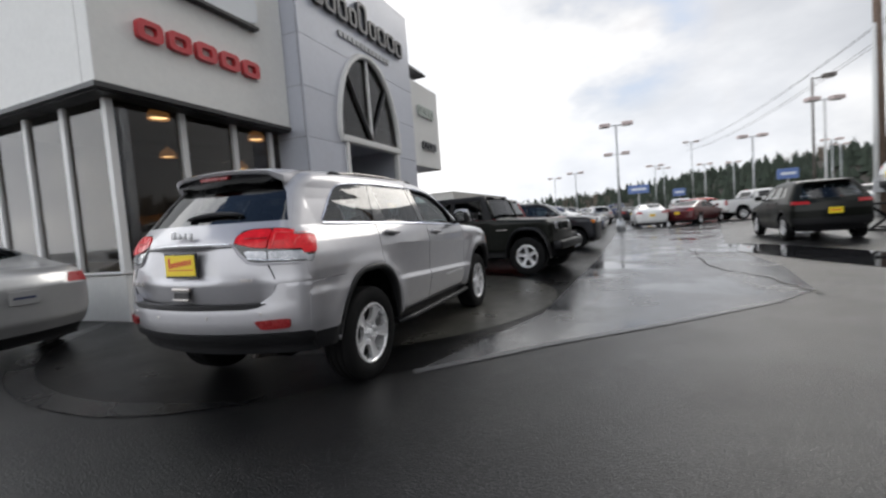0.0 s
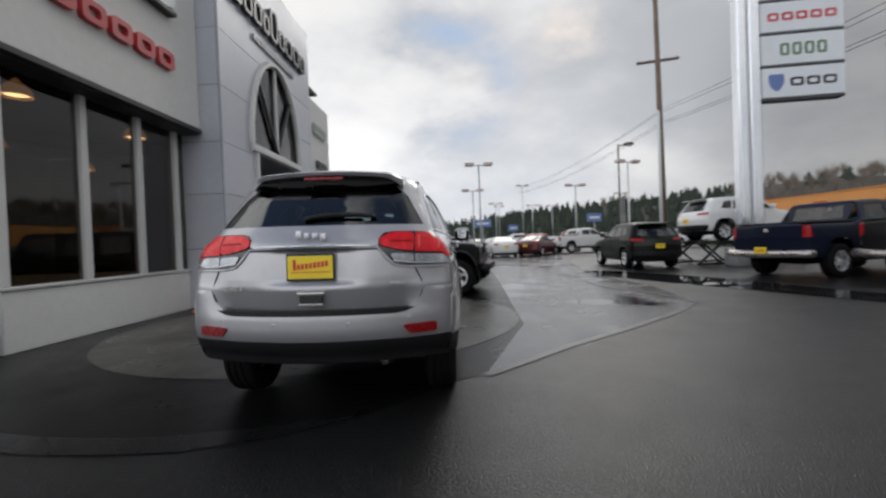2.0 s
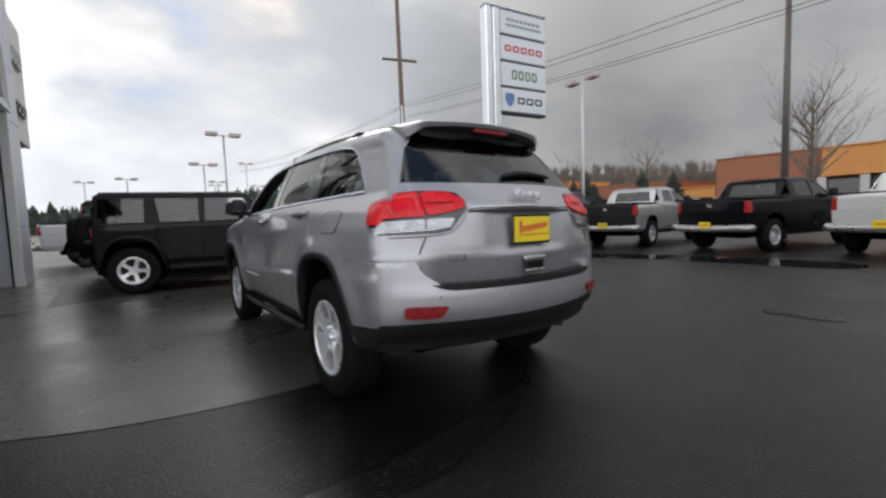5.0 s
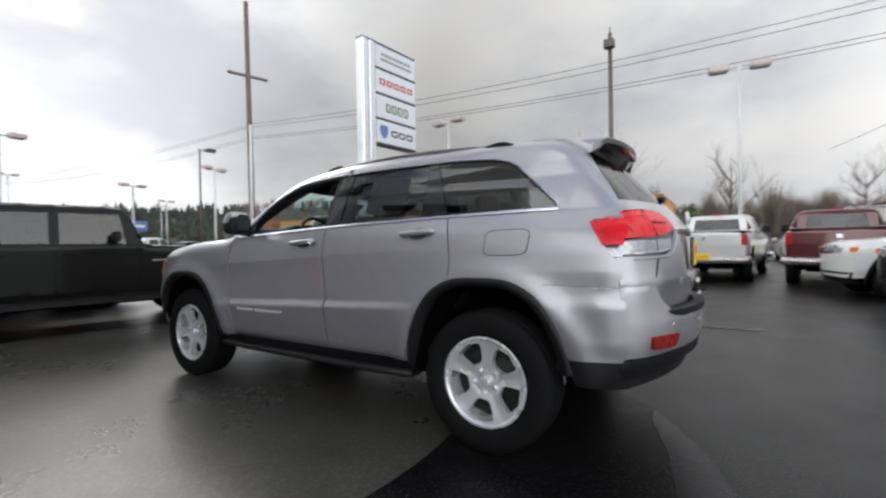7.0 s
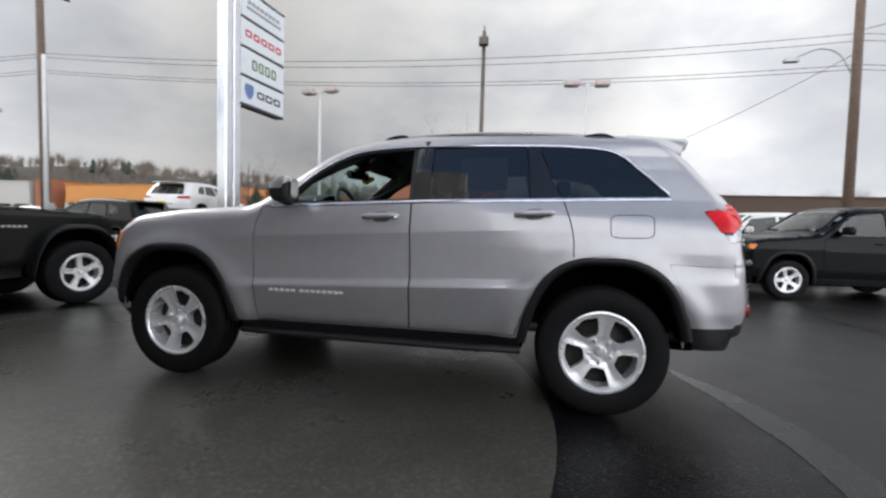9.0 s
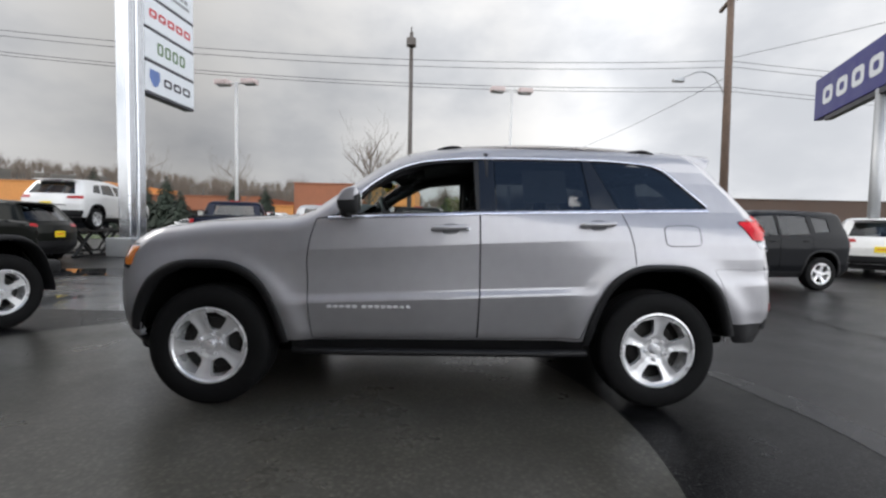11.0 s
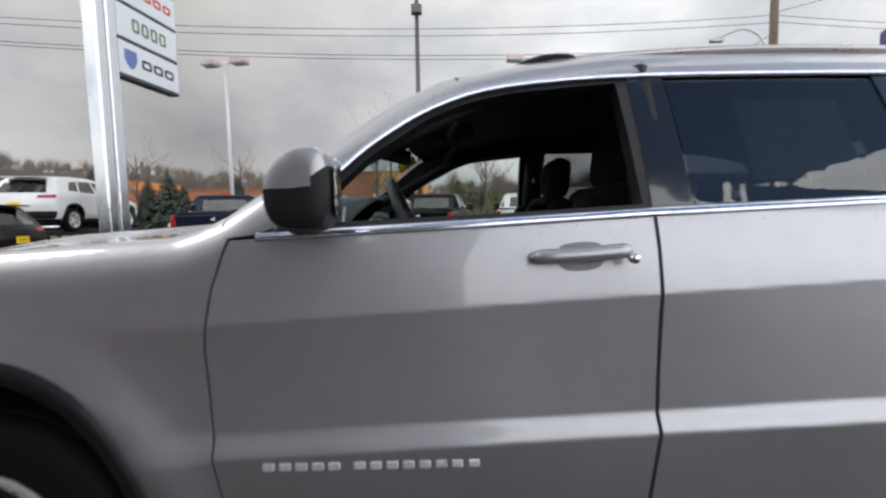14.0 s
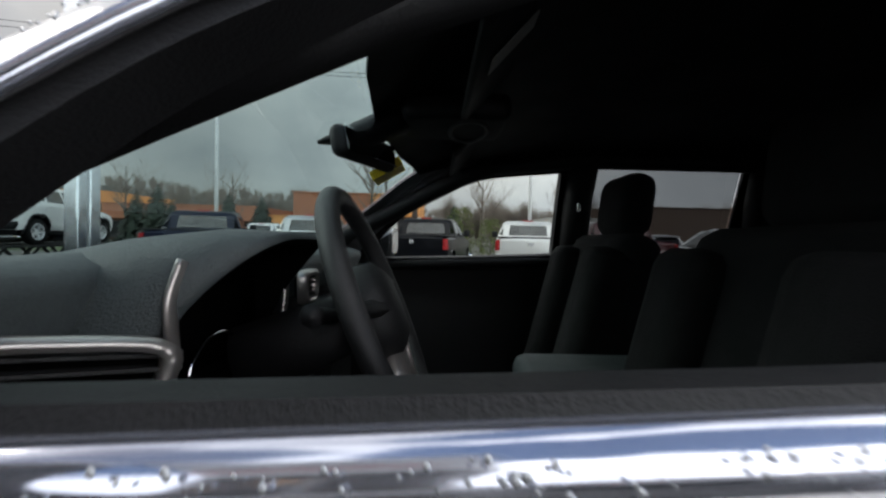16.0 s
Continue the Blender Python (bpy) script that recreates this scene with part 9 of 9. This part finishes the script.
ground_sheet("ground_verge", [(24, -40), (31, -40), (31, 40), (24, 40)], 0.02, GRASS_M, "strip of rough wet grass along the road", "grass", step=4)

# ---------------------------------------------------------------- far parked cars
rowL = [("boxy", 11.4, P_GREY, 0.1), ("pickup", 14.6, P_WHITE, -1.4), ("crossover", 19.0, P_BLUE, -0.3), ("sedan", 22.5, P_WHITE, -0.4), ("crossover", 26.0, P_GREY, -0.4), ("sedan", 29.5, P_WHITE, -0.5), ("boxy", 33.0, P_BLACK, -0.8), ("sedan", 36.5, P_WHITE, -0.8)]
KIND = {"boxy": ("compact_suv", "compact SUV"), "pickup": ("pickup_truck", "pickup truck"), "crossover": ("crossover_car", "crossover"), "sedan": ("sedan_car", "saloon car"), "wrangler": ("off_roader", "off-roader")}
COL = {id(P_GREY): "graphite", id(P_WHITE): "white", id(P_BLUE): "dark blue", id(P_BLACK): "black", id(P_RED): "red", id(P_MAROON): "dark red", id(P_SILVER2): "silver", id(P_PEARL): "pale", id(P_NAVY): "navy", id(P_GREEN): "dark green"}


def far_car(model, x, y, turn, paint, where):
    nm, wd = KIND[model]
    return park(model, nm, pose(x, y, 0, 0, 0, turn), paint, "%s %s %s" % (COL[id(paint)], wd, where), "far parked cars", lod=0)


for m, y, p, x in rowL:
    far_car(m, x, y, -91, p, "parked in the row by the dealership")
far_car("sedan", 4.35, 27.3, 4, P_WHITE, "across the far lane")
far_car("sedan", 7.2, 27.6, -32, P_MAROON, "across the far lane")
far_car("pickup", 11.3, 30.0, -70, P_WHITE, "in the far car park")
far_car("crossover", 9.0, 35.5, -70, P_RED, "in the far car park")
far_car("crossover", 0.5, 38.5, 20, P_SILVER2, "in the far car park")
far_car("sedan", 3.2, 42, 10, P_GREY, "in the far car park")
rr = random.Random(9)
pal = [P_WHITE, P_GREY, P_SILVER2, P_BLACK, P_RED, P_BLUE, P_PEARL, P_WHITE]
for i in range(9):
    far_car(rr.choice(["sedan", "crossover", "boxy", "pickup"]), -4 + i * 3.1, 47 + rr.uniform(-0.4, 0.4), rr.choice([0, 180, 4]), rr.choice(pal), "in the far car park")
for i in range(8):
    far_car(rr.choice(["sedan", "crossover", "boxy"]), 15 + i * 3.0, 33 + rr.uniform(-0.4, 0.4), rr.choice([0, 180]), rr.choice(pal), "in the far car park")
for x, y, m, p, t in ((25.5, 10.6, "pickup", P_WHITE, -90), (33, 14, "sedan", P_SILVER2, 90), (34, 9, "crossover", P_GREY, 90), (36, 22, "sedan", P_WHITE, 85), (33, 30, "pickup", P_BLACK, 90), (37, 1.5, "sedan", P_RED, -90), (22, -19, "sedan", P_RED, -100), (27, -22, "sedan", P_PEARL, -95), (21, -10.5, "crossover", P_SILVER2, -90), (15.5, -20.5, "boxy", P_WHITE, -120), (24, -6, "sedan", P_PEARL, -90)):
    far_car(m, x, y, t, p, "across the road")
